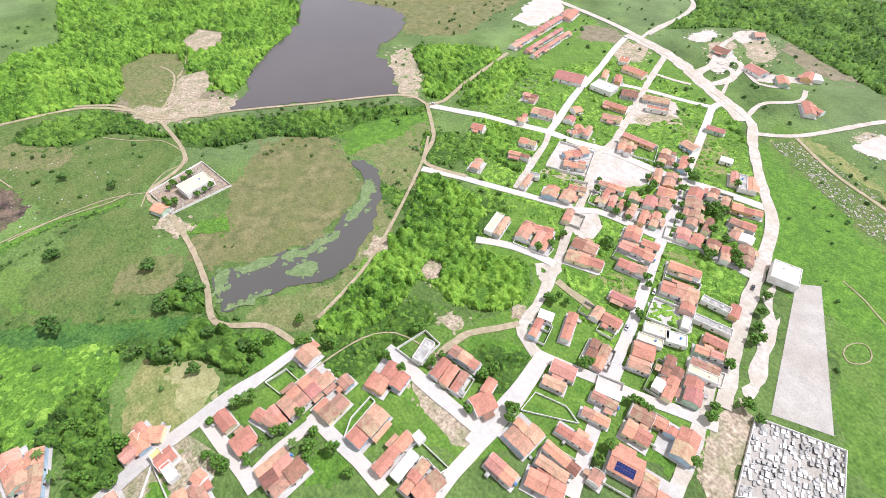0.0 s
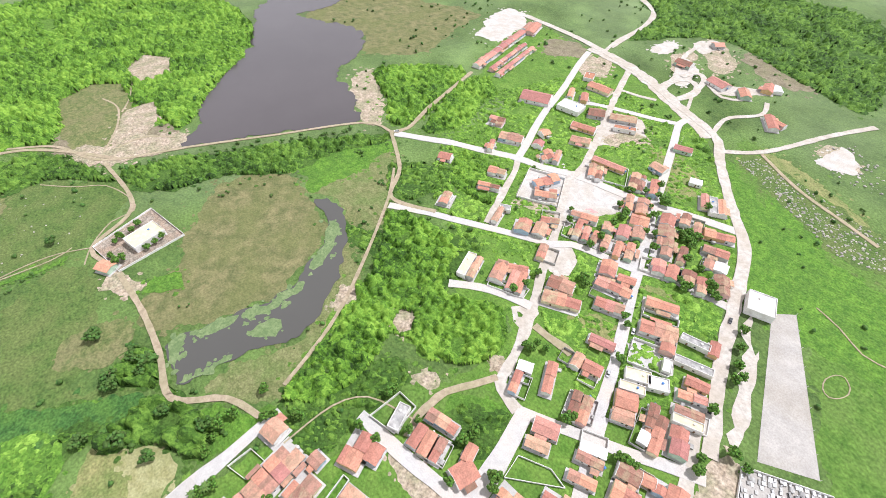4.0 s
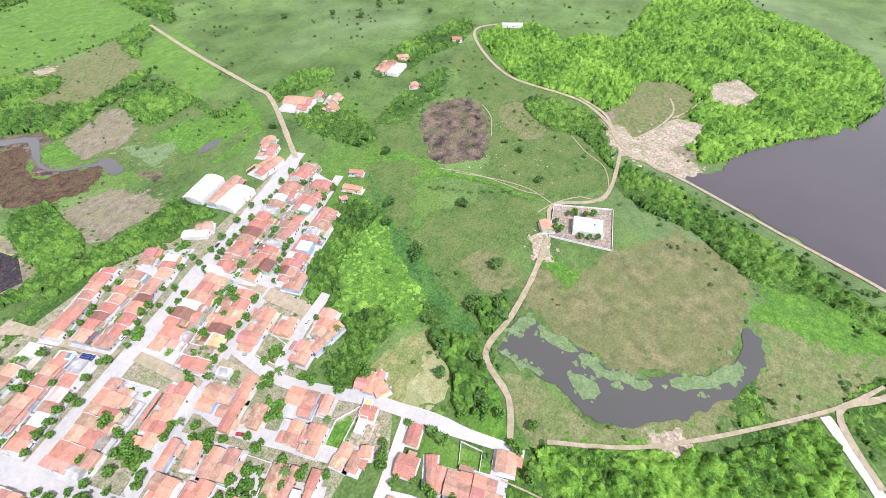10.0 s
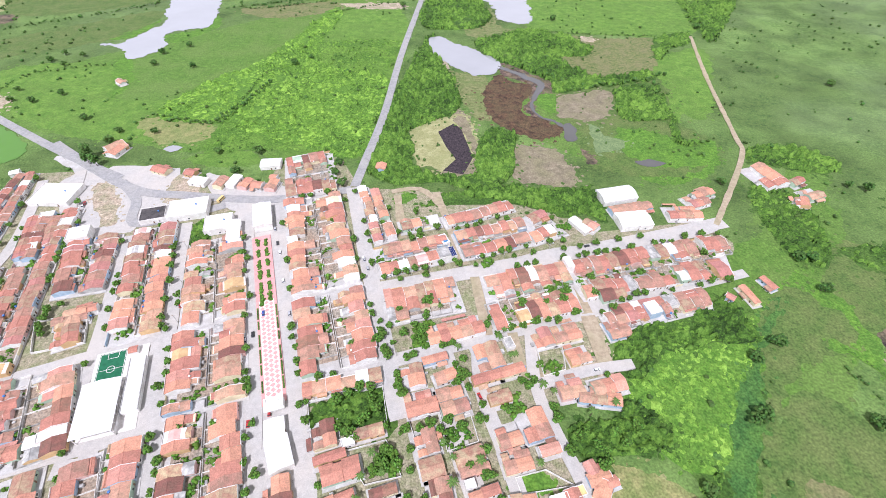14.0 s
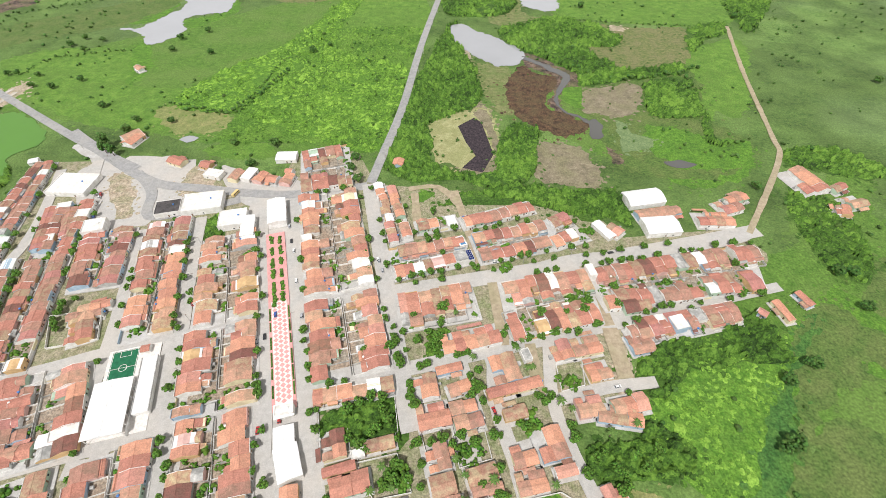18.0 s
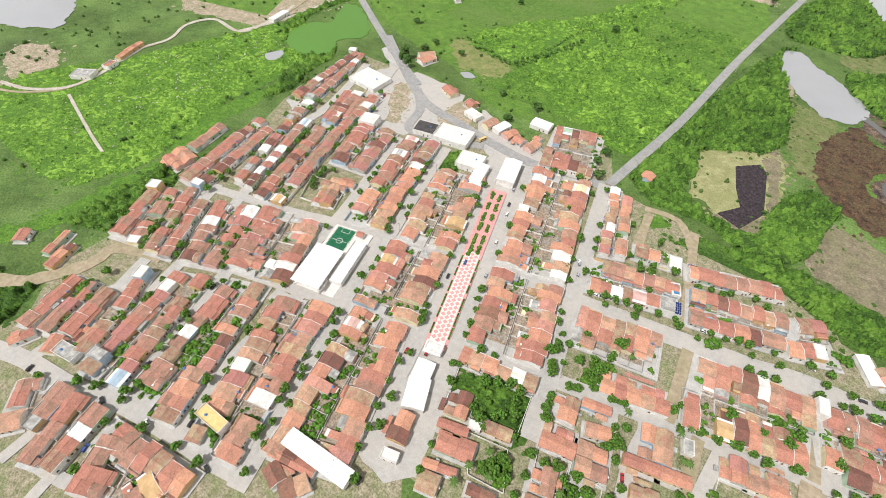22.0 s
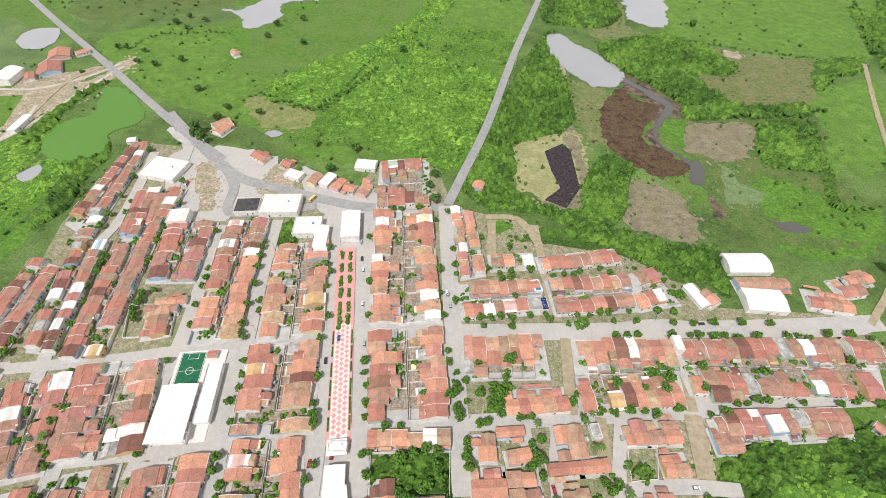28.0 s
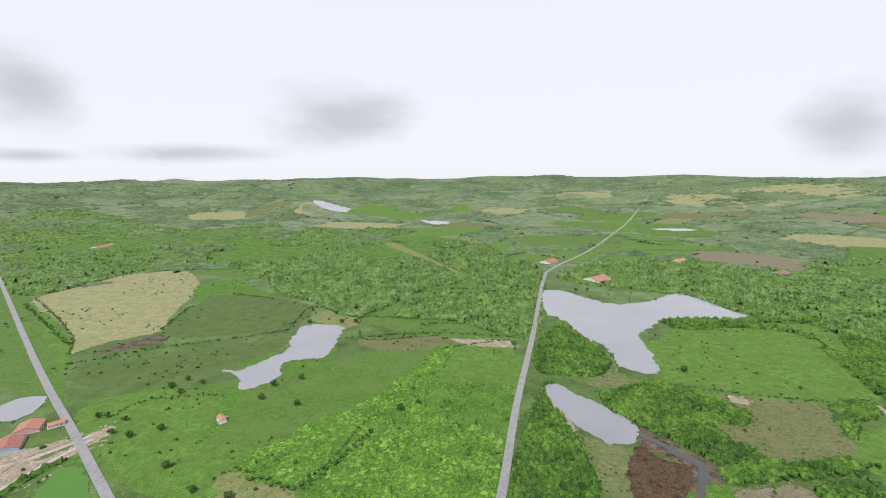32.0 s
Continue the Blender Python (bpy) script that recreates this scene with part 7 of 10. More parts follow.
area("lush", [(249.0, 390.0), (279.9, 388.2), (303.7, 371.5), (337.9, 364.5), (313.7, 330.0), (265.9, 327.1), (242.3, 353.6)])
area("stubble", [(140.1, 359.1), (156.6, 362.8), (180.1, 355.8), (189.4, 328.2), (188.0, 307.4), (174.6, 296.7), (156.2, 304.5), (134.7, 312.3)])
area("lily", [(221.9, 400.5), (232.4, 396.1), (233.0, 378.2), (250.4, 372.8), (245.9, 358.3), (219.9, 349.6), (221.0, 366.7)])
area("pond", [(249.5, 337.2), (261.5, 337.0), (275.8, 332.4), (273.5, 328.5), (258.3, 328.1), (249.4, 331.2)])
area("soil", [(276.1, 630.7), (294.2, 625.0), (287.5, 611.7), (273.5, 615.0)])
area("burnt2", [(203.6, 353.3), (209.4, 355.7), (212.8, 338.6), (208.1, 333.4)])

# roads
road("dirtpale", 4.0, [(284.8, -480.1), (291.5, -510.6), (296.6, -575.0), (319.4, -627.1), (374.0, -668.0)])
road("dirtpale", 15.0, [(299.7, -472.8), (254.7, -468.4), (219.6, -457.7), (191.3, -443.7), (160.9, -428.0), (137.5, -416.5), (123.3, -407.0)])
road("dirtpale", 7.0, [(179.6, -439.7), (172.2, -457.5), (173.0, -474.8), (182.6, -486.3), (194.0, -484.4), (199.1, -466.5), (195.9, -451.1)])
road("dirtpale", 4.0, [(-420.0, 288.4), (-405.0, 335.0), (-398.0, 400.0), (-389.0, 455.0)])
road("dirtpale", 4.0, [(-538.0, 372.0), (-500.0, 385.0), (-447.0, 396.0), (-412.0, 428.0), (-396.0, 462.0)])
road("asphalt", 8.0, [(1847.2, 5513.3), (649.9, 2559.7), (318.0, 1712.0), (146.4, 1350.0), (107.8, 1206.3), (63.0, 819.4), (33.0, 586.0), (17.5, 428.8), (3.9, 341.4), (-1.7, 307.1)])
road("asphalt", 8.0, [(-1398.9, 1121.0), (-673.7, 628.2), (-418.6, 461.6), (-274.6, 367.5), (-202.5, 325.7)])
road("asphalt", 9.0, [(-289.0, 382.6), (-235.1, 342.5), (-180.4, 307.9), (-136.9, 299.9), (-96.3, 294.1), (-58.7, 292.9), (-4.2, 303.4)])
road("asphalt", 8.0, [(-200.0, 320.8), (-176.7, 295.7), (-166.9, 267.5), (-134.8, 273.7), (-102.8, 286.3)])
road("cobble", 11.0, [(-3.2, 305.5), (10.8, 242.2), (22.5, 190.6), (34.1, 137.3), (41.3, 105.7)])
road("cobble", 11.0, [(65.4, 114.7), (73.8, 82.9), (80.9, 60.2)])
road("cobble", 11.0, [(-86.3, 283.1), (-70.0, 226.9), (-54.8, 176.2), (-40.5, 123.6), (-33.5, 92.0)])
road("cobble", 10.0, [(-59.6, 288.2), (-44.3, 231.8), (-30.6, 180.7), (-17.3, 127.9), (-9.9, 96.3)])
road("cobble", 10.0, [(-126.7, 265.9), (-115.9, 218.2), (-102.4, 167.2), (-89.1, 111.6)])
road("cobble", 10.0, [(-105.5, 163.5), (-76.4, 70.6), (-63.3, 25.6), (-57.8, 5.3)])
road("cobble", 9.0, [(-165.0, 252.6), (-151.6, 201.6), (-141.0, 158.0), (-136.3, 124.7), (-129.2, 94.1)])
road("cobble", 9.0, [(-104.7, 160.1), (-95.8, 97.8), (-128.1, 86.9)])
road("cobble", 9.0, [(-119.8, 142.9), (-113.9, 92.1), (-111.1, 40.6), (-99.9, 5.1)])
road("cobble", 9.0, [(-199.1, 171.6), (-177.8, 122.0), (-162.5, 76.7), (-150.2, 41.1), (-138.8, -3.6)])
road("cobble", 8.0, [(-224.0, 159.6), (-201.7, 102.8), (-189.1, 52.8), (-178.8, 11.8), (-173.6, -3.5)])
road("cobble", 8.0, [(-234.8, 126.6), (-222.5, 86.1), (-211.5, 51.8), (-200.5, 13.2), (-198.9, -21.2)])
road("cobble", 7.0, [(14.7, 198.5), (-31.3, 185.4), (-58.9, 175.4), (-102.7, 162.5), (-140.8, 151.5), (-173.6, 139.8), (-233.4, 122.1)])
road("cobble", 7.0, [(30.2, 138.1), (-14.1, 127.8), (-39.2, 118.5), (-84.2, 106.7), (-127.8, 94.4), (-164.6, 83.5), (-190.0, 75.6)])
road("cobble", 9.0, [(-222.0, -28.8), (-198.9, -21.2), (-164.2, -14.0), (-137.4, -4.4), (-106.8, 1.9), (-80.4, 6.0), (-57.6, 11.3)])
road("dirt", 9.0, [(-272.7, -9.2), (-254.5, 2.5), (-236.8, 31.6), (-236.2, 49.7), (-205.1, 62.7)])
road("cobble", 8.0, [(-265.8, 323.9), (-245.4, 255.6), (-243.7, 214.7), (-255.1, 172.6)])
road("cobble", 9.0, [(-241.2, 337.0), (-223.9, 286.5), (-202.7, 233.7)])
road("cobble", 12.0, [(20.8, 194.4), (76.4, 205.6), (153.6, 221.3), (225.0, 236.8), (290.8, 252.5)])
road("cobble", 8.0, [(107.1, 210.6), (148.6, 224.3), (200.8, 229.3), (264.8, 241.5), (283.0, 249.5)])
road("cobble", 9.0, [(33.6, 140.3), (90.4, 153.9), (158.6, 170.3), (216.0, 185.2), (268.5, 199.3)])
road("cobble", 7.0, [(97.2, 167.1), (131.6, 172.2), (170.0, 177.9), (213.0, 184.2), (280.4, 200.3)])
road("dirt", 4.6, [(429.3, 627.5), (392.5, 499.0), (362.9, 376.8), (350.4, 339.1), (283.0, 249.5)])
road("dirt", 6.0, [(34.8, 293.9), (40.4, 242.8)])
road("dirt", 6.0, [(66.9, 297.1), (76.8, 249.8), (83.9, 214.5)])
road("dirt", 5.0, [(29.9, 299.1), (53.7, 301.9), (69.7, 280.1)])
road("dirt", 7.0, [(90.4, 203.4), (94.1, 156.2)])
road("dirt", 7.0, [(154.8, 217.5), (160.0, 170.0)])
road("cobble", 7.0, [(67.6, 148.1), (76.8, 111.7)])
road("dirt", 7.0, [(109.4, 157.4), (115.7, 127.0), (157.5, 132.1)])
road("dirt", 9.0, [(159.7, 168.3), (160.8, 135.3)])
road("cobble", 8.0, [(89.5, 166.9), (86.2, 124.7), (94.7, 86.4), (102.0, 53.7)])
road("cobble", 7.0, [(120.4, 157.9), (117.4, 122.2), (123.4, 94.1), (131.3, 67.4), (137.4, 29.3)])
road("cobble", 7.0, [(117.4, 122.2), (149.5, 130.0), (177.3, 133.2)])
road("dirtpale", 7.8, [(412.2, -485.7), (320.8, -482.0), (233.6, -463.1), (173.0, -435.7), (122.8, -413.0), (101.1, -380.3), (70.8, -337.3), (44.6, -303.3), (27.7, -256.5), (12.7, -209.7), (-7.6, -158.9)])
road("dirtpale", 6.5, [(8.7, -178.5), (-8.7, -134.6), (-17.1, -105.8)])
road("palestone", 6.4, [(294.9, -463.3), (284.1, -432.7), (263.0, -383.6), (252.6, -355.7), (242.3, -327.6), (230.6, -301.5), (219.8, -280.2), (211.4, -260.9)])
road("dirtpale", 5.0, [(211.4, -260.9), (201.2, -246.8), (192.6, -229.0), (182.5, -208.0), (172.8, -188.2)])
road("palestone", 7.1, [(305.1, -203.8), (278.9, -221.0), (262.3, -232.6), (239.3, -244.2), (211.5, -259.6), (189.6, -266.2), (169.2, -276.6), (146.9, -283.1), (129.2, -287.2), (108.4, -292.6), (94.3, -299.7), (76.3, -306.9), (55.2, -314.0)])
road("palestone", 5.7, [(227.5, -373.8), (208.5, -383.2), (188.8, -390.7), (169.8, -397.9), (150.3, -407.7)])
road("dirtpale", 6.0, [(239.8, -458.4), (227.0, -426.0), (211.5, -389.3), (193.1, -350.1), (178.0, -314.1), (168.1, -289.4), (166.9, -270.3)])
road("dirtpale", 4.0, [(221.5, -418.1), (203.5, -422.0), (188.6, -427.8)])
road("palestone", 6.4, [(150.5, -417.7), (152.4, -406.7), (139.3, -375.2), (125.5, -342.0), (113.5, -312.0), (107.1, -294.2), (94.3, -267.7), (84.8, -245.6), (74.3, -220.3), (62.6, -194.3), (52.2, -171.2), (44.9, -153.4), (36.5, -130.2), (31.5, -114.9)])
road("dirtpale", 6.0, [(166.9, -270.3), (148.9, -239.9), (135.7, -218.6), (127.7, -202.8), (117.7, -183.5), (107.7, -166.9), (99.1, -151.0), (91.6, -135.8), (85.7, -120.6), (82.7, -111.1), (75.1, -107.7), (66.0, -106.6)])
road("palestone", 5.7, [(232.5, -146.0), (207.2, -163.2), (192.0, -171.8), (173.8, -182.5), (156.1, -192.8), (138.5, -202.4), (129.8, -206.9), (121.1, -217.2), (102.9, -224.1), (88.2, -228.3), (78.2, -232.5), (63.1, -240.8), (42.9, -245.7), (26.5, -248.5)])
road("palestone", 5.7, [(149.5, -132.7), (134.5, -145.5), (118.4, -154.2), (104.2, -159.0)])
road("dirt", 5.0, [(94.2, -150.5), (83.8, -150.9), (72.7, -152.5), (68.4, -152.1)])
road("dirt", 4.0, [(85.3, -111.6), (90.2, -99.7), (96.7, -85.5), (96.9, -76.1), (96.1, -66.3), (91.4, -56.3)])
road("palestone", 5.7, [(115.2, -45.0), (105.8, -47.1), (92.0, -49.3), (76.5, -52.7), (59.1, -56.9), (48.2, -60.8)])
road("palestone", 5.7, [(65.3, -107.0), (49.2, -115.2), (34.5, -123.1), (20.1, -130.4), (2.6, -141.1), (-11.6, -148.4)])
road("palestone", 5.7, [(64.2, -108.8), (58.6, -88.9), (54.9, -70.5), (51.0, -49.9)])
road("palestone", 4.2, [(143.0, -15.3), (140.8, -2.1), (137.9, 13.5), (134.5, 30.8)])
road("palestone", 5.7, [(102.4, 0.2), (100.3, 13.9), (98.7, 25.3), (95.0, 36.8)])
road("palestone", 6.4, [(106.1, 2.8), (88.4, -1.2), (73.0, -5.5), (56.8, -8.4)])
road("palestone", 6.4, [(135.0, 45.9), (116.1, 41.7), (98.6, 37.9), (89.4, 36.5)])
road("palestone", 4.2, [(134.6, 53.6), (137.4, 42.6), (139.7, 25.6), (139.9, 14.1), (142.5, -5.2)])
road("dirtpale", 5.0, [(201.3, -456.2), (201.0, -480.8), (213.0, -510.1), (221.8, -542.6), (223.0, -575.4)])
road("dirtpale", 6.0, [(178.1, -440.2), (173.2, -468.0), (179.2, -500.8), (192.5, -508.1), (197.4, -488.8)])
road("dirtpale", 3.0, [(173.2, -468.0), (161.0, -436.0)])
road("dirtpale", 4.0, [(178.0, -498.5), (150.9, -480.6), (135.9, -489.9)])
road("dirtpale", 4.0, [(125.1, -413.4), (129.3, -435.4), (128.0, -451.7), (111.9, -478.3), (117.8, -503.1)])
road("palestone", 6.4, [(36.8, -136.9), (22.0, -100.8), (8.1, -71.0)])
road("palestone", 6.4, [(61.1, -106.2), (51.2, -74.1), (45.0, -35.8), (41.7, -24.4)])
road("palestone", 5.7, [(113.3, -45.3), (82.8, -49.8), (49.4, -58.6)])
road("dirt", 3.4, [(146.7, -6.2), (166.7, 2.8), (185.0, 24.5), (215.3, 21.0), (250.8, 20.0), (289.8, 22.7)])
road("dirt", 2.2, [(154.0, -23.2), (177.7, -72.6), (233.7, -144.2), (265.6, -174.7)])
road("dirt", 2.8, [(496.0, 59.1), (473.1, 26.1), (426.9, 0.0), (400.1, -60.4), (370.7, -122.1), (336.9, -192.1), (308.9, -202.8)])
road("dirt", 4.0, [(308.9, -202.8), (304.1, -217.6), (319.3, -255.2), (344.7, -331.9)])
road("dirt", 3.4, [(308.9, -202.8), (262.7, -178.1), (238.3, -152.5), (204.8, -168.0)])
road("dirt", 3.5, [(418.4, -11.8), (486.4, 50.3), (506.4, 138.7), (562.9, 202.0), (608.3, 227.1), (637.8, 205.3)])
road("dirt", 3.0, [(423.0, 0.9), (367.6, -3.8), (344.1, 4.0), (326.5, 31.0), (304.0, 25.9)])
road("dirtpale", 5.0, [(112.0, -392.1), (84.4, -422.5), (57.5, -490.3), (36.8, -534.0)])
road("dirt", 3.0, [(84.2, -417.0), (46.8, -393.5), (12.2, -381.0), (-13.2, -371.9)])
road("dirtpale", 4.0, [(285.0, -491.3), (296.7, -582.5), (311.5, -618.3), (358.3, -651.7)])
road("dirt", 4.0, [(-415.1, 353.4), (-425.5, 415.2), (-408.2, 451.1)])
road("dirt", 3.0, [(-504.3, 80.3), (-472.0, 95.2), (-447.3, 128.0), (-465.3, 172.3)])
road("cobble", 6.0, [(-163.5, -14.8), (-159.3, -28.1), (-157.1, -38.3), (-156.5, -52.3)])
road("cobble", 6.0, [(-140.1, -6.7), (-135.5, -20.6), (-130.9, -36.3), (-129.9, -43.1), (-127.1, -55.2)])
road("cobble", 6.0, [(-142.6, -43.5), (-124.8, -39.3), (-109.8, -34.1), (-97.3, -30.5)])
road("dirtpale", 4.0, [(-506.0, 90.5), (-473.9, 100.5), (-449.8, 123.4), (-449.7, 154.6), (-465.0, 197.6), (-460.2, 232.1), (-474.5, 261.8), (-462.6, 289.2), (-415.1, 290.2), (-416.2, 346.0), (-423.2, 369.3)])
road("dirtpale", 2.5, [(-437.2, 118.2), (-393.3, 107.2), (-359.9, 99.2), (-336.7, 94.5)])
road("dirt", 0.8, [(313.0, 38.2), (329.5, 30.0), (345.3, 14.3), (347.2, -1.1), (362.2, -3.3), (390.4, 7.0), (405.0, 26.3), (424.7, 45.8)])
road("dirt", 0.8, [(438.8, 141.8), (421.8, 124.8), (390.8, 110.7)])
road("dirt", 0.8, [(328.5, 116.1), (335.4, 82.9), (336.1, 54.4), (327.1, 31.7)])
road("dirt", 0.8, [(327.6, 130.9), (333.9, 95.5), (331.5, 54.3), (335.3, 41.0)])
road("dirt", 0.5, [(-37.2, -247.8), (-33.7, -251.8), (-29.8, -249.7), (-27.2, -243.0), (-28.3, -236.3), (-31.9, -233.7), (-35.7, -236.7), (-38.1, -242.9), (-37.2, -247.8)])
road("dirt", 0.8, [(-5.9, -288.2), (-20.1, -283.0), (-34.6, -274.1), (-47.0, -275.3)])
road("dirt", 0.8, [(127.2, -9.5), (128.2, -36.5), (120.4, -53.2), (101.0, -62.3), (90.4, -65.7)])
road("dirt", 1.6, [(535.0, -23.1), (508.6, -30.2), (474.1, -21.3), (438.7, -2.5)])
road("dirt", 1.6, [(580.1, -74.4), (559.4, -58.1), (520.0, -44.1), (496.4, -30.9)])
road("dirt", 2.0, [(437.8, -12.2), (440.8, -34.0), (424.0, -54.4)])

# plaza
plaza((-65.4, 248.8), (-26.9, 117.3), 13.0)

# row-house blocks, west town
block((-56.1, 287.0), (-30.7, 189.6), (12.4, 201.0), (-12.8, 296.6))
block((-29.8, 184.1), (-14.4, 130.8), (28.4, 141.8), (14.1, 195.9))
row((29.8, 135.1), (-13.0, 126.2), 10.0)
block((-114.1, 239.5), (-95.5, 166.6), (-57.2, 179.7), (-79.6, 251.6))
block((-96.1, 161.8), (-83.4, 111.2), (-42.9, 121.6), (-57.1, 172.6))
block((-79.8, 109.5), (-60.8, 23.7), (-20.7, 36.9), (-45.2, 117.8))
block((-160.2, 254.7), (-134.5, 156.5), (-106.9, 166.4), (-131.3, 263.9))
block((-123.4, 86.3), (-93.7, 4.6), (-64.8, 11.7), (-88.9, 101.3))
block((-202.4, 244.2), (-187.3, 194.8), (-156.5, 200.7), (-168.5, 253.1))
block((-188.4, 130.7), (-168.8, 81.2), (-124.5, 96.1), (-143.6, 144.1))
block((-155.8, 77.3), (-138.1, 2.4), (-104.5, 5.2), (-131.1, 87.3))
block((-186.3, 60.7), (-170.4, -7.4), (-143.0, 0.0), (-164.2, 71.3))
block((-209.4, 28.5), (-200.6, -2.4), (-173.4, 0.3), (-196.1, 53.6))
block((-232.6, 22.0), (-225.2, -13.5), (-202.7, -6.0), (-214.1, 27.7))
block((-217.6, 114.2), (-192.7, 66.7), (-167.5, 78.2), (-187.8, 127.7))
block((-247.1, 108.9), (-217.7, 58.5), (-198.8, 64.7), (-222.2, 110.5))
block((-269.8, 98.2), (-248.3, 52.5), (-223.4, 59.9), (-247.7, 104.7))
block((-229.1, 225.8), (-202.1, 133.3), (-179.0, 139.5), (-203.0, 230.8))
block((-257.3, 217.6), (-227.2, 136.1), (-209.3, 137.6), (-235.4, 221.8))
block((-288.8, 329.4), (-279.3, 233.6), (-249.2, 222.0), (-274.1, 332.3))
block((-245.5, 272.0), (-230.9, 228.3), (-209.3, 244.1), (-224.5, 279.5))
row((-76.1, 0.7), (-130.3, -9.0), 17.0)
block((-127.0, -16.6), (-116.5, -39.7), (-80.5, -27.8), (-77.0, -7.7))
block((-160.6, -15.4), (-147.4, -47.1), (-128.7, -39.8), (-136.0, -8.6))
block((-188.7, -29.9), (-177.9, -39.9), (-153.1, -35.6), (-159.8, -13.0))
block((-276.5, 196.2), (-260.9, 113.3), (-235.1, 114.8), (-250.3, 192.6))
block((-240.5, 276.4), (-226.3, 227.3), (-202.6, 226.9), (-211.7, 282.8))
house(-280.3, 126.0, 86.3, 18.7, 20.1)

# row-house blocks, north end
block((1.5, 301.9), (19.7, 236.5), (35.6, 243.4), (18.7, 300.1))
block((27.1, 204.7), (75.2, 218.8), (71.3, 243.8), (19.3, 231.5))
row((40.7, 246.9), (68.9, 254.3), 14.0)
block((85.0, 218.9), (135.6, 232.0), (130.8, 260.0), (78.1, 245.1))
row((74.8, 251.9), (127.7, 269.6), 14.0)
block((137.5, 232.3), (163.8, 242.6), (148.8, 268.4), (134.6, 260.7))
row((74.8, 201.2), (28.3, 191.7), 27.0)
block((152.6, 214.2), (95.5, 202.3), (99.7, 157.2), (155.8, 171.7))
block((276.1, 236.3), (152.5, 213.5), (161.9, 179.8), (267.8, 195.6))
row((240.2, 185.4), (173.6, 172.5), 13.0)
row((202.8, 175.7), (168.3, 166.8), 13.0)
row((239.0, 183.6), (205.8, 175.9), 14.0)
block((-54.5, 291.1), (-15.1, 301.3), (-28.1, 358.3), (-66.3, 345.3))

# single buildings, west town
house(-128.0, 278.9, 10.9, 29.6, 20.2, kind="flat_white", h=5)
house(-241.7, 301.8, -2.7, 32.4, 24.8, kind="flat_white", h=3.6)
house(-196.8, 251.3, 15.6, 14.8, 13.3, kind="flat_white", h=6)
house(-222.8, 365.8, 73.0, 17.5, 10.4)
house(-77.6, 338.9, 3.3, 17.3, 11.4, kind="metal_white", h=4)
house(-293.3, 332.9, 24.5, 7.5, 6.2, kind="metal_white")
house(214.5, 284.7, 10.7, 29.5, 16.7, kind="vault_white", h=4.5)
house(221.3, 268.6, 12.2, 35.5, 10.3)
house(217.9, 253.5, 5.4, 25.5, 16.6, kind="metal_white", h=5)
house(261.2, 262.4, -1.3, 26.4, 15.7)
house(287.7, 285.0, 22.7, 18.6, 8.6)
house(175.6, 250.5, 29.8, 7.0, 18.5, kind="metal_white")
house(183.7, 250.5, 41.8, 8.9, 11.6)
house(-161.7, 166.3, 112.3, 20.5, 14.4, h=4)
house(-164.0, 175.8, 16.8, 19.7, 6.7)
house(74.0, 159.0, 14.2, 35.4, 13.7, h=4)
house(-22.3, 100.0, 15.3, 9.8, 15.2, kind="metal_white", h=4)
house(-26.0, 115.9, 10.7, 9.7, 5.0, kind="flat_white", h=4)
house(-36.2, 37.2, 5.0, 37.9, 8.2, kind="metal_white", h=5)
house(-90.4, 19.0, 92.6, 6.7, 17.2, kind="flat_yellow", h=6)
house(-138.4, 101.8, 16.3, 17.5, 6.2, kind="metal_white")
house(-18.1, 89.8, 112.8, 16.8, 11.3, kind="metal_white", h=4)
house(-267.5, 28.6, 114.2, 19.7, 5.3)
house(-291.4, 17.8, 127.6, 9.8, 7.3)
house(-254.8, 24.6, 108.5, 19.5, 6.1)
house(-455.9, 142.5, 33.9, 19.0, 12.5, kind="flat_grey")
house(-286.4, 154.9, 100.5, 33.9, 9.6)

# houses, south-west edge
house(2.6, 98.6, 14.7, 11.8, 14.3, kind="old")
house(25.8, 98.8, 14.5, 15.2, 6.1, kind="old")
house(15.5, 94.2, 16.8, 6.6, 4.4, kind="flat_white")
house(13.5, 80.5, 15.1, 18.8, 9.9)
house(12.7, 68.0, 19.4, 17.2, 3.7)
house(12.1, 59.9, 14.3, 9.7, 8.5, kind="old")
house(38.5, 61.1, 19.4, 13.3, 11.1)
house(34.5, 70.3, 15.3, 13.3, 2.9, kind="old")
house(7.2, 87.1, 17.2, 16.2, 3.4)
house(47.7, 129.2, 10.6, 13.6, 14.0)
house(61.0, 139.8, 14.1, 15.2, 4.7)
house(66.8, 128.4, 19.1, 12.8, 7.3, kind="old")
house(52.7, 113.6, 13.3, 17.4, 13.5)
house(68.3, 118.0, 13.3, 14.4, 7.1)
house(71.0, 110.1, 15.7, 15.2, 8.0)
house(55.0, 92.6, 13.8, 11.3, 13.2)
house(57.8, 80.0, 14.0, 11.5, 9.1, kind="old")
house(62.1, 65.5, 11.2, 10.8, 19.5, kind="old")
house(76.8, 84.6, 15.2, 14.9, 8.1, kind="old")
house(78.9, 77.9, 12.2, 15.1, 3.6)
house(82.2, 67.7, 14.9, 15.5, 3.9)
house(75.9, 71.8, 14.6, 5.2, 3.3, kind="flat_white")
house(92.4, 140.3, 14.1, 15.6, 17.5)
house(104.9, 131.1, 14.5, 14.4, 6.8)
house(90.0, 126.8, 15.0, 17.4, 5.4)
house(95.8, 114.6, 14.3, 13.0, 7.6, kind="old")
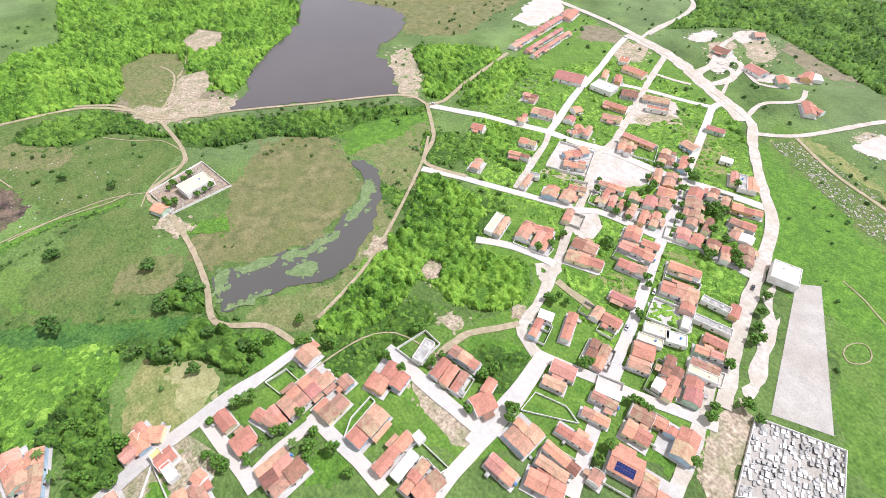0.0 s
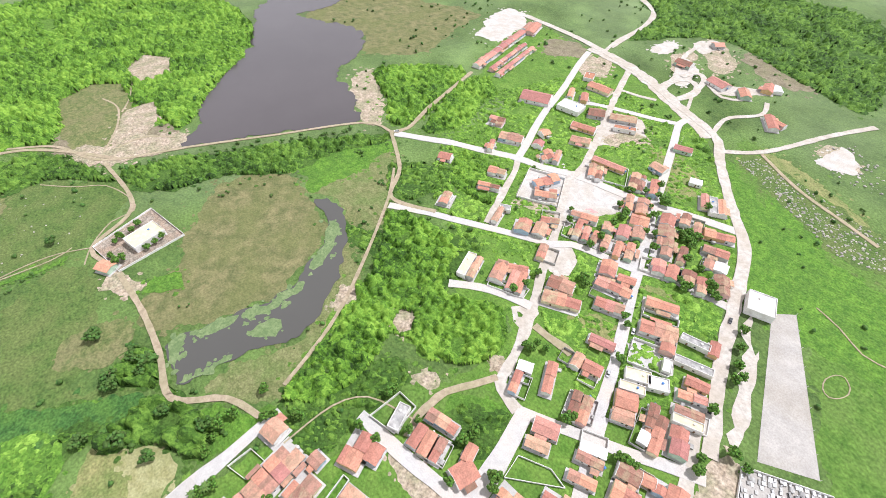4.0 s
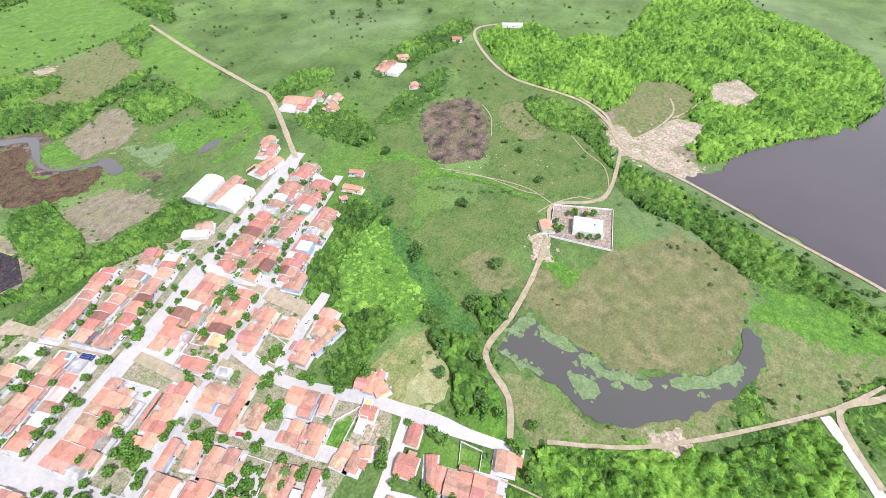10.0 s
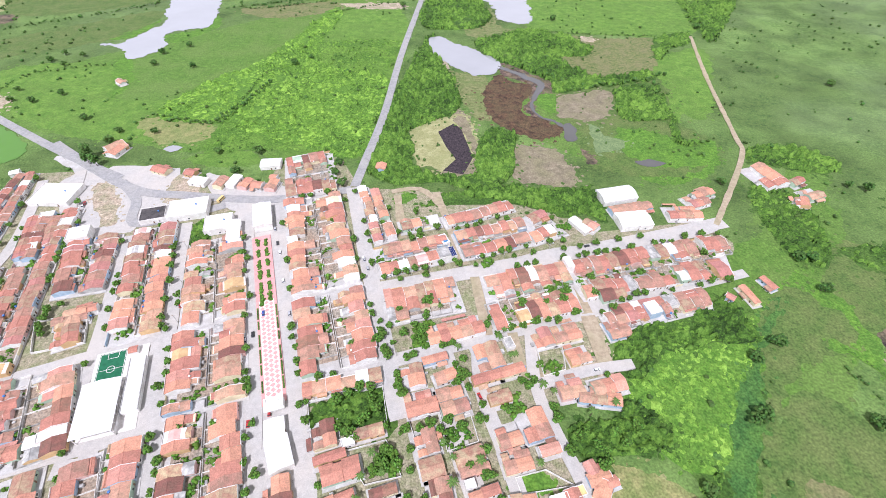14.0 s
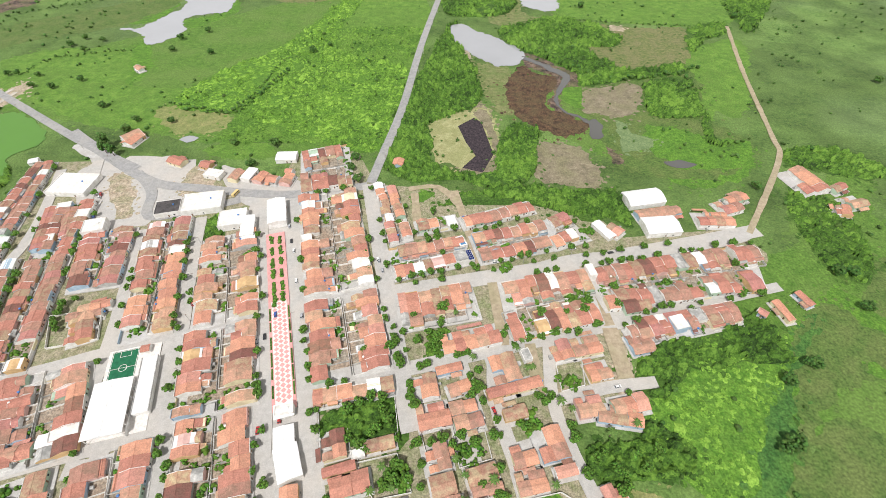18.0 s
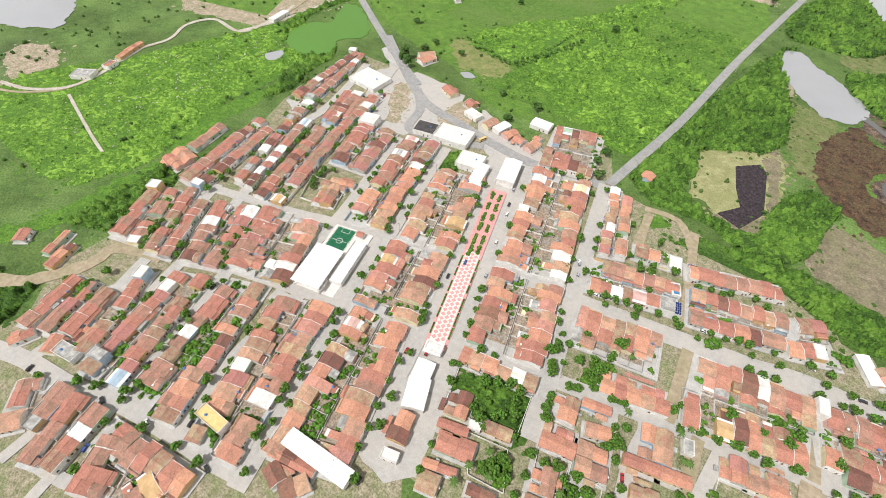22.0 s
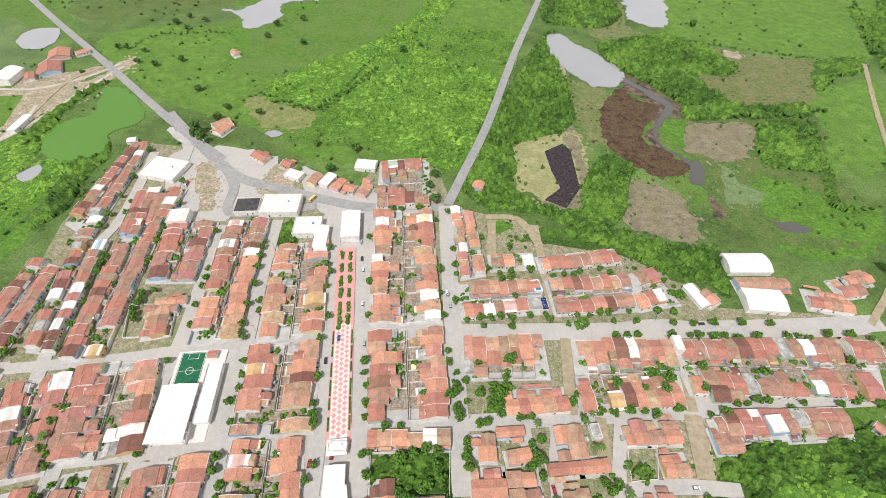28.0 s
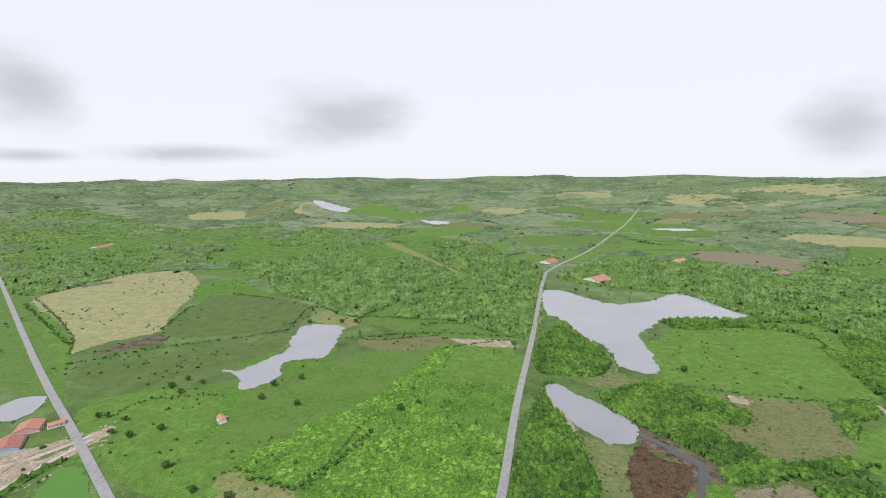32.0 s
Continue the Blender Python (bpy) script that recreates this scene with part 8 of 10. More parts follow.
house(112.2, 99.0, 14.0, 14.0, 16.5)
house(117.4, 86.3, 12.1, 10.5, 4.4, kind="old")
house(97.6, 93.9, 14.9, 12.4, 11.5)
house(100.0, 81.5, 11.0, 14.7, 10.6)
house(100.4, 63.2, 4.7, 12.2, 7.1, kind="old")
house(117.2, 63.7, 12.2, 9.0, 3.3, kind="flat_white")
house(100.8, 56.0, 8.7, 9.3, 5.0)
house(136.0, 118.3, 9.1, 14.6, 11.2)
house(157.4, 119.5, 11.0, 19.4, 9.8)
house(141.0, 69.1, 16.7, 12.2, 4.1)
house(135.7, 76.8, 18.4, 5.1, 6.1, kind="old")
house(126.4, 151.6, 13.1, 12.3, 12.9)
house(141.5, 154.8, 12.5, 17.1, 12.2)
house(145.3, 138.7, 12.9, 13.0, 10.6)
house(105.8, 148.6, 17.0, 5.1, 7.6, kind="flat_grey")
house(174.4, 156.5, 12.1, 13.8, 13.0)
house(178.6, 187.4, 12.3, 17.9, 17.9, kind="old")
house(126.8, 66.5, 16.9, 6.9, 4.7, kind="flat_yellow")
wall_round([Vector((46.1, 105.3)), Vector((62.6, 108.4)), Vector((65.3, 92.2)), Vector((50.9, 89.4))], 1.9)
wall_round([Vector((62.5, 103.9)), Vector((79.1, 107.0)), Vector((82.1, 92.3)), Vector((65.8, 88.1))], 1.7)
wall_round([Vector((98.1, 74.4)), Vector((113.7, 77.5)), Vector((126.2, 69.9)), Vector((100.0, 66.9))], 1.6)
wall_round([Vector((122.4, 144.0)), Vector((138.0, 147.8)), Vector((136.4, 130.9)), Vector((123.1, 127.4))], 1.7)
wall_round([Vector((13.5, 90.1)), Vector((34.7, 95.0)), Vector((42.8, 77.3)), Vector((25.1, 74.1))], 1.8)
wall_round([Vector((-10.0, 120.8)), Vector((30.1, 131.1)), Vector((35.2, 101.7)), Vector((-2.8, 92.8))], 1.8)
trees("street", [(40.4, 132.2), (41.6, 127.1), (43.4, 122.1), (43.4, 98.8), (52.2, 98.9), (47.0, 79.5), (53.9, 79.5), (46.1, 66.9), (54.1, 66.9), (54.7, 63.3), (77.5, 139.4), (75.5, 130.6), (78.6, 128.9), (85.9, 111.1), (86.9, 103.4), (-9.7, 117.0), (-7.8, 106.1), (3.3, 74.2), (5.6, 63.1), (85.1, 87.7), (87.0, 75.8), (90.1, 64.6), (36.1, 152.1), (33.8, 163.9), (27.6, 167.9), (28.9, 159.9), (31.5, 146.5), (33.4, 142.8), (59.6, 150.3), (66.3, 151.5), (75.1, 162.0), (94.0, 162.1), (107.4, 159.4), (123.4, 164.3), (132.4, 166.3), (143.6, 170.5)])
trees("street", [(148.9, 170.5), (158.7, 125.9)])
trees("yard", [(7.2, 117.0), (13.0, 120.3), (18.9, 123.6), (25.7, 117.1), (29.3, 110.8), (9.3, 101.6), (18.8, 95.9), (23.5, 107.7), (15.5, 98.7), (20.8, 104.7), (25.1, 123.6), (31.3, 84.8), (34.3, 82.1), (30.3, 79.5), (35.2, 88.9), (39.8, 83.5), (42.6, 157.9), (49.3, 163.9), (51.2, 156.0), (56.2, 160.0), (137.9, 94.9), (133.0, 92.0), (127.3, 85.1), (142.1, 87.9), (145.7, 85.2), (152.1, 93.5), (156.4, 88.0), (164.5, 96.4), (172.3, 93.6), (124.6, 102.1), (124.2, 108.1), (142.4, 77.3), (145.8, 79.9), (62.5, 98.9), (67.0, 103.4), (74.3, 100.4)])
trees("yard", [(100.1, 108.0), (109.7, 124.0), (112.4, 120.7), (116.0, 124.0)])
trees("palm", [(143.3, 103.7), (157.3, 108.3), (23.6, 76.8), (21.9, 66.8), (28.2, 87.5), (63.8, 91.8), (105.2, 139.5), (66.3, 71.9), (111.0, 79.8)])
house(-161.1, 182.3, 20.8, 18.3, 6.0)
house(-153.2, 94.2, 17.0, 13.0, 7.7)
wall_round([Vector((-176.3, 153.5)), Vector((-186.9, 176.2)), Vector((-157.1, 181.5)), Vector((-148.9, 159.9))], 1.8)
trees("street", [(-182.5, 173.1), (-179.2, 169.0), (-181.2, 177.4), (-182.0, 180.8), (-183.0, 184.8), (-176.4, 165.7), (-180.2, 202.2), (-176.9, 188.4), (-205.9, 188.2)])
house(-213.8, -15.8, 70.7, 12.1, 6.1)
house(-195.9, -8.2, 118.3, 10.3, 7.0)
house(-184.9, -5.6, 101.6, 7.5, 15.3, kind="flat_grey")
house(-186.3, 6.0, 99.0, 12.1, 10.9)
house(-44.9, 28.9, 12.6, 24.7, 3.9)
house(-47.4, 20.3, 73.4, 7.0, 9.6, kind="old")
house(-35.9, 22.0, 63.4, 13.2, 9.6)
house(-464.9, 192.7, 106.7, 32.0, 7.2)
house(-453.4, 166.3, 108.0, 11.4, 8.1, kind="flat_brick")
house(-169.2, -40.6, 51.3, 11.0, 9.3)
house(138.4, 72.0, -77.2, 5.4, 11.3)
house(462.2, 257.0, 8.1, 25.5, 12.9, kind="flat_white")
house(-13.6, 72.1, 13.5, 10.3, 15.3, kind="old")
house(-9.6, 58.5, 16.3, 8.5, 5.1, kind="flat_white")
house(270.6, 179.3, -77.6, 15.9, 5.3)
house(288.8, 188.5, -69.5, 11.4, 3.2)
house(256.8, 177.9, -45.8, 5.3, 4.4, kind="old")

# houses, south town
house(349.7, -346.6, -75.2, 11.4, 7.5, kind="pink")
house(352.9, -358.2, -74.8, 11.8, 7.6, kind="pink")
house(356.1, -370.1, -75.0, 12.0, 7.7, kind="pink")
house(359.5, -382.4, -74.6, 12.4, 7.8, kind="pink")
house(362.9, -395.0, -75.1, 12.8, 7.9, kind="pink")
house(366.4, -408.0, -75.1, 13.2, 8.1, kind="pink")
house(370.0, -421.4, -74.6, 13.6, 8.2, kind="pink")
house(373.8, -435.3, -74.7, 14.0, 8.3, kind="pink")
house(333.5, -351.7, -76.3, 9.7, 4.2, kind="pink")
house(320.9, -349.3, -75.1, 10.1, 4.2, kind="pink")
house(335.9, -361.3, -76.5, 9.9, 4.2, kind="pink")
house(323.5, -359.3, -75.0, 10.5, 4.2, kind="pink")
house(338.4, -371.1, -75.7, 10.1, 4.3, kind="pink")
house(326.2, -369.5, -75.3, 10.6, 4.2, kind="pink")
house(340.9, -381.2, -76.6, 10.4, 4.3, kind="pink")
house(328.9, -379.9, -75.2, 11.0, 4.3, kind="pink")
house(343.5, -391.5, -75.8, 10.6, 4.4, kind="pink")
house(331.7, -390.7, -75.0, 11.2, 4.4, kind="pink")
house(346.1, -402.0, -76.1, 10.8, 4.5, kind="pink")
house(334.6, -401.7, -75.5, 11.6, 4.5, kind="pink")
house(348.8, -412.7, -76.5, 11.1, 4.5, kind="pink")
house(337.5, -413.0, -75.3, 11.8, 4.5, kind="pink")
house(374.2, -457.9, -67.9, 29.0, 10.9)
house(383.1, -457.5, -69.3, 21.8, 4.3)
house(234.9, -401.6, -174.1, 23.4, 9.9)
house(263.9, -340.9, -154.5, 27.2, 18.0, kind="pink")
house(247.2, -372.2, -59.9, 16.5, 4.4)
house(233.6, -375.2, -57.9, 14.9, 5.8)
house(230.9, -351.9, -170.2, 21.8, 15.4, kind="flat_white", h=4)
house(209.3, -361.5, -146.8, 14.2, 11.9, kind="old")
house(187.9, -371.8, -150.3, 22.8, 9.6, kind="old")
house(177.6, -359.3, -150.0, 18.8, 6.1, kind="flat_brick")
house(209.5, -513.1, -177.6, 16.6, 11.3, kind="old")
house(164.6, -499.1, 165.0, 19.7, 13.2, kind="old")
house(138.3, -498.2, -144.2, 9.2, 15.8)
house(128.0, -525.8, -78.2, 16.1, 9.6)
house(122.2, -530.3, -144.9, 9.0, 13.2, kind="metal_white")
house(99.2, -466.3, 123.2, 22.5, 8.3)
house(94.0, -469.9, 169.3, 10.8, 5.2)
house(208.1, -582.3, -130.5, 10.9, 10.5, kind="old")
house(259.7, -283.3, -66.3, 10.7, 14.0, kind="old")
house(232.5, -274.1, -150.9, 20.1, 10.5)
house(235.6, -253.2, -56.1, 14.0, 4.3)
house(218.5, -301.2, -103.3, 7.8, 7.5)
house(211.4, -284.9, -69.7, 7.8, 7.8, kind="pink")
house(195.9, -277.7, -121.8, 11.2, 12.1)
house(189.7, -283.2, -63.3, 15.6, 4.2)
house(202.3, -333.7, -162.4, 20.9, 7.0)
house(191.5, -315.7, -155.0, 16.6, 8.8)
house(174.8, -252.6, -109.3, 19.9, 10.3)
house(165.8, -241.9, -141.3, 16.6, 11.2)
house(207.4, -232.3, -152.0, 14.0, 7.8)
house(199.1, -215.2, -149.2, 17.0, 4.2)
house(171.8, -198.0, -67.4, 15.6, 3.6)
house(173.3, -206.8, -144.3, 7.9, 5.1, kind="flat_grey")
house(152.9, -203.6, -150.2, 10.3, 12.6)
house(144.1, -221.5, -146.2, 12.8, 5.8)
house(142.7, -209.6, -155.6, 8.2, 11.4)
house(156.3, -306.6, -167.8, 26.4, 5.7, kind="pink")
house(160.1, -290.2, 121.4, 16.3, 6.3)
house(154.0, -291.0, 118.0, 16.4, 4.1)
house(128.6, -305.0, 114.2, 19.5, 11.3)
house(127.9, -332.6, 177.1, 12.0, 8.7)
house(116.6, -308.3, -64.8, 18.8, 6.0)
house(128.8, -370.4, -158.4, 13.9, 6.7, kind="pink")
house(99.9, -338.8, -157.7, 9.0, 6.2, kind="metal_white")
house(84.3, -323.2, -61.4, 15.0, 4.3, kind="old")
house(77.9, -323.1, -61.9, 18.3, 5.5, kind="flat_grey")
house(72.8, -325.9, 119.8, 16.5, 3.4)
house(131.2, -243.2, -154.9, 18.7, 5.7)
house(125.8, -229.3, -66.2, 15.1, 4.1)
house(119.8, -230.2, -66.3, 13.7, 4.2, kind="old")
house(113.6, -231.6, -66.8, 12.2, 4.2)
house(106.2, -234.0, -67.8, 12.2, 5.5)
house(97.2, -234.8, -66.4, 14.5, 4.6)
house(90.8, -239.1, -66.5, 15.0, 5.6)
house(119.1, -280.0, -64.5, 17.4, 5.6)
house(110.0, -282.7, -64.2, 17.7, 8.3)
house(103.5, -269.0, -65.9, 10.5, 12.3)
house(104.4, -251.6, -66.6, 11.3, 7.2, kind="old")
house(97.0, -258.1, -63.9, 10.9, 7.2)
house(114.0, -247.3, -66.5, 8.3, 6.1)
house(90.8, -284.2, -69.7, 11.5, 9.1)
house(85.4, -272.9, -67.7, 11.3, 10.4, kind="old")
house(79.0, -259.8, -65.5, 16.4, 10.6)
house(71.5, -242.2, -155.1, 9.5, 11.8, kind="old")
house(63.6, -244.3, -161.6, 6.6, 12.5)
house(54.5, -248.1, -157.5, 8.1, 11.9)
house(46.2, -248.3, -157.3, 6.0, 13.1)
house(38.4, -257.6, -152.3, 8.8, 15.1, kind="old")
house(83.3, -294.5, -68.7, 12.1, 6.5)
house(73.1, -291.9, -70.5, 13.2, 4.9)
house(60.3, -297.3, -152.2, 19.3, 8.2)
house(54.4, -281.3, -160.0, 15.8, 7.2, kind="old")
house(51.9, -267.8, -73.1, 8.3, 5.1)
house(45.5, -271.0, -165.4, 7.5, 8.3, kind="metal_white")
house(67.1, -262.3, -70.6, 14.7, 4.4, kind="old")
house(134.3, -161.5, -65.7, 14.8, 8.3)
house(131.9, -171.3, -148.8, 20.1, 4.6)
house(124.1, -163.3, -63.6, 15.1, 4.3, kind="pink")
house(119.4, -165.7, -61.7, 17.3, 4.5)
house(152.2, -150.2, -65.9, 19.6, 5.9, kind="flat_cream")
house(146.8, -152.3, -65.0, 18.2, 2.6)
house(128.1, -195.3, -63.8, 12.5, 5.3)
house(102.5, -183.4, -158.0, 15.7, 9.6)
house(94.8, -174.4, -151.8, 22.5, 8.9)
house(91.4, -216.2, -65.8, 12.9, 9.5)
house(80.6, -206.3, -163.6, 21.6, 7.4)
house(78.7, -217.4, -156.9, 10.4, 5.2)
house(73.9, -193.1, -157.1, 16.9, 7.8)
house(53.7, -216.9, -154.7, 18.5, 6.9)
house(45.9, -200.5, -154.2, 20.2, 9.6)
house(37.7, -196.0, -68.5, 11.7, 8.0)
house(30.7, -184.1, -66.2, 8.4, 3.5, kind="flat_white")
house(61.7, -169.5, -160.7, 13.9, 4.5, kind="pink")
house(63.5, -150.2, -75.8, 8.6, 4.5)
house(55.5, -152.7, -162.9, 9.5, 6.1)
house(79.2, -126.1, -151.6, 8.4, 5.4, kind="metal_white")
house(76.8, -115.8, -66.0, 13.0, 4.4)
house(66.5, -131.1, -60.9, 18.3, 5.1)
house(37.4, -167.3, -148.5, 13.0, 7.1, kind="flat_cream")
house(35.6, -159.3, -151.0, 12.8, 5.1, kind="flat_cream")
house(28.0, -171.2, -146.0, 10.7, 7.5, kind="flat_white")
house(28.2, -208.7, -164.1, 15.3, 4.6, kind="flat_grey")
house(19.3, -212.7, -71.0, 9.2, 1.8)
house(21.7, -194.9, -159.7, 19.6, 4.7, kind="flat_grey")
house(15.0, -186.6, -160.7, 10.9, 5.2)
house(12.9, -177.9, -154.0, 13.9, 3.8)
house(49.3, -130.6, -68.1, 13.1, 4.7, kind="old")
house(43.7, -131.5, -69.4, 15.4, 5.3)
house(33.5, -151.4, -149.9, 10.2, 8.6)
house(30.0, -143.0, -151.9, 10.2, 6.0)
house(50.5, -109.8, -154.3, 12.0, 7.2, kind="pink")
house(48.1, -100.8, -153.7, 10.8, 4.7)
house(29.6, -119.2, -152.4, 12.5, 3.2, kind="metal_white")
house(27.9, -114.3, -156.9, 12.5, 3.9)
house(24.9, -104.6, -156.4, 12.8, 4.3)
house(20.6, -154.4, -69.3, 13.0, 4.1, kind="old")
house(17.5, -142.0, -76.4, 6.8, 4.1, kind="metal_white")
house(14.0, -148.1, -73.7, 20.3, 5.2)
house(5.6, -152.8, -68.8, 14.9, 8.8)
house(7.7, -164.4, -156.5, 14.3, 4.7, kind="flat_cream")
house(9.9, -169.4, -156.7, 13.9, 2.8)
house(100.7, -58.7, -65.4, 13.2, 6.0, kind="flat_grey", h=4)
house(85.1, -73.4, -162.9, 16.6, 6.2)
house(87.8, -60.1, -72.2, 11.1, 4.3)
house(82.0, -61.4, -68.7, 11.3, 4.1)
house(76.6, -63.5, -69.1, 11.8, 4.8)
house(101.9, -34.2, -65.1, 17.1, 10.6)
house(94.4, -39.7, -67.6, 8.7, 6.6)
house(134.5, -8.9, -75.4, 9.1, 9.5)
house(118.6, -6.0, -78.2, 14.7, 12.9, kind="old")
house(115.3, 7.5, -76.9, 12.3, 12.0)
house(113.0, 16.7, -79.4, 4.9, 11.8, kind="old")
house(115.1, 21.6, -65.0, 5.0, 13.4)
house(110.8, 32.9, -79.3, 9.7, 9.2)
house(125.4, 37.2, -77.9, 5.7, 10.3)
house(102.8, -6.5, -75.2, 13.3, 12.0)
house(109.3, -17.7, -78.1, 5.3, 6.5)
house(83.6, -15.9, -73.6, 19.8, 9.5)
house(66.7, -19.5, -77.3, 21.8, 5.5)
house(59.3, -20.6, -74.5, 13.8, 4.2, kind="metal_white")
house(53.1, -21.8, -72.3, 15.7, 5.3)
house(45.7, -24.3, -85.5, 14.0, 8.0)
house(92.0, 25.9, -83.4, 14.7, 11.0)
house(84.9, 22.9, -80.0, 16.7, 8.0)
house(107.1, 53.8, -64.0, 4.6, 5.6)
house(61.1, -66.2, -99.7, 10.7, 9.2)
house(65.9, -73.8, -69.1, 8.1, 2.7)
house(38.9, -71.6, -84.0, 14.4, 13.6)
house(24.4, -89.5, -162.3, 16.5, 4.6)
house(21.4, -78.3, -169.7, 17.4, 4.6)
house(20.7, -71.9, -160.3, 14.5, 3.9)
house(33.2, -53.5, -167.6, 14.0, 6.8)
house(17.5, -64.4, -153.7, 16.3, 8.5)
house(12.8, -123.1, -161.2, 9.9, 6.9, kind="old")
house(8.5, -114.2, -162.5, 12.0, 8.0)
house(5.4, -126.8, -158.2, 5.9, 4.5)
house(-4.8, -126.4, -162.5, 14.3, 15.3, kind="old")
house(-12.2, -101.3, -161.2, 14.3, 12.9, kind="old")
house(7.1, -84.7, -75.5, 5.6, 3.6)
house(65.7, -32.3, -83.3, 3.4, 3.5, kind="flat_white")
house(2.8, -99.0, -156.6, 13.8, 10.7, kind="solar")
house(16.4, -260.8, -70.1, 15.8, 14.9, kind="flat_white", h=5)
house(311.1, -0.1, -75.6, 21.3, 14.8, kind="flat_cream", h=4.5)
house(299.4, 27.5, -58.0, 7.5, 10.4)
house(138.4, 66.3, -31.1, 6.8, 9.4)
house(124.2, 64.0, -76.0, 7.8, 6.6)
house(150.7, 113.8, -99.0, 10.8, 23.1)
wall_round([Vector((194.9, -256.5)), Vector((168.2, -267.7)), Vector((150.9, -238.5)), Vector((178.3, -224.0))], 1.9)
wall_round([Vector((52.5, -186.8)), Vector((32.8, -195.4)), Vector((26.9, -179.9)), Vector((46.5, -171.4))], 1.9)
wall_round([Vector((135.4, -155.2)), Vector((113.4, -167.1)), Vector((111.3, -159.2)), Vector((132.8, -149.7))], 1.5)
wall_round([Vector((92.6, -11.4)), Vector((96.4, -24.0)), Vector((93.0, -24.8)), Vector((86.1, -4.3))], 1.9)
wall_round([Vector((50.8, -91.2)), Vector((36.9, -98.3)), Vector((27.7, -97.0)), Vector((48.4, -79.3))], 1.4)
wall_round([Vector((65.6, -24.4)), Vector((64.6, -32.3)), Vector((47.7, -36.0)), Vector((48.6, -27.5))], 1.6)
wall_round([Vector((111.2, -48.4)), Vector((111.5, -67.0)), Vector((100.0, -68.6)), Vector((96.5, -52.5))], 2.2)
wall_round([Vector((61.7, -213.4)), Vector((41.5, -216.1)), Vector((39.8, -211.4)), Vector((58.0, -204.1))], 2.0)
wall_round([Vector((134.1, 15.0)), Vector((134.7, 3.6)), Vector((124.9, 0.9)), Vector((123.7, 11.2))], 1.6)
wall_round([Vector((143.3, -315.2)), Vector((158.4, -303.1)), Vector((150.3, -287.7)), Vector((132.4, -294.8))], 1.6)
wall_round([Vector((138.1, -231.9)), Vector((132.2, -233.4)), Vector((125.8, -220.0)), Vector((131.3, -218.7))], 1.5)
wall_round([Vector((16.0, -168.3)), Vector((12.3, -161.2)), Vector((-1.6, -166.8)), Vector((1.5, -175.4))], 1.5)

# trees, south town
trees("street", [(117.8, -180.0), (118.9, -167.1), (119.0, -158.5), (142.4, -243.0), (112.3, -225.4), (104.3, -228.3), (128.8, -293.1), (125.8, -294.6), (118.9, -300.6), (117.2, -313.1), (110.5, -302.4), (108.4, -288.0), (103.0, -277.4), (96.0, -263.3), (104.2, -299.9), (100.3, -299.6), (99.6, -281.4), (89.9, -266.2), (82.4, -254.3), (47.8, -168.5), (142.0, -12.2), (143.9, -8.5), (109.7, -41.6), (100.5, -43.8), (93.6, -65.1), (93.0, -58.7), (3.2, -180.1), (-4.9, -155.3), (-7.0, -149.0), (41.6, -248.8), (35.4, -247.4), (38.1, -247.6), (63.9, -194.2), (59.5, -190.2), (58.2, -243.3), (53.9, -240.6)])
trees("street", [(51.6, -243.2), (50.3, -76.7), (20.3, -125.4), (18.1, -126.8), (15.0, -127.7), (12.9, -128.2), (46.3, -124.3), (47.2, -121.0), (111.3, 10.4), (110.1, 16.7)])
trees("yard", [(114.6, -245.6), (113.3, -251.6), (122.5, -273.3), (114.4, -266.7), (116.4, -273.7), (74.8, -284.0), (70.2, -281.0), (73.7, -276.9), (63.1, -261.3), (69.7, -285.9), (53.6, -261.1), (40.7, -252.6), (80.0, -318.7), (114.6, -62.2), (10.5, -224.8), (6.5, -213.3), (1.7, -208.5), (3.4, -204.0), (14.8, -237.1), (-13.4, -167.3), (150.6, 14.8), (146.2, 20.1), (154.3, 10.5), (114.0, -65.3), (79.4, -143.1), (84.9, -142.3), (84.5, -137.1), (87.8, -136.1), (72.5, -75.7), (71.0, -81.8), (-20.7, -166.1), (155.4, 2.8), (93.2, -196.0), (97.3, -198.4)])
trees("street", [(108.6, 6.9), (107.9, 20.4), (108.7, 16.6), (107.2, 26.5), (105.0, 35.0), (101.5, 35.1), (129.6, 43.1), (52.0, -75.1), (48.4, -71.8), (62.8, -58.7), (13.0, -100.4), (11.3, -91.6), (-4.6, -154.6), (-6.4, -148.1), (-14.0, -125.0)])
trees("yard", [(96.3, 5.7), (91.6, 9.4), (88.0, 12.4), (115.2, 48.8), (109.8, 45.7), (105.3, 43.5), (71.6, 0.6), (84.3, 2.0), (130.5, 28.3), (129.9, 23.1)])
trees("palm", [(130.9, 30.9), (129.9, 25.3), (96.2, 15.3)])

# farms beyond the town
house(635.6, 188.3, -65.4, 27.0, 8.5, kind="metal_white")
house(565.4, 233.7, -60.0, 11.8, 9.3)
house(455.7, 271.2, -15.6, 14.8, 14.0)
house(492.8, 268.2, -42.9, 13.8, 9.1)
house(439.4, 220.7, -55.0, 7.3, 8.0)
house(376.0, 298.3, -66.7, 7.8, 14.2)
house(364.0, 271.9, -18.3, 10.8, 11.3)
house(353.6, 307.3, 14.6, 23.8, 30.2)
house(378.6, 281.3, 14.9, 15.2, 13.3)
house(465.1, 272.2, 7.0, 19.7, 18.4)
house(277.9, 276.0, 19.5, 17.7, 14.5)
house(19.4, 331.1, -7.6, 8.3, 9.6)
house(-467.1, 412.5, 133.1, 15.1, 8.5)
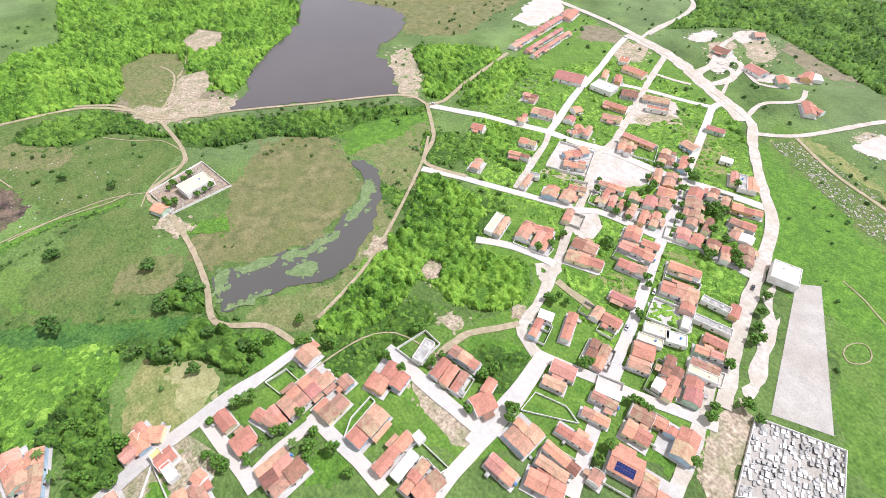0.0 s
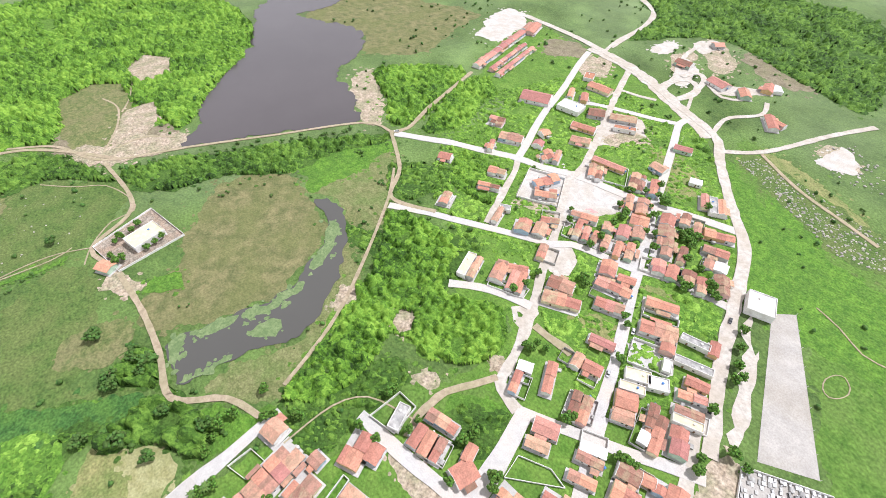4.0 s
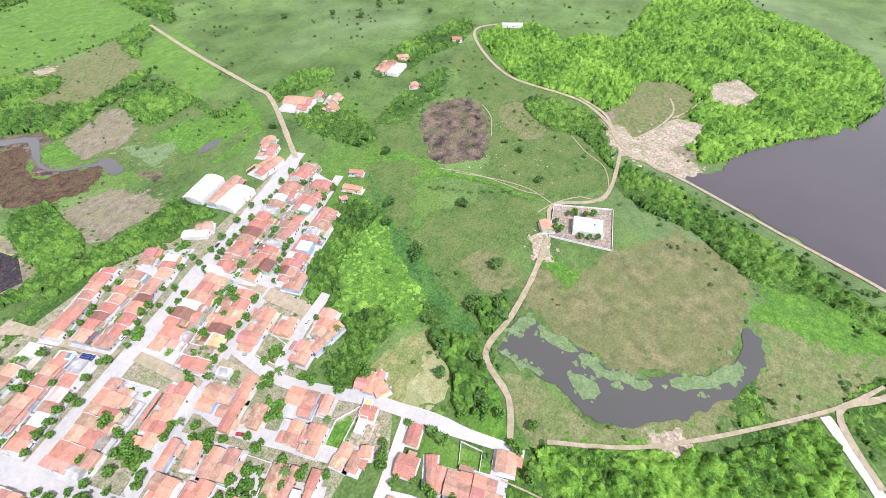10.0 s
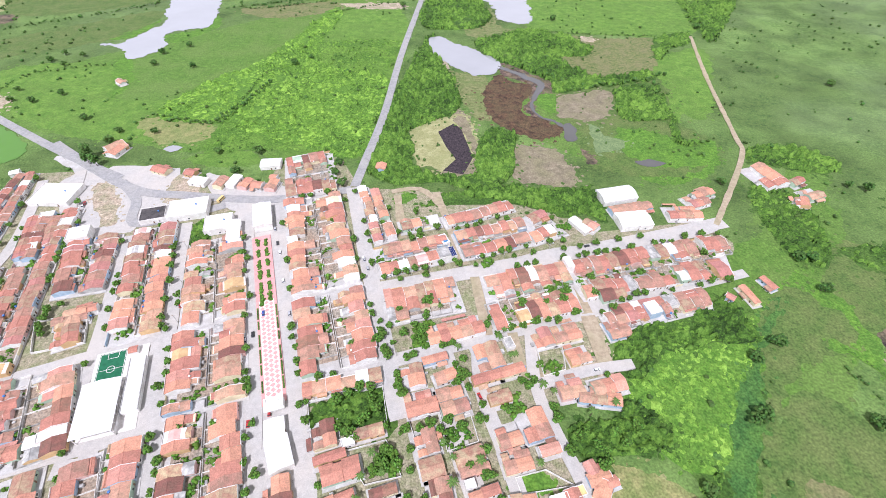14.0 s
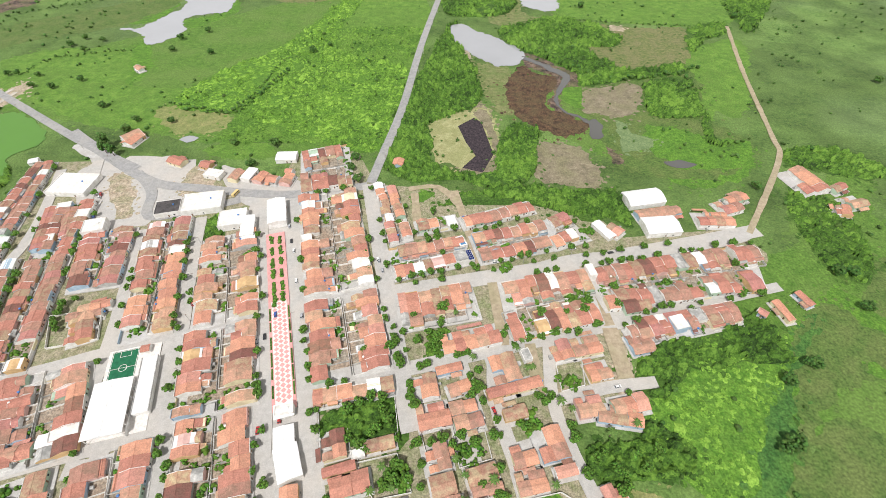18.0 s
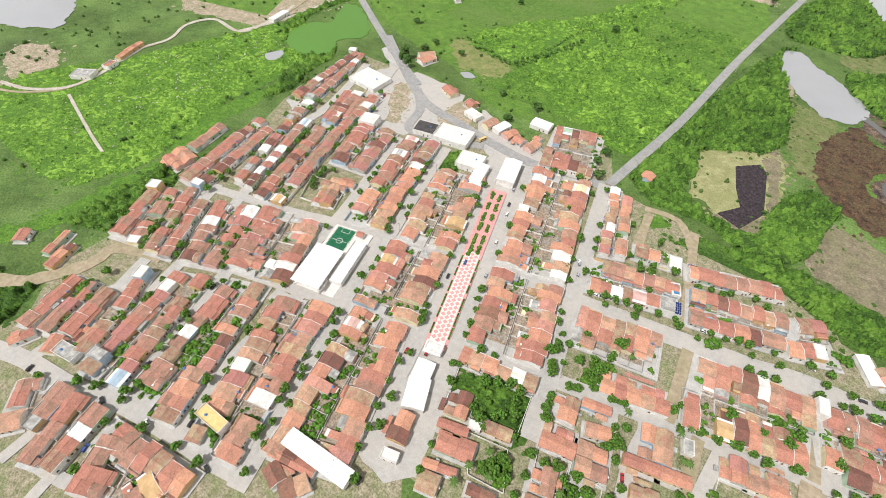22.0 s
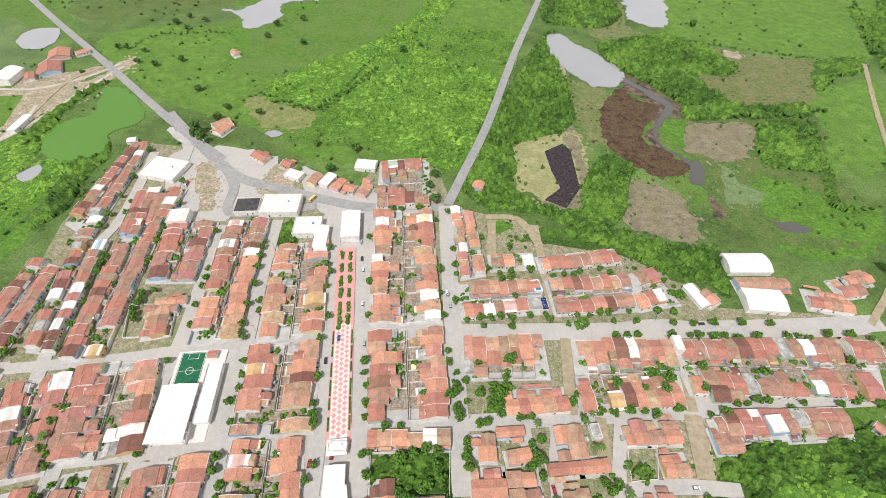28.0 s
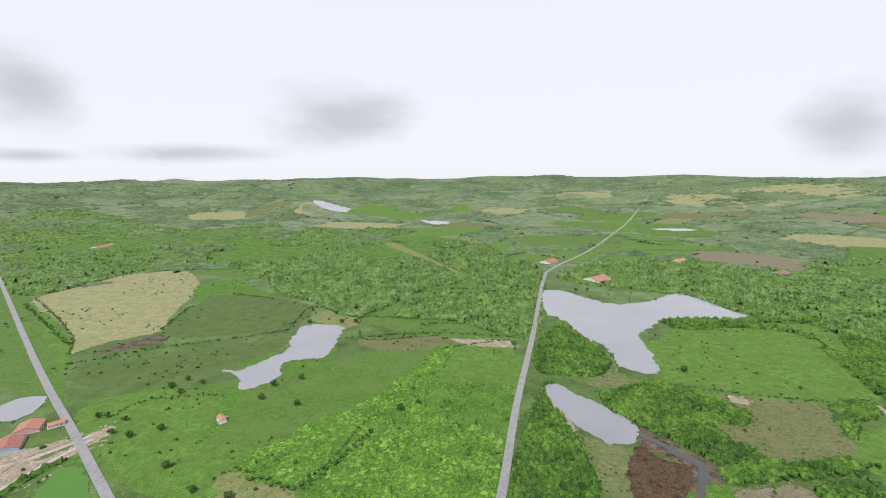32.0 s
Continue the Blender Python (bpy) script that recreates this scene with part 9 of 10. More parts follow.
house(-459.2, 432.1, 130.0, 25.8, 20.4)
house(-472.4, 462.0, 125.1, 21.0, 20.8)
house(-225.9, 370.0, 47.6, 15.7, 15.5)
house(-451.0, 471.9, 53.4, 13.1, 8.2)
house(236.0, 1210.9, 43.4, 54.2, 39.6)
house(138.3, 1425.8, 60.5, 55.4, 32.4)
house(708.3, 1326.1, 31.7, 33.5, 29.2)
house(-1507.1, 1557.9, 8.2, 32.9, 83.3)
house(515.3, 1472.8, 43.1, 45.2, 23.2)
house(-281.2, 503.2, 48.2, 6.3, 11.9)

# landmarks
for _x, _y, _a, _l, _d, _k, _h in (
        (-170.4, 333.2, -22, 15, 9, "", 3.2), (-143.4, 328.0, -18, 9, 8, "", 3.2), (-132.6, 315.5, -14, 15, 9, "flat_white", 3.4), (-113.2, 313.0, 76, 13, 9, "", 3.4),
        (-102.9, 314.4, 76, 15, 8, "metal_white", 4.0), (-93.0, 311.4, 76, 13, 8.5, "", 3.2), (-82.4, 308.4, -10, 9, 8, "", 3.2), (-70.2, 308.4, 80, 13, 9, "", 3.2),
        (-71.2, 319.5, -10, 6, 5, "", 3.0), (-67.8, 267.6, 15.2, 13.0, 26.8, "metal_white", 6.0), (-99.0, 260.7, 12.2, 20.0, 17.0, "flat_white", 5.0), (-85.5, 252.5, 12.2, 9.0, 21.0, "metal_white", 5.0),
        (-152.8, 273.5, 13.9, 18.3, 15.2, "flat_dark", 4.0), (-487.0, 407.0, 100.0, 26.0, 20.0, "vault_white", 6.0), (-409.4, 335.9, 98.8, 25.0, 7.1, "metal_white", 4.0),
        (-505.0, 398.0, 10.0, 16.0, 7.0, "flat_white", 4.0), (256.8, -413.1, -65, 14, 10, "flat_brick", 3.0), (248.8, -214.1, -150, 10, 8, "", 3.0), (209.7, -181.2, -60, 13, 8, "", 3.2)):
    house(_x, _y, _a, _l, _d, kind=_k, h=_h)
sports_ground((-134.8, 150.8), (-121.1, 154.4), (-129.8, 132.0), (-125.7, 101.9))
cemetery((-19.0, -166.6), (-51.0, -184.7), (-60.6, -159.6), (-32.1, -127.4))
pitch_yard((9.3, -263.8), (-0.4, -273.9), (-45.0, -188.0), (-22.8, -174.5))
walled_yard((340.8, -11.6), (298.3, -20.9), (292.2, 22.3), (326.0, 30.0))
pool((67.6, 241.0), (70.9, 242.4), (72.4, 234.6), (69.2, 233.4))
solar_array((68.5, 226.8), (76.8, 229.3), (78.9, 219.9), (71.1, 217.6))

# thickets and woods
# bare earth inside the scrub
CLEARED = [[(457.3, 21.1), (459.7, 10.3), (443.8, -10.1), (443.3, -31.4), (422.4, -63.6), (405.8, -53.1), (415.6, -6.0), (433.8, 15.5)],
           [(586.3, -58.5), (605.6, -82.7), (580.6, -103.3), (544.7, -90.4), (539.5, -67.9), (553.7, -57.1)],
           [(498.0, -37.2), (497.9, -60.8), (461.0, -53.4), (443.3, -31.4), (443.8, -10.1), (472.5, -23.3)],
           [(150.4, -89.7), (153.2, -99.2), (145.2, -102.8), (137.2, -94.6), (140.7, -87.8)],
           [(96.1, -115.4), (95.7, -121.9), (88.3, -119.8), (87.7, -112.6)],
           [(182.5, -67.4), (190.5, -83.9), (178.2, -83.7), (175.3, -72.3)]]
FALLOW = [(556.6, 11.4), (571.6, -23.1), (553.9, -45.6), (497.1, -40.6), (472.5, -23.3), (443.4, -7.9), (458.7, 18.4)]
TAKEN.append(np.array(FALLOW))
TAKEN += [np.array(q) for q in CLEARED]
thicket("bush", 5.0, 2.6, [(14.2, 443.0), (36.1, 468.2), (38.9, 400.7), (51.7, 329.5), (107.8, 323.7), (128.5, 377.2), (141.0, 357.3), (128.5, 308.9), (90.2, 301.5), (72.8, 310.5), (13.4, 322.1)])
thicket("bush", 5.5, 2.6, [(43.1, 545.8), (73.1, 640.9), (83.5, 539.4), (95.3, 506.6), (84.0, 447.5), (42.7, 409.5), (46.8, 364.7), (42.5, 332.3), (23.8, 315.5), (18.1, 343.6), (32.8, 423.2)])
thicket("wood", 5.0, 1.2, [(-149.1, 372.5), (-138.3, 444.2), (-117.1, 594.7), (23.8, 623.9), (16.3, 522.5), (-1.9, 359.5), (-58.6, 364.5), (-131.8, 362.8)])
thicket("low", 5.0, 1.8, [(-216.9, 432.5), (-186.3, 510.3), (-132.6, 575.8), (-80.6, 743.5), (-59.4, 722.3), (-73.2, 569.6), (19.3, 505.8), (13.5, 412.4), (0.7, 351.7), (-56.5, 370.0), (-142.8, 412.2), (-155.0, 414.5)])
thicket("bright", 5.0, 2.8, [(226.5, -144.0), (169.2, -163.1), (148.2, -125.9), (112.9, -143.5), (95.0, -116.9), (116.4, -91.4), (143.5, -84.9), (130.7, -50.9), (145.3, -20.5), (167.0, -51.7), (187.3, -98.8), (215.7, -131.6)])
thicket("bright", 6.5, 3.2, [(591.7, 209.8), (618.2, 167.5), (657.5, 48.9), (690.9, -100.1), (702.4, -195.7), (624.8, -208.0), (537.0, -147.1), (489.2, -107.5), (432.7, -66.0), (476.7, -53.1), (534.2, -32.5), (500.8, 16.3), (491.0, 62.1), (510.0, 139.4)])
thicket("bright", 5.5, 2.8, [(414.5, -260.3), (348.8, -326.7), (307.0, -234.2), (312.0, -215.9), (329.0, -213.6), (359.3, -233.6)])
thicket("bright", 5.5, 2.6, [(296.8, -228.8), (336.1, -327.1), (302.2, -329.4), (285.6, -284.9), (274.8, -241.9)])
thicket("bush", 5.5, 2.6, [(400.4, -11.9), (367.0, -97.1), (321.8, -179.2), (309.3, -196.6), (299.7, -189.8), (315.0, -146.6), (314.3, -107.9), (343.9, -67.5), (354.8, -26.7), (380.5, -5.5)])
thicket("low", 5.0, 0.9, [(186.8, 167.4), (213.3, 170.4), (237.9, 168.8), (267.3, 164.8), (243.7, 132.2), (202.6, 107.2), (172.2, 125.9), (173.0, 146.6)], floor=False)
thicket("bush", 4.5, 1.5, [(52.9, 279.1), (91.3, 298.3), (155.1, 275.5), (184.1, 274.9), (184.6, 267.4), (167.2, 260.5), (155.9, 268.9), (128.0, 288.7), (88.3, 289.3)])
thicket("bush", 5.0, 2.6, [(132.3, 303.6), (156.1, 296.6), (196.3, 298.7), (199.1, 258.5), (179.2, 269.2), (152.7, 269.2), (130.5, 280.7), (90.2, 295.6)])
thicket("bush", 6.0, 2.8, [(-283.0, -5.2), (-253.2, 2.0), (-256.8, 27.3), (-235.8, -14.6), (-239.3, -22.1)])
thicket("bush", 6.0, 2.6, [(-286.5, 41.4), (-282.5, 87.9), (-289.4, 114.8), (-262.5, 112.0), (-247.2, 59.7), (-272.6, 45.9)])
thicket("low", 6.0, 1.5, [(-457.6, 62.3), (-501.6, 107.8), (-455.9, 187.4), (-398.8, 332.9), (-360.4, 331.1), (-358.3, 228.2), (-301.6, 122.4), (-316.4, 76.2), (-354.8, 53.2)])
thicket("bush", 7.0, 2.6, [(436.3, -592.0), (294.3, -759.5), (114.6, -797.5), (47.4, -569.7), (103.7, -564.9), (216.0, -605.8), (283.1, -526.6), (301.7, -602.7), (385.6, -651.9)])
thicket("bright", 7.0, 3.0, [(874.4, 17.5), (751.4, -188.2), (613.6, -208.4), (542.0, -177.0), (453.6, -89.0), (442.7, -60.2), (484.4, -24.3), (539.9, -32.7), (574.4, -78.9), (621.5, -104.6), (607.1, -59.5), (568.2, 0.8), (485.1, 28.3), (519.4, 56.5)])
thicket("bush", 5.0, 1.8, [(253.3, -105.0), (201.7, -131.8), (185.1, -165.1), (159.4, -169.6), (145.8, -133.3), (169.4, -109.5), (196.4, -109.1)])
thicket("bush", 6.0, 1.8, [(156.4, -39.0), (128.1, -77.6), (111.2, -65.3), (113.0, -46.3), (111.8, -20.8), (126.3, -11.0), (142.8, -19.2)])
thicket("bush", 5.0, 1.6, [(86.9, -85.6), (66.9, -101.0), (58.1, -84.5), (64.8, -73.0), (80.6, -72.9)])
thicket("bright", 5.0, 2.2, [(245.7, -231.5), (202.0, -239.6), (183.8, -203.4), (220.5, -197.4)])
thicket("bush", 5.0, 1.8, [(272.7, -177.0), (238.3, -207.0), (223.2, -194.2), (233.2, -153.9)])
thicket("bush", 4.5, 2.0, [(-6.6, 109.0), (26.2, 130.7), (40.6, 102.9), (22.4, 95.4), (8.6, 105.7)])
thicket("bush", 4.5, 1.8, [(-5.9, 115.5), (29.5, 124.8), (35.8, 104.7), (-2.3, 97.7)])
thicket("bush", 4.5, 2.2, [(51.0, 159.5), (53.8, 163.4), (56.7, 149.2), (47.7, 146.0)])
thicket("bush", 4.5, 2.2, [(-120.0, 264.2), (-109.9, 269.2), (-103.0, 241.6), (-110.7, 234.7)])
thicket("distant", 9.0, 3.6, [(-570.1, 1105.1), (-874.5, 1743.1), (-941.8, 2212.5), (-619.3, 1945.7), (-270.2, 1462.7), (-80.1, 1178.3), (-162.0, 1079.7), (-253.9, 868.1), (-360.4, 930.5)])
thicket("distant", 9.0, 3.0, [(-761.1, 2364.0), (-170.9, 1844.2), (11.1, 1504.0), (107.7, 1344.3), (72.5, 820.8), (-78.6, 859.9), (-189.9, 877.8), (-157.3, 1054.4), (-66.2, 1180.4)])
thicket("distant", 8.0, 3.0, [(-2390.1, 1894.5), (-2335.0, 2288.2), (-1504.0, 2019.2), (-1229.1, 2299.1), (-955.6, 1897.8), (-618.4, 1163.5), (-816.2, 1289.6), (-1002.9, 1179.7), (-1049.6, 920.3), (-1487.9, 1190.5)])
thicket("bush", 5.0, 2.6, [(116.0, 381.4), (136.3, 396.9), (146.7, 380.3), (144.0, 363.3), (124.3, 331.2), (104.8, 323.8), (107.5, 357.6)])
thicket("bush", 5.0, 2.6, [(128.7, 611.8), (154.6, 633.0), (206.9, 660.0), (238.5, 642.6), (260.3, 634.0), (278.6, 590.0), (261.5, 566.4), (230.6, 564.5), (235.3, 536.0), (251.5, 525.9), (263.0, 505.3), (330.7, 518.0), (322.7, 496.2), (284.0, 487.9), (205.4, 468.2), (207.3, 494.9), (180.9, 529.5), (147.9, 562.3)])
thicket("bush", 5.0, 2.6, [(272.1, 469.6), (284.7, 481.9), (321.8, 490.9), (322.6, 452.8), (314.3, 412.7), (295.1, 405.3), (263.9, 408.2), (261.6, 428.4)])
thicket("bush", 5.5, 2.4, [(375.2, 619.7), (426.3, 638.3), (432.9, 625.0), (417.0, 602.6), (387.5, 589.0), (351.2, 549.4)])
thicket("bush", 5.0, 2.2, [(310.7, 410.4), (315.9, 409.8), (308.6, 371.0), (318.5, 362.3), (312.9, 356.2), (300.7, 364.3)])
thicket("bush", 6.0, 2.4, [(290.4, 907.5), (345.8, 907.4), (405.8, 908.5), (490.2, 883.2), (486.9, 834.3), (475.1, 865.2), (397.2, 880.0), (328.4, 861.0), (296.1, 870.2)])
thicket("bush", 6.0, 2.6, [(480.3, 805.0), (508.2, 786.5), (635.6, 879.0), (469.1, 631.8), (449.1, 635.7), (457.0, 700.0)])
thicket("bush", 7.0, 3.0, [(61.6, 765.2), (124.3, 874.4), (160.1, 733.1), (142.5, 669.6), (89.2, 661.4), (59.2, 675.9)])
thicket("bush", 8.0, 3.0, [(289.0, 915.8), (431.3, 937.4), (553.1, 955.9), (609.1, 849.0), (454.0, 609.4), (471.7, 702.3), (535.2, 906.0), (317.2, 881.8)])
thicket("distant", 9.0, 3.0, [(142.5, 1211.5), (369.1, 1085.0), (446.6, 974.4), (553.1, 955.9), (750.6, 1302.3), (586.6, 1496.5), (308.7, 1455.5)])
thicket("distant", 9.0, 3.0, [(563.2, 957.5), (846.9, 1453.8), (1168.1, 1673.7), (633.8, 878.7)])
thicket("bush", 6.0, 3.0, [(15.1, 407.9), (42.1, 535.6), (69.7, 598.8), (91.6, 489.7), (95.8, 434.3), (40.9, 391.7), (40.4, 337.6), (8.9, 325.6)])
thicket("bush", 5.5, 2.4, [(360.9, 353.1), (412.5, 358.1), (433.4, 323.7), (412.2, 311.3), (382.1, 321.8), (354.9, 330.4)], share=0.7)
thicket("bush", 6.0, 2.4, [(440.1, 273.4), (490.1, 292.2), (554.4, 283.8), (629.2, 260.3), (612.0, 233.4), (558.1, 228.6), (506.4, 245.4), (464.0, 249.8)], share=0.5)
thicket("bush", 6.0, 2.0, [(364.2, 221.2), (458.8, 224.2), (498.4, 211.9), (443.6, 190.8), (414.6, 193.7), (379.4, 195.0)], share=0.3)
thicket("bush", 5.0, 2.4, [(456.5, 104.8), (477.6, 100.6), (477.2, 68.9), (461.1, 30.0), (391.6, -1.6), (404.9, 14.6), (428.0, 39.7), (426.7, 71.5)], share=0.6)
thicket("bush", 5.0, 2.2, [(340.1, 302.0), (366.5, 281.5), (362.0, 233.4), (340.2, 203.7), (323.6, 214.1), (320.0, 255.5)], share=0.4)
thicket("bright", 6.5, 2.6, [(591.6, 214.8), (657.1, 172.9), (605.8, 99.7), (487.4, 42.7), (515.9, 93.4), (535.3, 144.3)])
thicket("bush", 6.0, 2.6, [(227.6, 174.6), (243.4, 160.4), (224.6, 143.6), (174.3, 146.8), (181.6, 155.6)])
thicket("low", 4.5, 0.8, [(225.6, 151.1), (247.6, 134.2), (225.8, 105.8), (212.4, 80.1), (197.1, 63.1), (173.8, 81.1), (165.0, 112.1), (184.5, 131.8)], floor=False)
thicket("bush", 5.0, 3.0, [(145.7, 101.5), (164.1, 98.9), (172.2, 84.0), (147.8, 83.1), (132.5, 83.5), (129.1, 96.4)])
thicket("bush", 4.5, 2.4, [(170.5, 112.1), (185.7, 97.2), (177.1, 83.2), (164.2, 90.7), (160.0, 106.4)])
thicket("bush", 5.5, 3.4, [(180.2, 61.3), (191.3, 40.8), (187.7, 24.5), (156.6, 13.5), (148.1, 29.0), (163.3, 33.7), (173.7, 50.1)])
thicket("bush", 4.5, 2.6, [(186.7, 157.4), (207.8, 150.0), (179.0, 123.0), (163.7, 133.3)])
thicket("bush", 4.5, 2.4, [(251.6, 178.8), (260.8, 148.1), (241.7, 145.2), (222.7, 156.5)])
thicket("bush", 4.5, 2.6, [(212.4, 43.6), (230.3, 28.4), (209.5, 23.4), (196.0, 28.3)])
thicket("bush", 4.5, 2.2, [(195.7, 74.4), (202.4, 62.1), (190.9, 57.7), (184.4, 69.7)])
thicket("bush", 5.0, 2.8, [(-263.3, 56.7), (-283.9, 71.7), (-281.8, 96.4), (-287.7, 116.2), (-272.1, 104.2), (-261.1, 75.7)])
thicket("bush", 5.0, 2.8, [(-303.4, 224.0), (-313.3, 266.1), (-324.8, 298.5), (-324.2, 329.4), (-303.2, 316.8), (-300.9, 276.5), (-291.3, 240.1)])
thicket("bush", 5.0, 2.8, [(-324.8, 298.5), (-374.1, 312.0), (-384.0, 349.1), (-388.4, 381.1), (-383.1, 424.4), (-395.4, 406.6), (-398.8, 332.9)])
thicket("low", 4.5, 1.8, [(-319.0, 60.0), (-345.0, 150.0), (-360.4, 250.0), (-350.4, 300.0), (-324.0, 300.0), (-319.2, 199.2), (-305.0, 130.0)])
thicket("low", 4.5, 1.4, [(267.5, -223.5), (295.8, -327.7), (253.3, -417.3), (169.8, -409.1), (110.9, -391.5), (44.9, -290.2), (11.9, -194.2), (42.2, -136.3), (123.3, -170.8), (199.9, -167.6)], floor=False)


area("dry", FALLOW)
for q in CLEARED:
    area("soil", q)


def stones(n, size, pts):
    """Pale field stones strewn over a stretch of ground."""
    poly = np.array(pts)
    p = np.column_stack([nr.uniform(poly[:, k].min(), poly[:, k].max(), n * 3) for k in (0, 1)])
    p = p[inside(p, poly)][:n]
    p = p[clear(p, 1.0)]
    r = size * nr.uniform(0.35, 1.0, len(p)) ** 2
    me = clump_mesh("field_stones", np.column_stack([p, r * 0.25 + 0.1]), r, M["stone"], 0.55)
    thing("field_stones", me, None, Matrix(), "pale stones and bare rock strewn over pasture", "stones", kind="stuff")


stones(800, 1.1, [(92.6, -393.8), (82.7, -412.2), (28.6, -395.2), (-15.5, -380.6), (-24.7, -350.1), (1.7, -342.5), (39.0, -362.0)])
stones(380, 1.1, [(-330.0, 90.0), (-350.0, 190.0), (-362.0, 300.0), (-395.0, 320.0), (-450.0, 200.0), (-430.0, 90.0)])
stones(90, 0.8, [(330.0, 110.0), (420.0, 130.0), (420.0, 20.0), (340.0, 30.0)])
stones(140, 1.4, [(60.0, -450.0), (40.0, -490.0), (10.0, -470.0), (-10.0, -430.0), (30.0, -425.0)])

# parked cars and lorries
car(12.6, 223.2, 104, "white")
car(16.5, 213.5, 104, "silver")
car(32.0, 206.0, 12, "white")
car(36.2, 207.6, 12, "black")
car(93.9, 220.6, 12, "white")
car(122.3, 211.0, 12, "black")
car(-54.5, 160.9, 105, "white")
car(-47.0, 177.6, 105, "blue")
car(-28.4, 111.9, 100, "red")
car(-38.2, 106.2, 100, "red")
car(-53.2, 158.2, 105, "silver")
car(-49.6, 161.8, 105, "black")
car(-39.9, 204.2, 105, "white")
car(-47.7, 231.1, 105, "white")
car(-51.5, 240.7, 105, "black")
car(-56.6, 256.0, 105, "silver")
car(150.0, 233.4, 15, "white")
car(175.6, 229.6, 15, "black")
car(158.1, 228.4, 15, "silver")
car(85.0, 116.7, 110, "red")
car(154.4, 130.2, 15, "white")
car(-101.6, 186.0, 105, "red")
car(-16.5, 147.0, 105, "silver")
car(19.7, 174.8, 100, "red")
car(-30.5, 176.8, 105, "silver")
car(-214.9, 288.3, 110, "white")
car(-212.9, 278.3, 110, "silver")
car(-207.5, 266.1, 110, "blue")
car(-215.4, 291.7, 110, "red")
car(-117.0, -1.6, 165, "white")
car(-145.5, -8.8, 165, "black")
car(-75.1, 3.0, 165, "black")
car(-117.1, 43.7, 105, "white")
car(-99.4, 11.0, 110, "black")
car(-160.0, 67.9, 105, "black")
car(-153.3, 45.7, 105, "black")
car(-144.9, 16.1, 105, "black")
car(-129.3, -25.6, 110, "blue")
car(-75.7, 63.8, 105, "white")
car(108.6, 235.4, 80, "white")
car(13.4, 222.0, 100, "silver")
car(-66.7, 82.4, 105, "silver")
car(-192.6, -22.4, 110, "black")
car(-14.5, 41.6, 100, "black")
car(-132.6, -34.5, 110, "white")
car(54.9, -190.1, 115, "white")
car(48.5, -157.7, 110, "silver")
car(305.8, -206.6, 50, "white")
car(22.7, -239.3, 105, "black")
car(73.3, -214.7, 115, "black")
car(3.6, -180.3, 100, "black")

# utility poles
poles(38, 6.0, [(318.0, 1712.0), (146.4, 1350.0), (107.8, 1206.3), (63.0, 819.4), (33.0, 586.0), (17.5, 428.8), (3.9, 341.4), (-1.7, 307.1)])
poles(34, -6.0, [(-1398.9, 1121.0), (-673.7, 628.2), (-418.6, 461.6), (-274.6, 367.5), (-202.5, 325.7)])
poles(32, 5.8, [(-3.2, 305.5), (10.8, 242.2), (22.5, 190.6), (34.1, 137.3)])
poles(32, 5.2, [(-126.7, 265.9), (-115.9, 218.2), (-102.4, 167.2), (-89.1, 111.6)])
poles(32, 6.5, [(20.8, 194.4), (76.4, 205.6), (153.6, 221.3), (225.0, 236.8)])
poles(34, 5.0, [(152.4, -406.7), (125.5, -342.0), (107.1, -294.2), (84.8, -245.6), (62.6, -194.3), (44.9, -153.4), (36.5, -130.2)])

# hedgerows
hedge(4.0, 1.8, [(-184.0, 426.8), (-153.3, 414.7), (-136.4, 465.7), (-122.7, 533.8), (-92.3, 518.0)])
hedge(7.0, 2.8, [(-591.1, 606.9), (-509.0, 678.0), (-415.3, 732.2), (-348.3, 780.5)])
hedge(7.0, 2.8, [(-234.9, 754.2), (-89.2, 796.2), (62.1, 786.0)])
hedge(7.0, 2.8, [(-216.9, 432.5), (-152.4, 414.9), (-135.7, 450.0), (-112.5, 509.0)])
hedge(7.0, 2.8, [(-977.5, 859.2), (-655.0, 668.5)])
hedge(7.0, 2.8, [(-252.9, 833.4), (-180.5, 1040.8), (-45.5, 1097.2)])
hedge(7.0, 2.8, [(-78.6, 859.9), (-253.9, 868.1)])
hedge(7.0, 2.8, [(224.4, 473.6), (320.3, 492.9), (300.7, 435.7)])
hedge(7.0, 2.8, [(-569.6, 753.0), (-616.4, 891.9)])
hedge(7.0, 2.8, [(-475.6, 957.8), (-589.1, 989.5)])
hedge(7.0, 2.8, [(-348.3, 780.5), (-363.4, 909.2), (-248.2, 851.2)])
hedge(7.0, 2.8, [(-1023.4, 950.5), (-975.3, 1168.5), (-776.0, 1229.0)])
hedge(7.0, 2.8, [(-455.7, 1803.3), (-66.1, 1597.8)])
hedge(7.0, 2.8, [(438.1, 1931.7), (807.8, 1845.3), (1297.4, 2055.1)])
hedge(7.0, 2.8, [(-1368.5, 1466.8), (-1008.8, 1650.3)])
hedge(7.0, 2.8, [(1843.1, 3873.2), (2221.1, 3240.8)])
hedge(7.0, 2.8, [(-980.5, 3011.1), (-371.2, 3587.8)])
hedge(7.0, 2.8, [(-2655.2, 2101.4), (-2021.3, 3105.6)])
hedge(7.0, 2.8, [(-17.8, 2939.2), (753.4, 3469.4)])
hedge(7.0, 2.8, [(1077.0, 2494.5), (1703.3, 2470.3)])
hedge(6.0, 3.0, [(-130.1, 838.5), (-50.3, 846.7), (29.1, 834.2)])
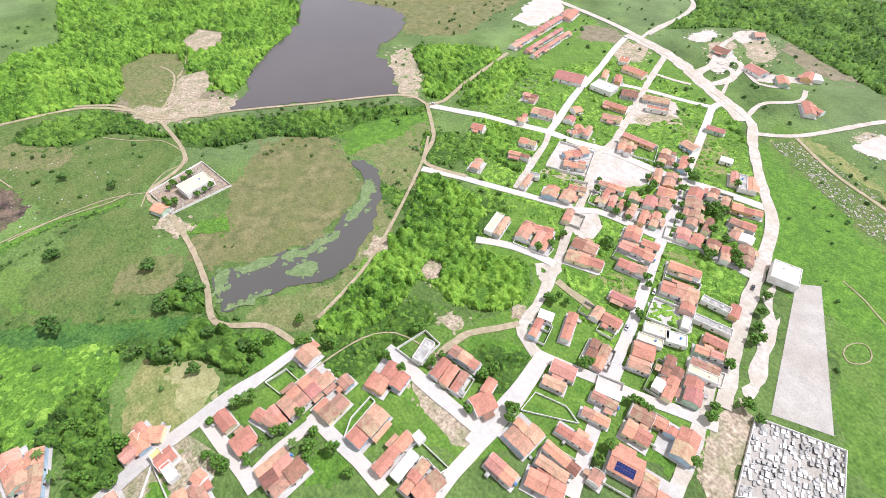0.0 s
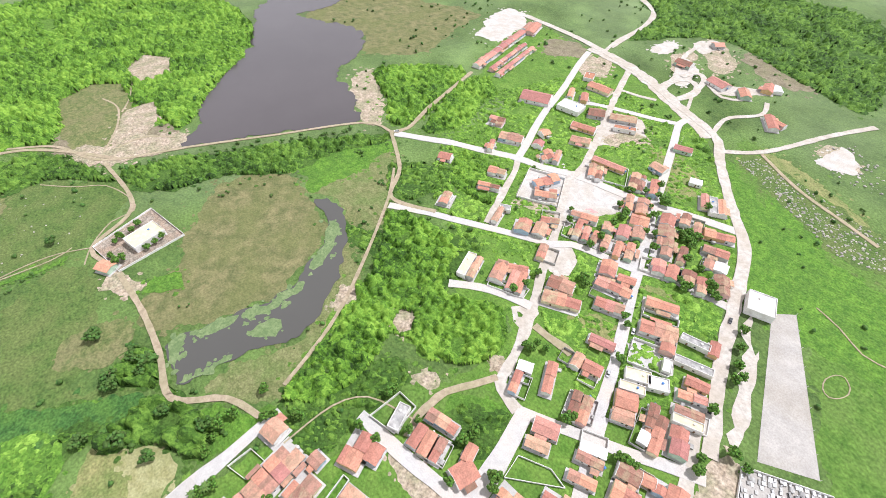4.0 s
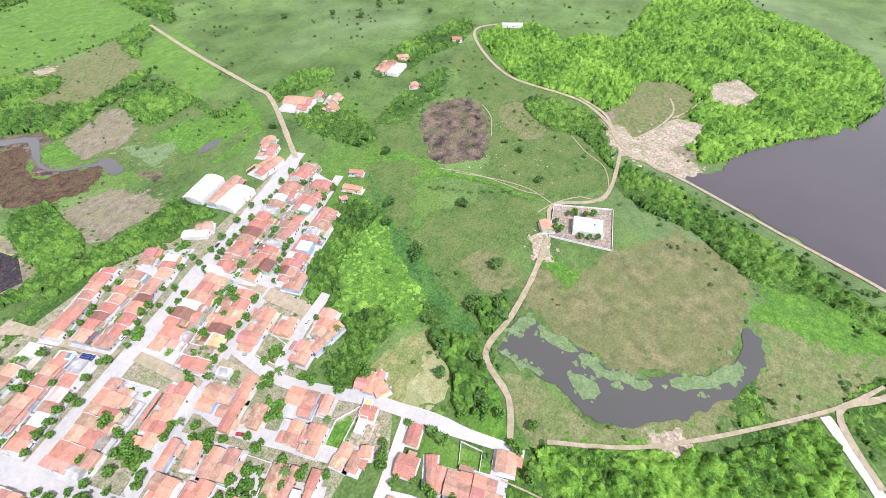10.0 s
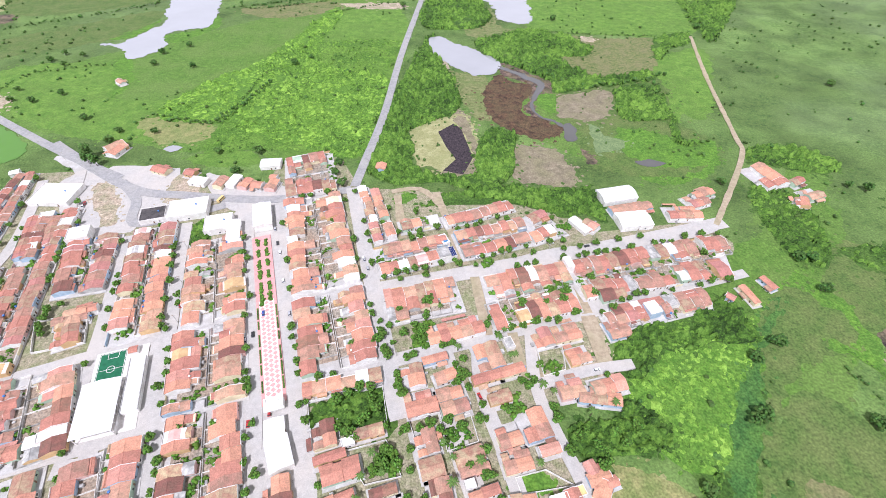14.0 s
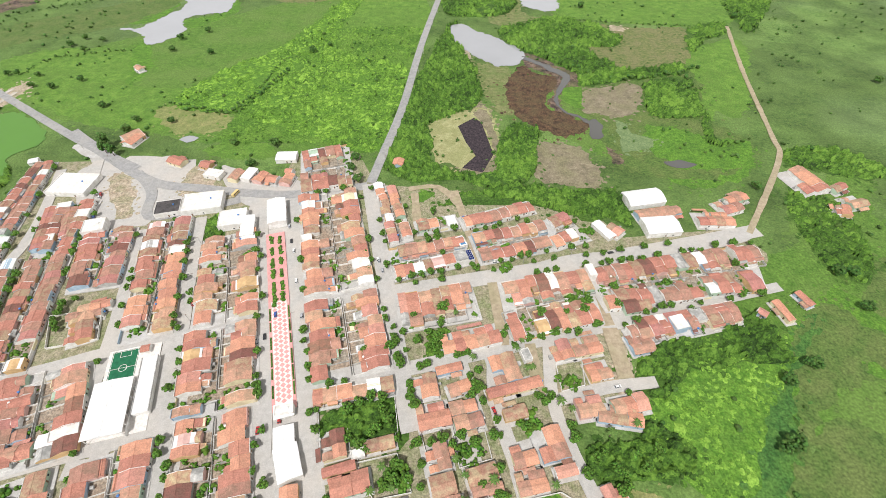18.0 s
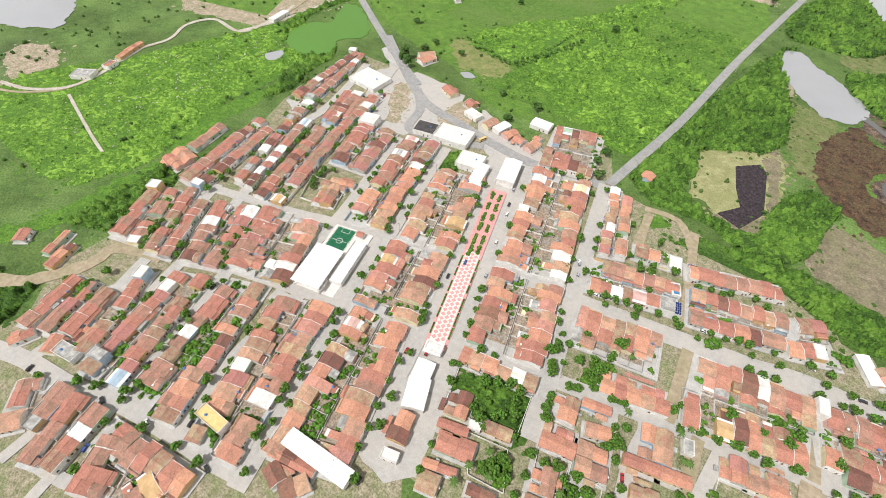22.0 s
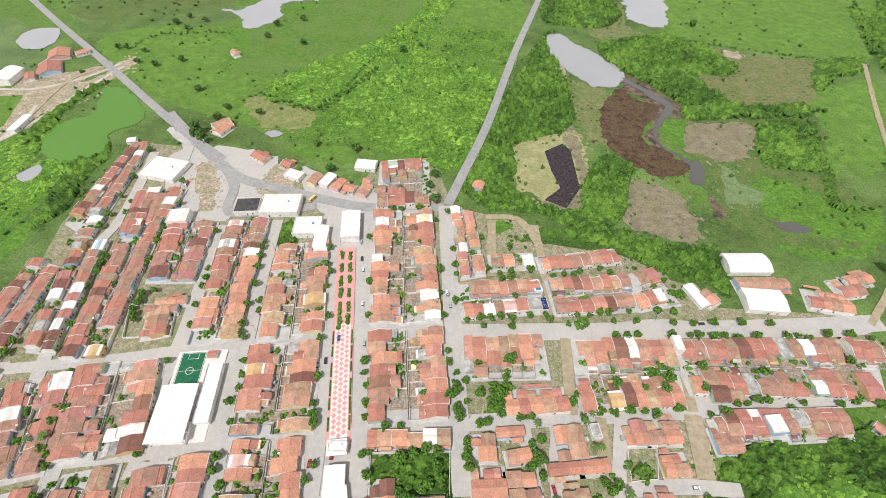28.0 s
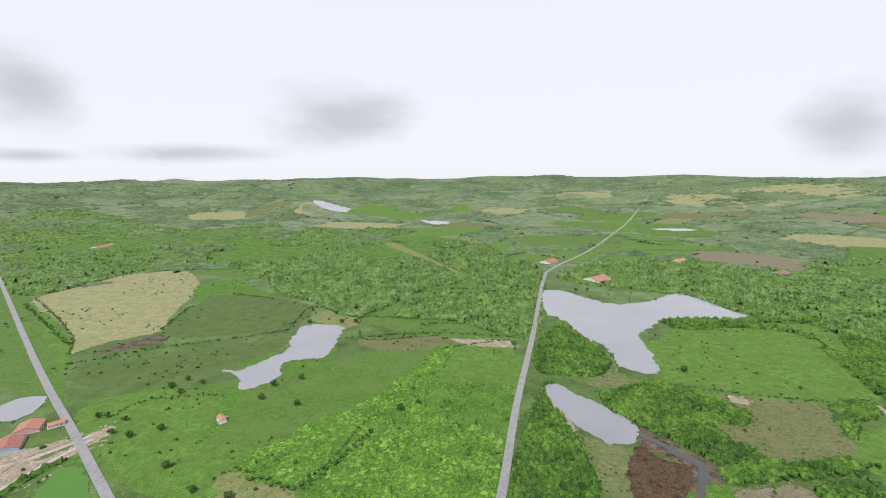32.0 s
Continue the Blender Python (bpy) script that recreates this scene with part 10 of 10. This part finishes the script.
hedge(6.0, 3.0, [(126.7, 618.6), (183.0, 544.0), (245.9, 485.5), (353.7, 513.2)])
hedge(6.0, 3.0, [(621.7, 458.6), (747.4, 403.4), (837.5, 291.0), (917.6, 238.5)])
hedge(6.0, 2.6, [(410.4, 1.2), (367.0, -93.6), (331.4, -181.8)])
hedge(7.0, 3.0, [(467.9, -86.9), (537.0, -147.1), (608.0, -203.8)])
hedge(6.0, 2.2, [(-1644.3, 1312.6), (-1472.6, 1392.7), (-1348.2, 1445.7), (-1122.0, 1410.5), (-1133.4, 1564.2), (-1009.3, 1531.3)])
hedge(6.0, 2.2, [(-1005.7, 901.8), (-858.1, 814.3), (-697.3, 709.3), (-621.5, 636.2)])
hedge(6.0, 2.2, [(-227.4, 789.8), (-195.2, 752.1), (-87.3, 785.0)])
hedge(6.0, 2.2, [(-407.0, 496.3), (-393.8, 535.5), (-313.6, 555.9)])
hedge(6.0, 2.2, [(-78.6, 731.4), (25.7, 780.4)])
hedge(6.0, 2.2, [(274.4, 897.2), (365.8, 889.2), (490.4, 870.4), (494.7, 831.5), (471.7, 702.3), (461.0, 644.7)])
hedge(6.0, 2.2, [(230.6, 648.1), (306.2, 635.8), (411.4, 622.9)])
hedge(6.0, 2.2, [(-279.6, 2305.0), (237.1, 2067.5), (488.4, 2299.4)])
hedge(6.0, 2.2, [(-78.6, 1784.5), (11.1, 1504.0)])
hedge(6.0, 2.2, [(173.4, 1393.6), (505.0, 1484.5), (830.8, 1532.6)])
hedge(6.0, 2.2, [(-715.2, 1932.0), (-389.4, 2289.7)])
hedge(6.0, 2.2, [(-2172.4, 1724.7), (-1851.5, 1970.3), (-1245.4, 1856.6)])
hedge(6.0, 2.2, [(654.1, 1962.7), (1155.0, 2163.2), (1420.2, 2043.3)])
hedge(6.0, 2.2, [(1048.4, 1818.1), (1563.7, 2256.3)])
hedge(6.0, 2.2, [(439.0, 1671.5), (820.5, 1673.2)])
hedge(6.0, 2.2, [(651.9, 1506.2), (638.9, 1255.7), (545.5, 1026.8)])
hedge(6.0, 2.2, [(-1035.7, 1035.6), (-1076.0, 942.6)])
hedge(3.0, 0.9, [(310.8, 137.8), (322.6, 116.1), (326.7, 80.8), (322.0, 60.2), (326.0, 46.7)])
hedge(4.0, 1.5, [(301.6, 126.2), (310.7, 95.6), (326.9, 64.3)])

# single trees
trees("field", [(-392.9, 565.9), (-386.2, 585.0), (-370.5, 552.3), (-361.4, 579.6), (-264.8, 552.4), (-266.9, 585.3), (-411.0, 492.9), (-386.0, 490.0), (-378.6, 465.3), (-355.4, 462.8), (-420.9, 491.4), (-282.1, 425.0), (-236.9, 399.7), (-333.2, 478.5), (-201.1, 396.9), (-216.0, 544.7), (-241.4, 607.2), (-96.4, 548.6), (-79.5, 565.8), (448.5, 654.8), (250.5, 692.3), (422.3, 1161.5), (499.6, 1076.7), (21.5, 983.0), (30.5, 756.6)])
trees("field", [(-2027.3, 1932.9), (-989.5, 1399.7), (-911.4, 1360.3), (-861.1, 1275.2), (-352.8, 885.7), (-301.5, 874.4), (-271.7, 826.0), (-246.2, 829.9), (-327.9, 817.4), (195.0, 1101.5), (170.0, 1097.7), (674.5, 1421.0), (724.5, 1467.6), (677.9, 1285.0)])
trees("field", [(383.2, 352.2), (333.1, 210.6), (325.7, 182.8), (269.9, 143.6), (249.5, 133.2), (293.8, 94.8), (235.0, 98.9), (249.2, 44.6), (311.3, 301.0), (418.2, 292.5), (526.7, 476.9), (567.0, 426.3), (637.7, 396.9), (576.8, 385.6), (631.1, 308.1), (380.1, 78.6)])
trees("field", [(-12.0, 308.8), (-19.8, 324.4), (-17.9, 339.2), (-93.5, 359.8), (-130.7, 360.9), (-106.3, 329.5), (-237.2, 380.7)])
trees("field", [(294.5, 94.1), (347.8, 50.0), (247.7, 45.4), (222.9, 30.0), (209.0, 32.0), (212.4, 26.3), (210.2, 45.7), (229.0, 97.0), (179.2, 29.4), (158.9, 16.1), (160.9, 27.4), (177.5, 50.3), (161.3, 41.7), (189.7, 64.4)])
trees("field", [(619.4, 382.9), (644.2, 365.4), (323.2, 211.2), (323.6, 182.9), (266.7, 144.4), (293.9, 92.0), (234.3, 99.8), (249.8, 45.1), (214.1, 44.8), (219.1, 31.5), (430.6, 286.7)])
trees("tall", [(-239.8, 348.1), (-242.4, 356.4), (-230.8, 343.8)])
trees("street", [(52.3, -238.1), (50.1, -169.1), (45.6, -252.4)])

# street trees
trees("street", [(-114.5, 205.1), (-111.8, 189.6), (-108.6, 175.3), (-107.8, 169.3), (-123.9, 236.3), (-122.8, 228.5), (-119.8, 218.7), (-127.4, 241.1), (-132.8, 260.3), (-142.5, 261.4), (-92.9, 144.0), (-90.6, 135.9), (-89.4, 128.9), (-86.5, 118.2), (-85.0, 100.5), (-83.6, 94.0), (-51.1, 150.8), (-47.0, 135.8), (-44.8, 129.9), (-43.2, 124.1), (-57.3, 174.8), (-76.3, 245.4), (-72.9, 230.2), (-13.1, 115.1), (-20.7, 150.6), (-18.5, 141.1), (-16.9, 133.5), (-33.4, 195.7), (3.2, 229.8), (5.7, 220.8), (28.0, 161.4), (29.7, 156.6), (27.5, 154.5), (31.0, 148.7), (32.9, 144.3), (25.9, 154.2)])
trees("street", [(-39.9, 221.6), (-68.5, 212.4)])
trees("street", [(28.1, 205.2), (36.7, 208.1), (43.1, 209.3), (49.2, 210.4), (56.3, 210.5), (67.9, 214.8), (77.5, 217.9), (91.8, 212.9), (97.2, 221.2), (111.5, 225.2), (116.9, 226.2), (120.1, 220.4), (130.3, 229.6), (134.3, 223.0), (157.2, 226.1), (169.4, 227.5), (182.0, 230.7), (199.8, 234.1), (217.3, 236.5), (195.0, 220.9), (206.0, 225.4), (225.2, 229.0), (238.7, 230.3), (250.2, 235.3), (263.9, 237.1), (277.1, 237.5), (166.2, 218.7), (171.4, 219.7), (179.9, 220.5), (56.8, 204.3), (116.2, 161.3), (125.5, 164.6), (151.8, 169.5), (110.1, 160.8), (139.0, 163.9), (168.8, 169.4)])
trees("street", [(213.8, 181.0), (71.9, 150.6), (65.8, 148.8), (72.7, 135.2), (74.5, 127.1), (79.0, 121.2), (40.5, 130.7), (40.0, 123.5), (42.2, 118.5), (96.4, 167.3), (183.9, 180.3), (189.8, 179.7), (250.4, 193.3)])
trees("street", [(6.4, 215.1), (19.3, 217.0), (-92.6, 128.1), (-72.0, 104.0), (-77.1, 88.6), (-75.8, 83.0), (-75.7, 64.2), (-73.3, 60.1), (-75.6, 50.6), (-72.9, 45.3), (-66.6, 46.5), (-66.7, 35.8), (-70.0, 29.8), (-67.9, 26.5), (-61.6, 26.5), (-58.9, 12.9), (-52.0, 136.7), (-45.0, 125.3), (-35.4, 106.0), (-34.7, 86.4), (-27.6, 80.5), (-30.4, 72.9), (-22.8, 66.5), (-26.3, 62.1), (-24.3, 52.1), (-81.8, 69.7), (-86.4, 17.2), (-94.6, 0.9), (-119.4, 83.5), (-126.4, 95.9), (-113.7, 66.5), (-107.8, 57.9), (-109.3, 44.0), (-106.4, 40.2), (-100.5, 23.8), (-138.5, 1.6)])
trees("street", [(-136.5, -2.5), (-153.8, -6.6), (-163.6, -10.5), (-182.8, -21.5), (-141.9, 14.4), (-137.9, 9.6), (-155.9, 47.3), (-181.8, 41.7), (-179.5, 38.5), (-154.3, 46.2), (-187.7, 52.7), (-218.3, 23.1), (-221.0, 26.2), (-219.2, 35.8), (-103.3, 166.9), (-116.0, 190.7), (-129.3, 226.1), (-133.8, 235.1), (-141.0, 251.3), (-139.6, 144.3), (-123.6, 144.4), (-164.4, 173.8), (-163.4, 167.1), (-162.3, 160.6), (-224.6, 183.0), (-187.6, 208.7), (-199.0, 247.2), (-219.0, 291.2)])
trees("street", [(59.4, 184.2), (39.5, 201.4), (37.5, 207.7), (48.4, 143.0), (44.8, 141.4), (47.3, 134.2), (88.9, 252.7), (50.1, 269.9), (57.3, 228.1), (80.2, 213.9), (117.2, 235.0), (143.7, 243.6), (158.5, 234.4), (182.0, 251.2), (155.8, 259.4), (34.2, 101.8), (45.0, 99.9), (47.1, 89.5), (57.6, 101.7), (72.7, 124.3), (83.3, 103.0), (76.1, 80.9), (83.3, 76.5), (99.7, 154.6), (69.3, 150.7), (56.9, 154.1)])
trees("tall", [(-68.3, 263.0)])
trees("street", [(308.3, 22.8), (300.2, 21.0), (300.6, 16.8), (300.2, 2.0), (302.3, -3.8), (305.5, -8.5), (324.6, 5.4), (327.6, 0.1), (319.8, 16.9), (322.0, 12.7)])
bus(-128.2, 286.4, 62)
bus(-119.5, 288.6, 62)
bus(-107.8, 292.2, 70)

# palms and yard trees
trees("palm", [(-220.9, 85.7), (-183.5, 90.3), (-175.8, 93.4), (-153.7, 35.1), (-144.9, 33.0), (-146.6, 43.0), (-145.2, 26.3), (-168.4, 10.2), (-249.7, 56.0), (100.4, 152.0), (104.0, 158.2), (33.5, 78.3), (65.6, 176.7), (74.9, 145.9)])
trees("palm", [(108.0, 140.2), (125.5, 116.2), (82.1, 80.4), (68.4, 84.1), (119.9, 119.7)])
trees("yard", [(149.9, 187.5), (147.3, 180.1), (169.1, 198.2), (169.6, 184.3), (131.4, 177.2), (118.9, 178.3), (204.5, 201.2), (218.7, 196.8), (181.6, 183.1), (256.9, 218.3), (121.8, 175.4), (11.9, 151.6), (38.9, 177.6), (56.3, 170.1), (57.0, 181.0), (-30.6, 196.3)])
trees("yard", [(115.2, -269.3), (113.3, -263.2), (75.8, -279.4), (70.8, -277.8), (67.1, -274.7), (78.4, -280.3), (134.0, -242.8), (135.6, -232.5), (113.5, -234.7), (157.0, -14.4), (133.7, -21.1)])

# clipped trees along the pavements
spots = np.array(STREET)
keep = np.ones(len(spots), bool)
for x, y in [tuple(o.location.xy) for o in bpy.data.objects if o.name.startswith("street_tree")]:
    keep &= (spots[:, 0] - x) ** 2 + (spots[:, 1] - y) ** 2 > 36
trees("street", [tuple(p) for p in spots[keep]])

# overgrown plots between the houses
for gx, gy, gr in OVERGROWN:
    near = []
    for _ in range(int(gr * gr * 0.55)):
        a, d = rng.uniform(0, 2 * math.pi), gr * math.sqrt(rng.random())
        p = Vector((gx + d * math.cos(a), gy + d * math.sin(a), 0))
        if all(abs((inv @ p).x) > hx + 0.5 or abs((inv @ p).y) > hy + 0.5 for inv, hx, hy in RECT):
            near.append((p.x, p.y))
    if near:
        plant("plot_shrubs", "tangle of green shrubs in an overgrown plot", np.array(near), 2.1, M["leaf2"], 6)

# shrubs in the yards
if YARD:
    plant("yard_shrubs", "green shrubs and small trees in back yards", np.array(YARD), 2.0, M["leaf2"], 6)


def join_far(obs, name, label, category):
    """Things far from the flight become one mass."""
    verts, faces, slot, mats = [], [], [], []
    for o in obs:
        for q in (o, *o.children_recursive):
            m, up = q.matrix_basis, q.parent
            while up:
                m, up = up.matrix_basis @ m, up.parent
            material = q.data.materials[0]
            if material not in mats:
                mats.append(material)
            k = len(verts)
            verts += [tuple(m @ v.co) for v in q.data.vertices]
            for f in q.data.polygons:
                faces.append(tuple(i + k for i in f.vertices))
                slot.append(mats.index(material))
    me = bpy.data.meshes.new(name)
    me.from_pydata(verts, [], faces)
    for material in mats:
        me.materials.append(material)
    me.polygons.foreach_set("material_index", slot)
    me.update()
    for o in obs:
        for q in list(o.children_recursive):
            bpy.data.objects.remove(q)
        bpy.data.objects.remove(o)
    thing(name, me, None, Matrix(), label, category, kind="stuff")


away = lambda o: math.hypot(o.location.x - NEAR[0], o.location.y - NEAR[1])
join_far([o for o in bpy.data.objects if o.get("group") == "row houses" and away(o) > NEAR[2]], "distant_row_houses", "dense mass of tile-roofed row houses in farther blocks", "houses")
lined = sorted((o for o in bpy.data.objects if o.get("group") == "street trees"), key=away)
join_far(lined[290:], "distant_street_trees", "clipped street trees in farther streets", "trees")

# scattered shrubs over the pastures
spots = np.column_stack([nr.uniform(-900, 950, 6500), nr.uniform(-650, 1350, 6500)])
grow = np.array([noise.noise((x / 120, y / 120, 9)) for x, y in spots])
spots = spots[(grow > -0.05) & ~inside(spots, np.array(TOWN))]
spots = spots[clear(spots, 2.0)]
plant("pasture_shrubs", "small scattered shrubs in open pasture", spots, 1.6, M["leaf3"], 2)

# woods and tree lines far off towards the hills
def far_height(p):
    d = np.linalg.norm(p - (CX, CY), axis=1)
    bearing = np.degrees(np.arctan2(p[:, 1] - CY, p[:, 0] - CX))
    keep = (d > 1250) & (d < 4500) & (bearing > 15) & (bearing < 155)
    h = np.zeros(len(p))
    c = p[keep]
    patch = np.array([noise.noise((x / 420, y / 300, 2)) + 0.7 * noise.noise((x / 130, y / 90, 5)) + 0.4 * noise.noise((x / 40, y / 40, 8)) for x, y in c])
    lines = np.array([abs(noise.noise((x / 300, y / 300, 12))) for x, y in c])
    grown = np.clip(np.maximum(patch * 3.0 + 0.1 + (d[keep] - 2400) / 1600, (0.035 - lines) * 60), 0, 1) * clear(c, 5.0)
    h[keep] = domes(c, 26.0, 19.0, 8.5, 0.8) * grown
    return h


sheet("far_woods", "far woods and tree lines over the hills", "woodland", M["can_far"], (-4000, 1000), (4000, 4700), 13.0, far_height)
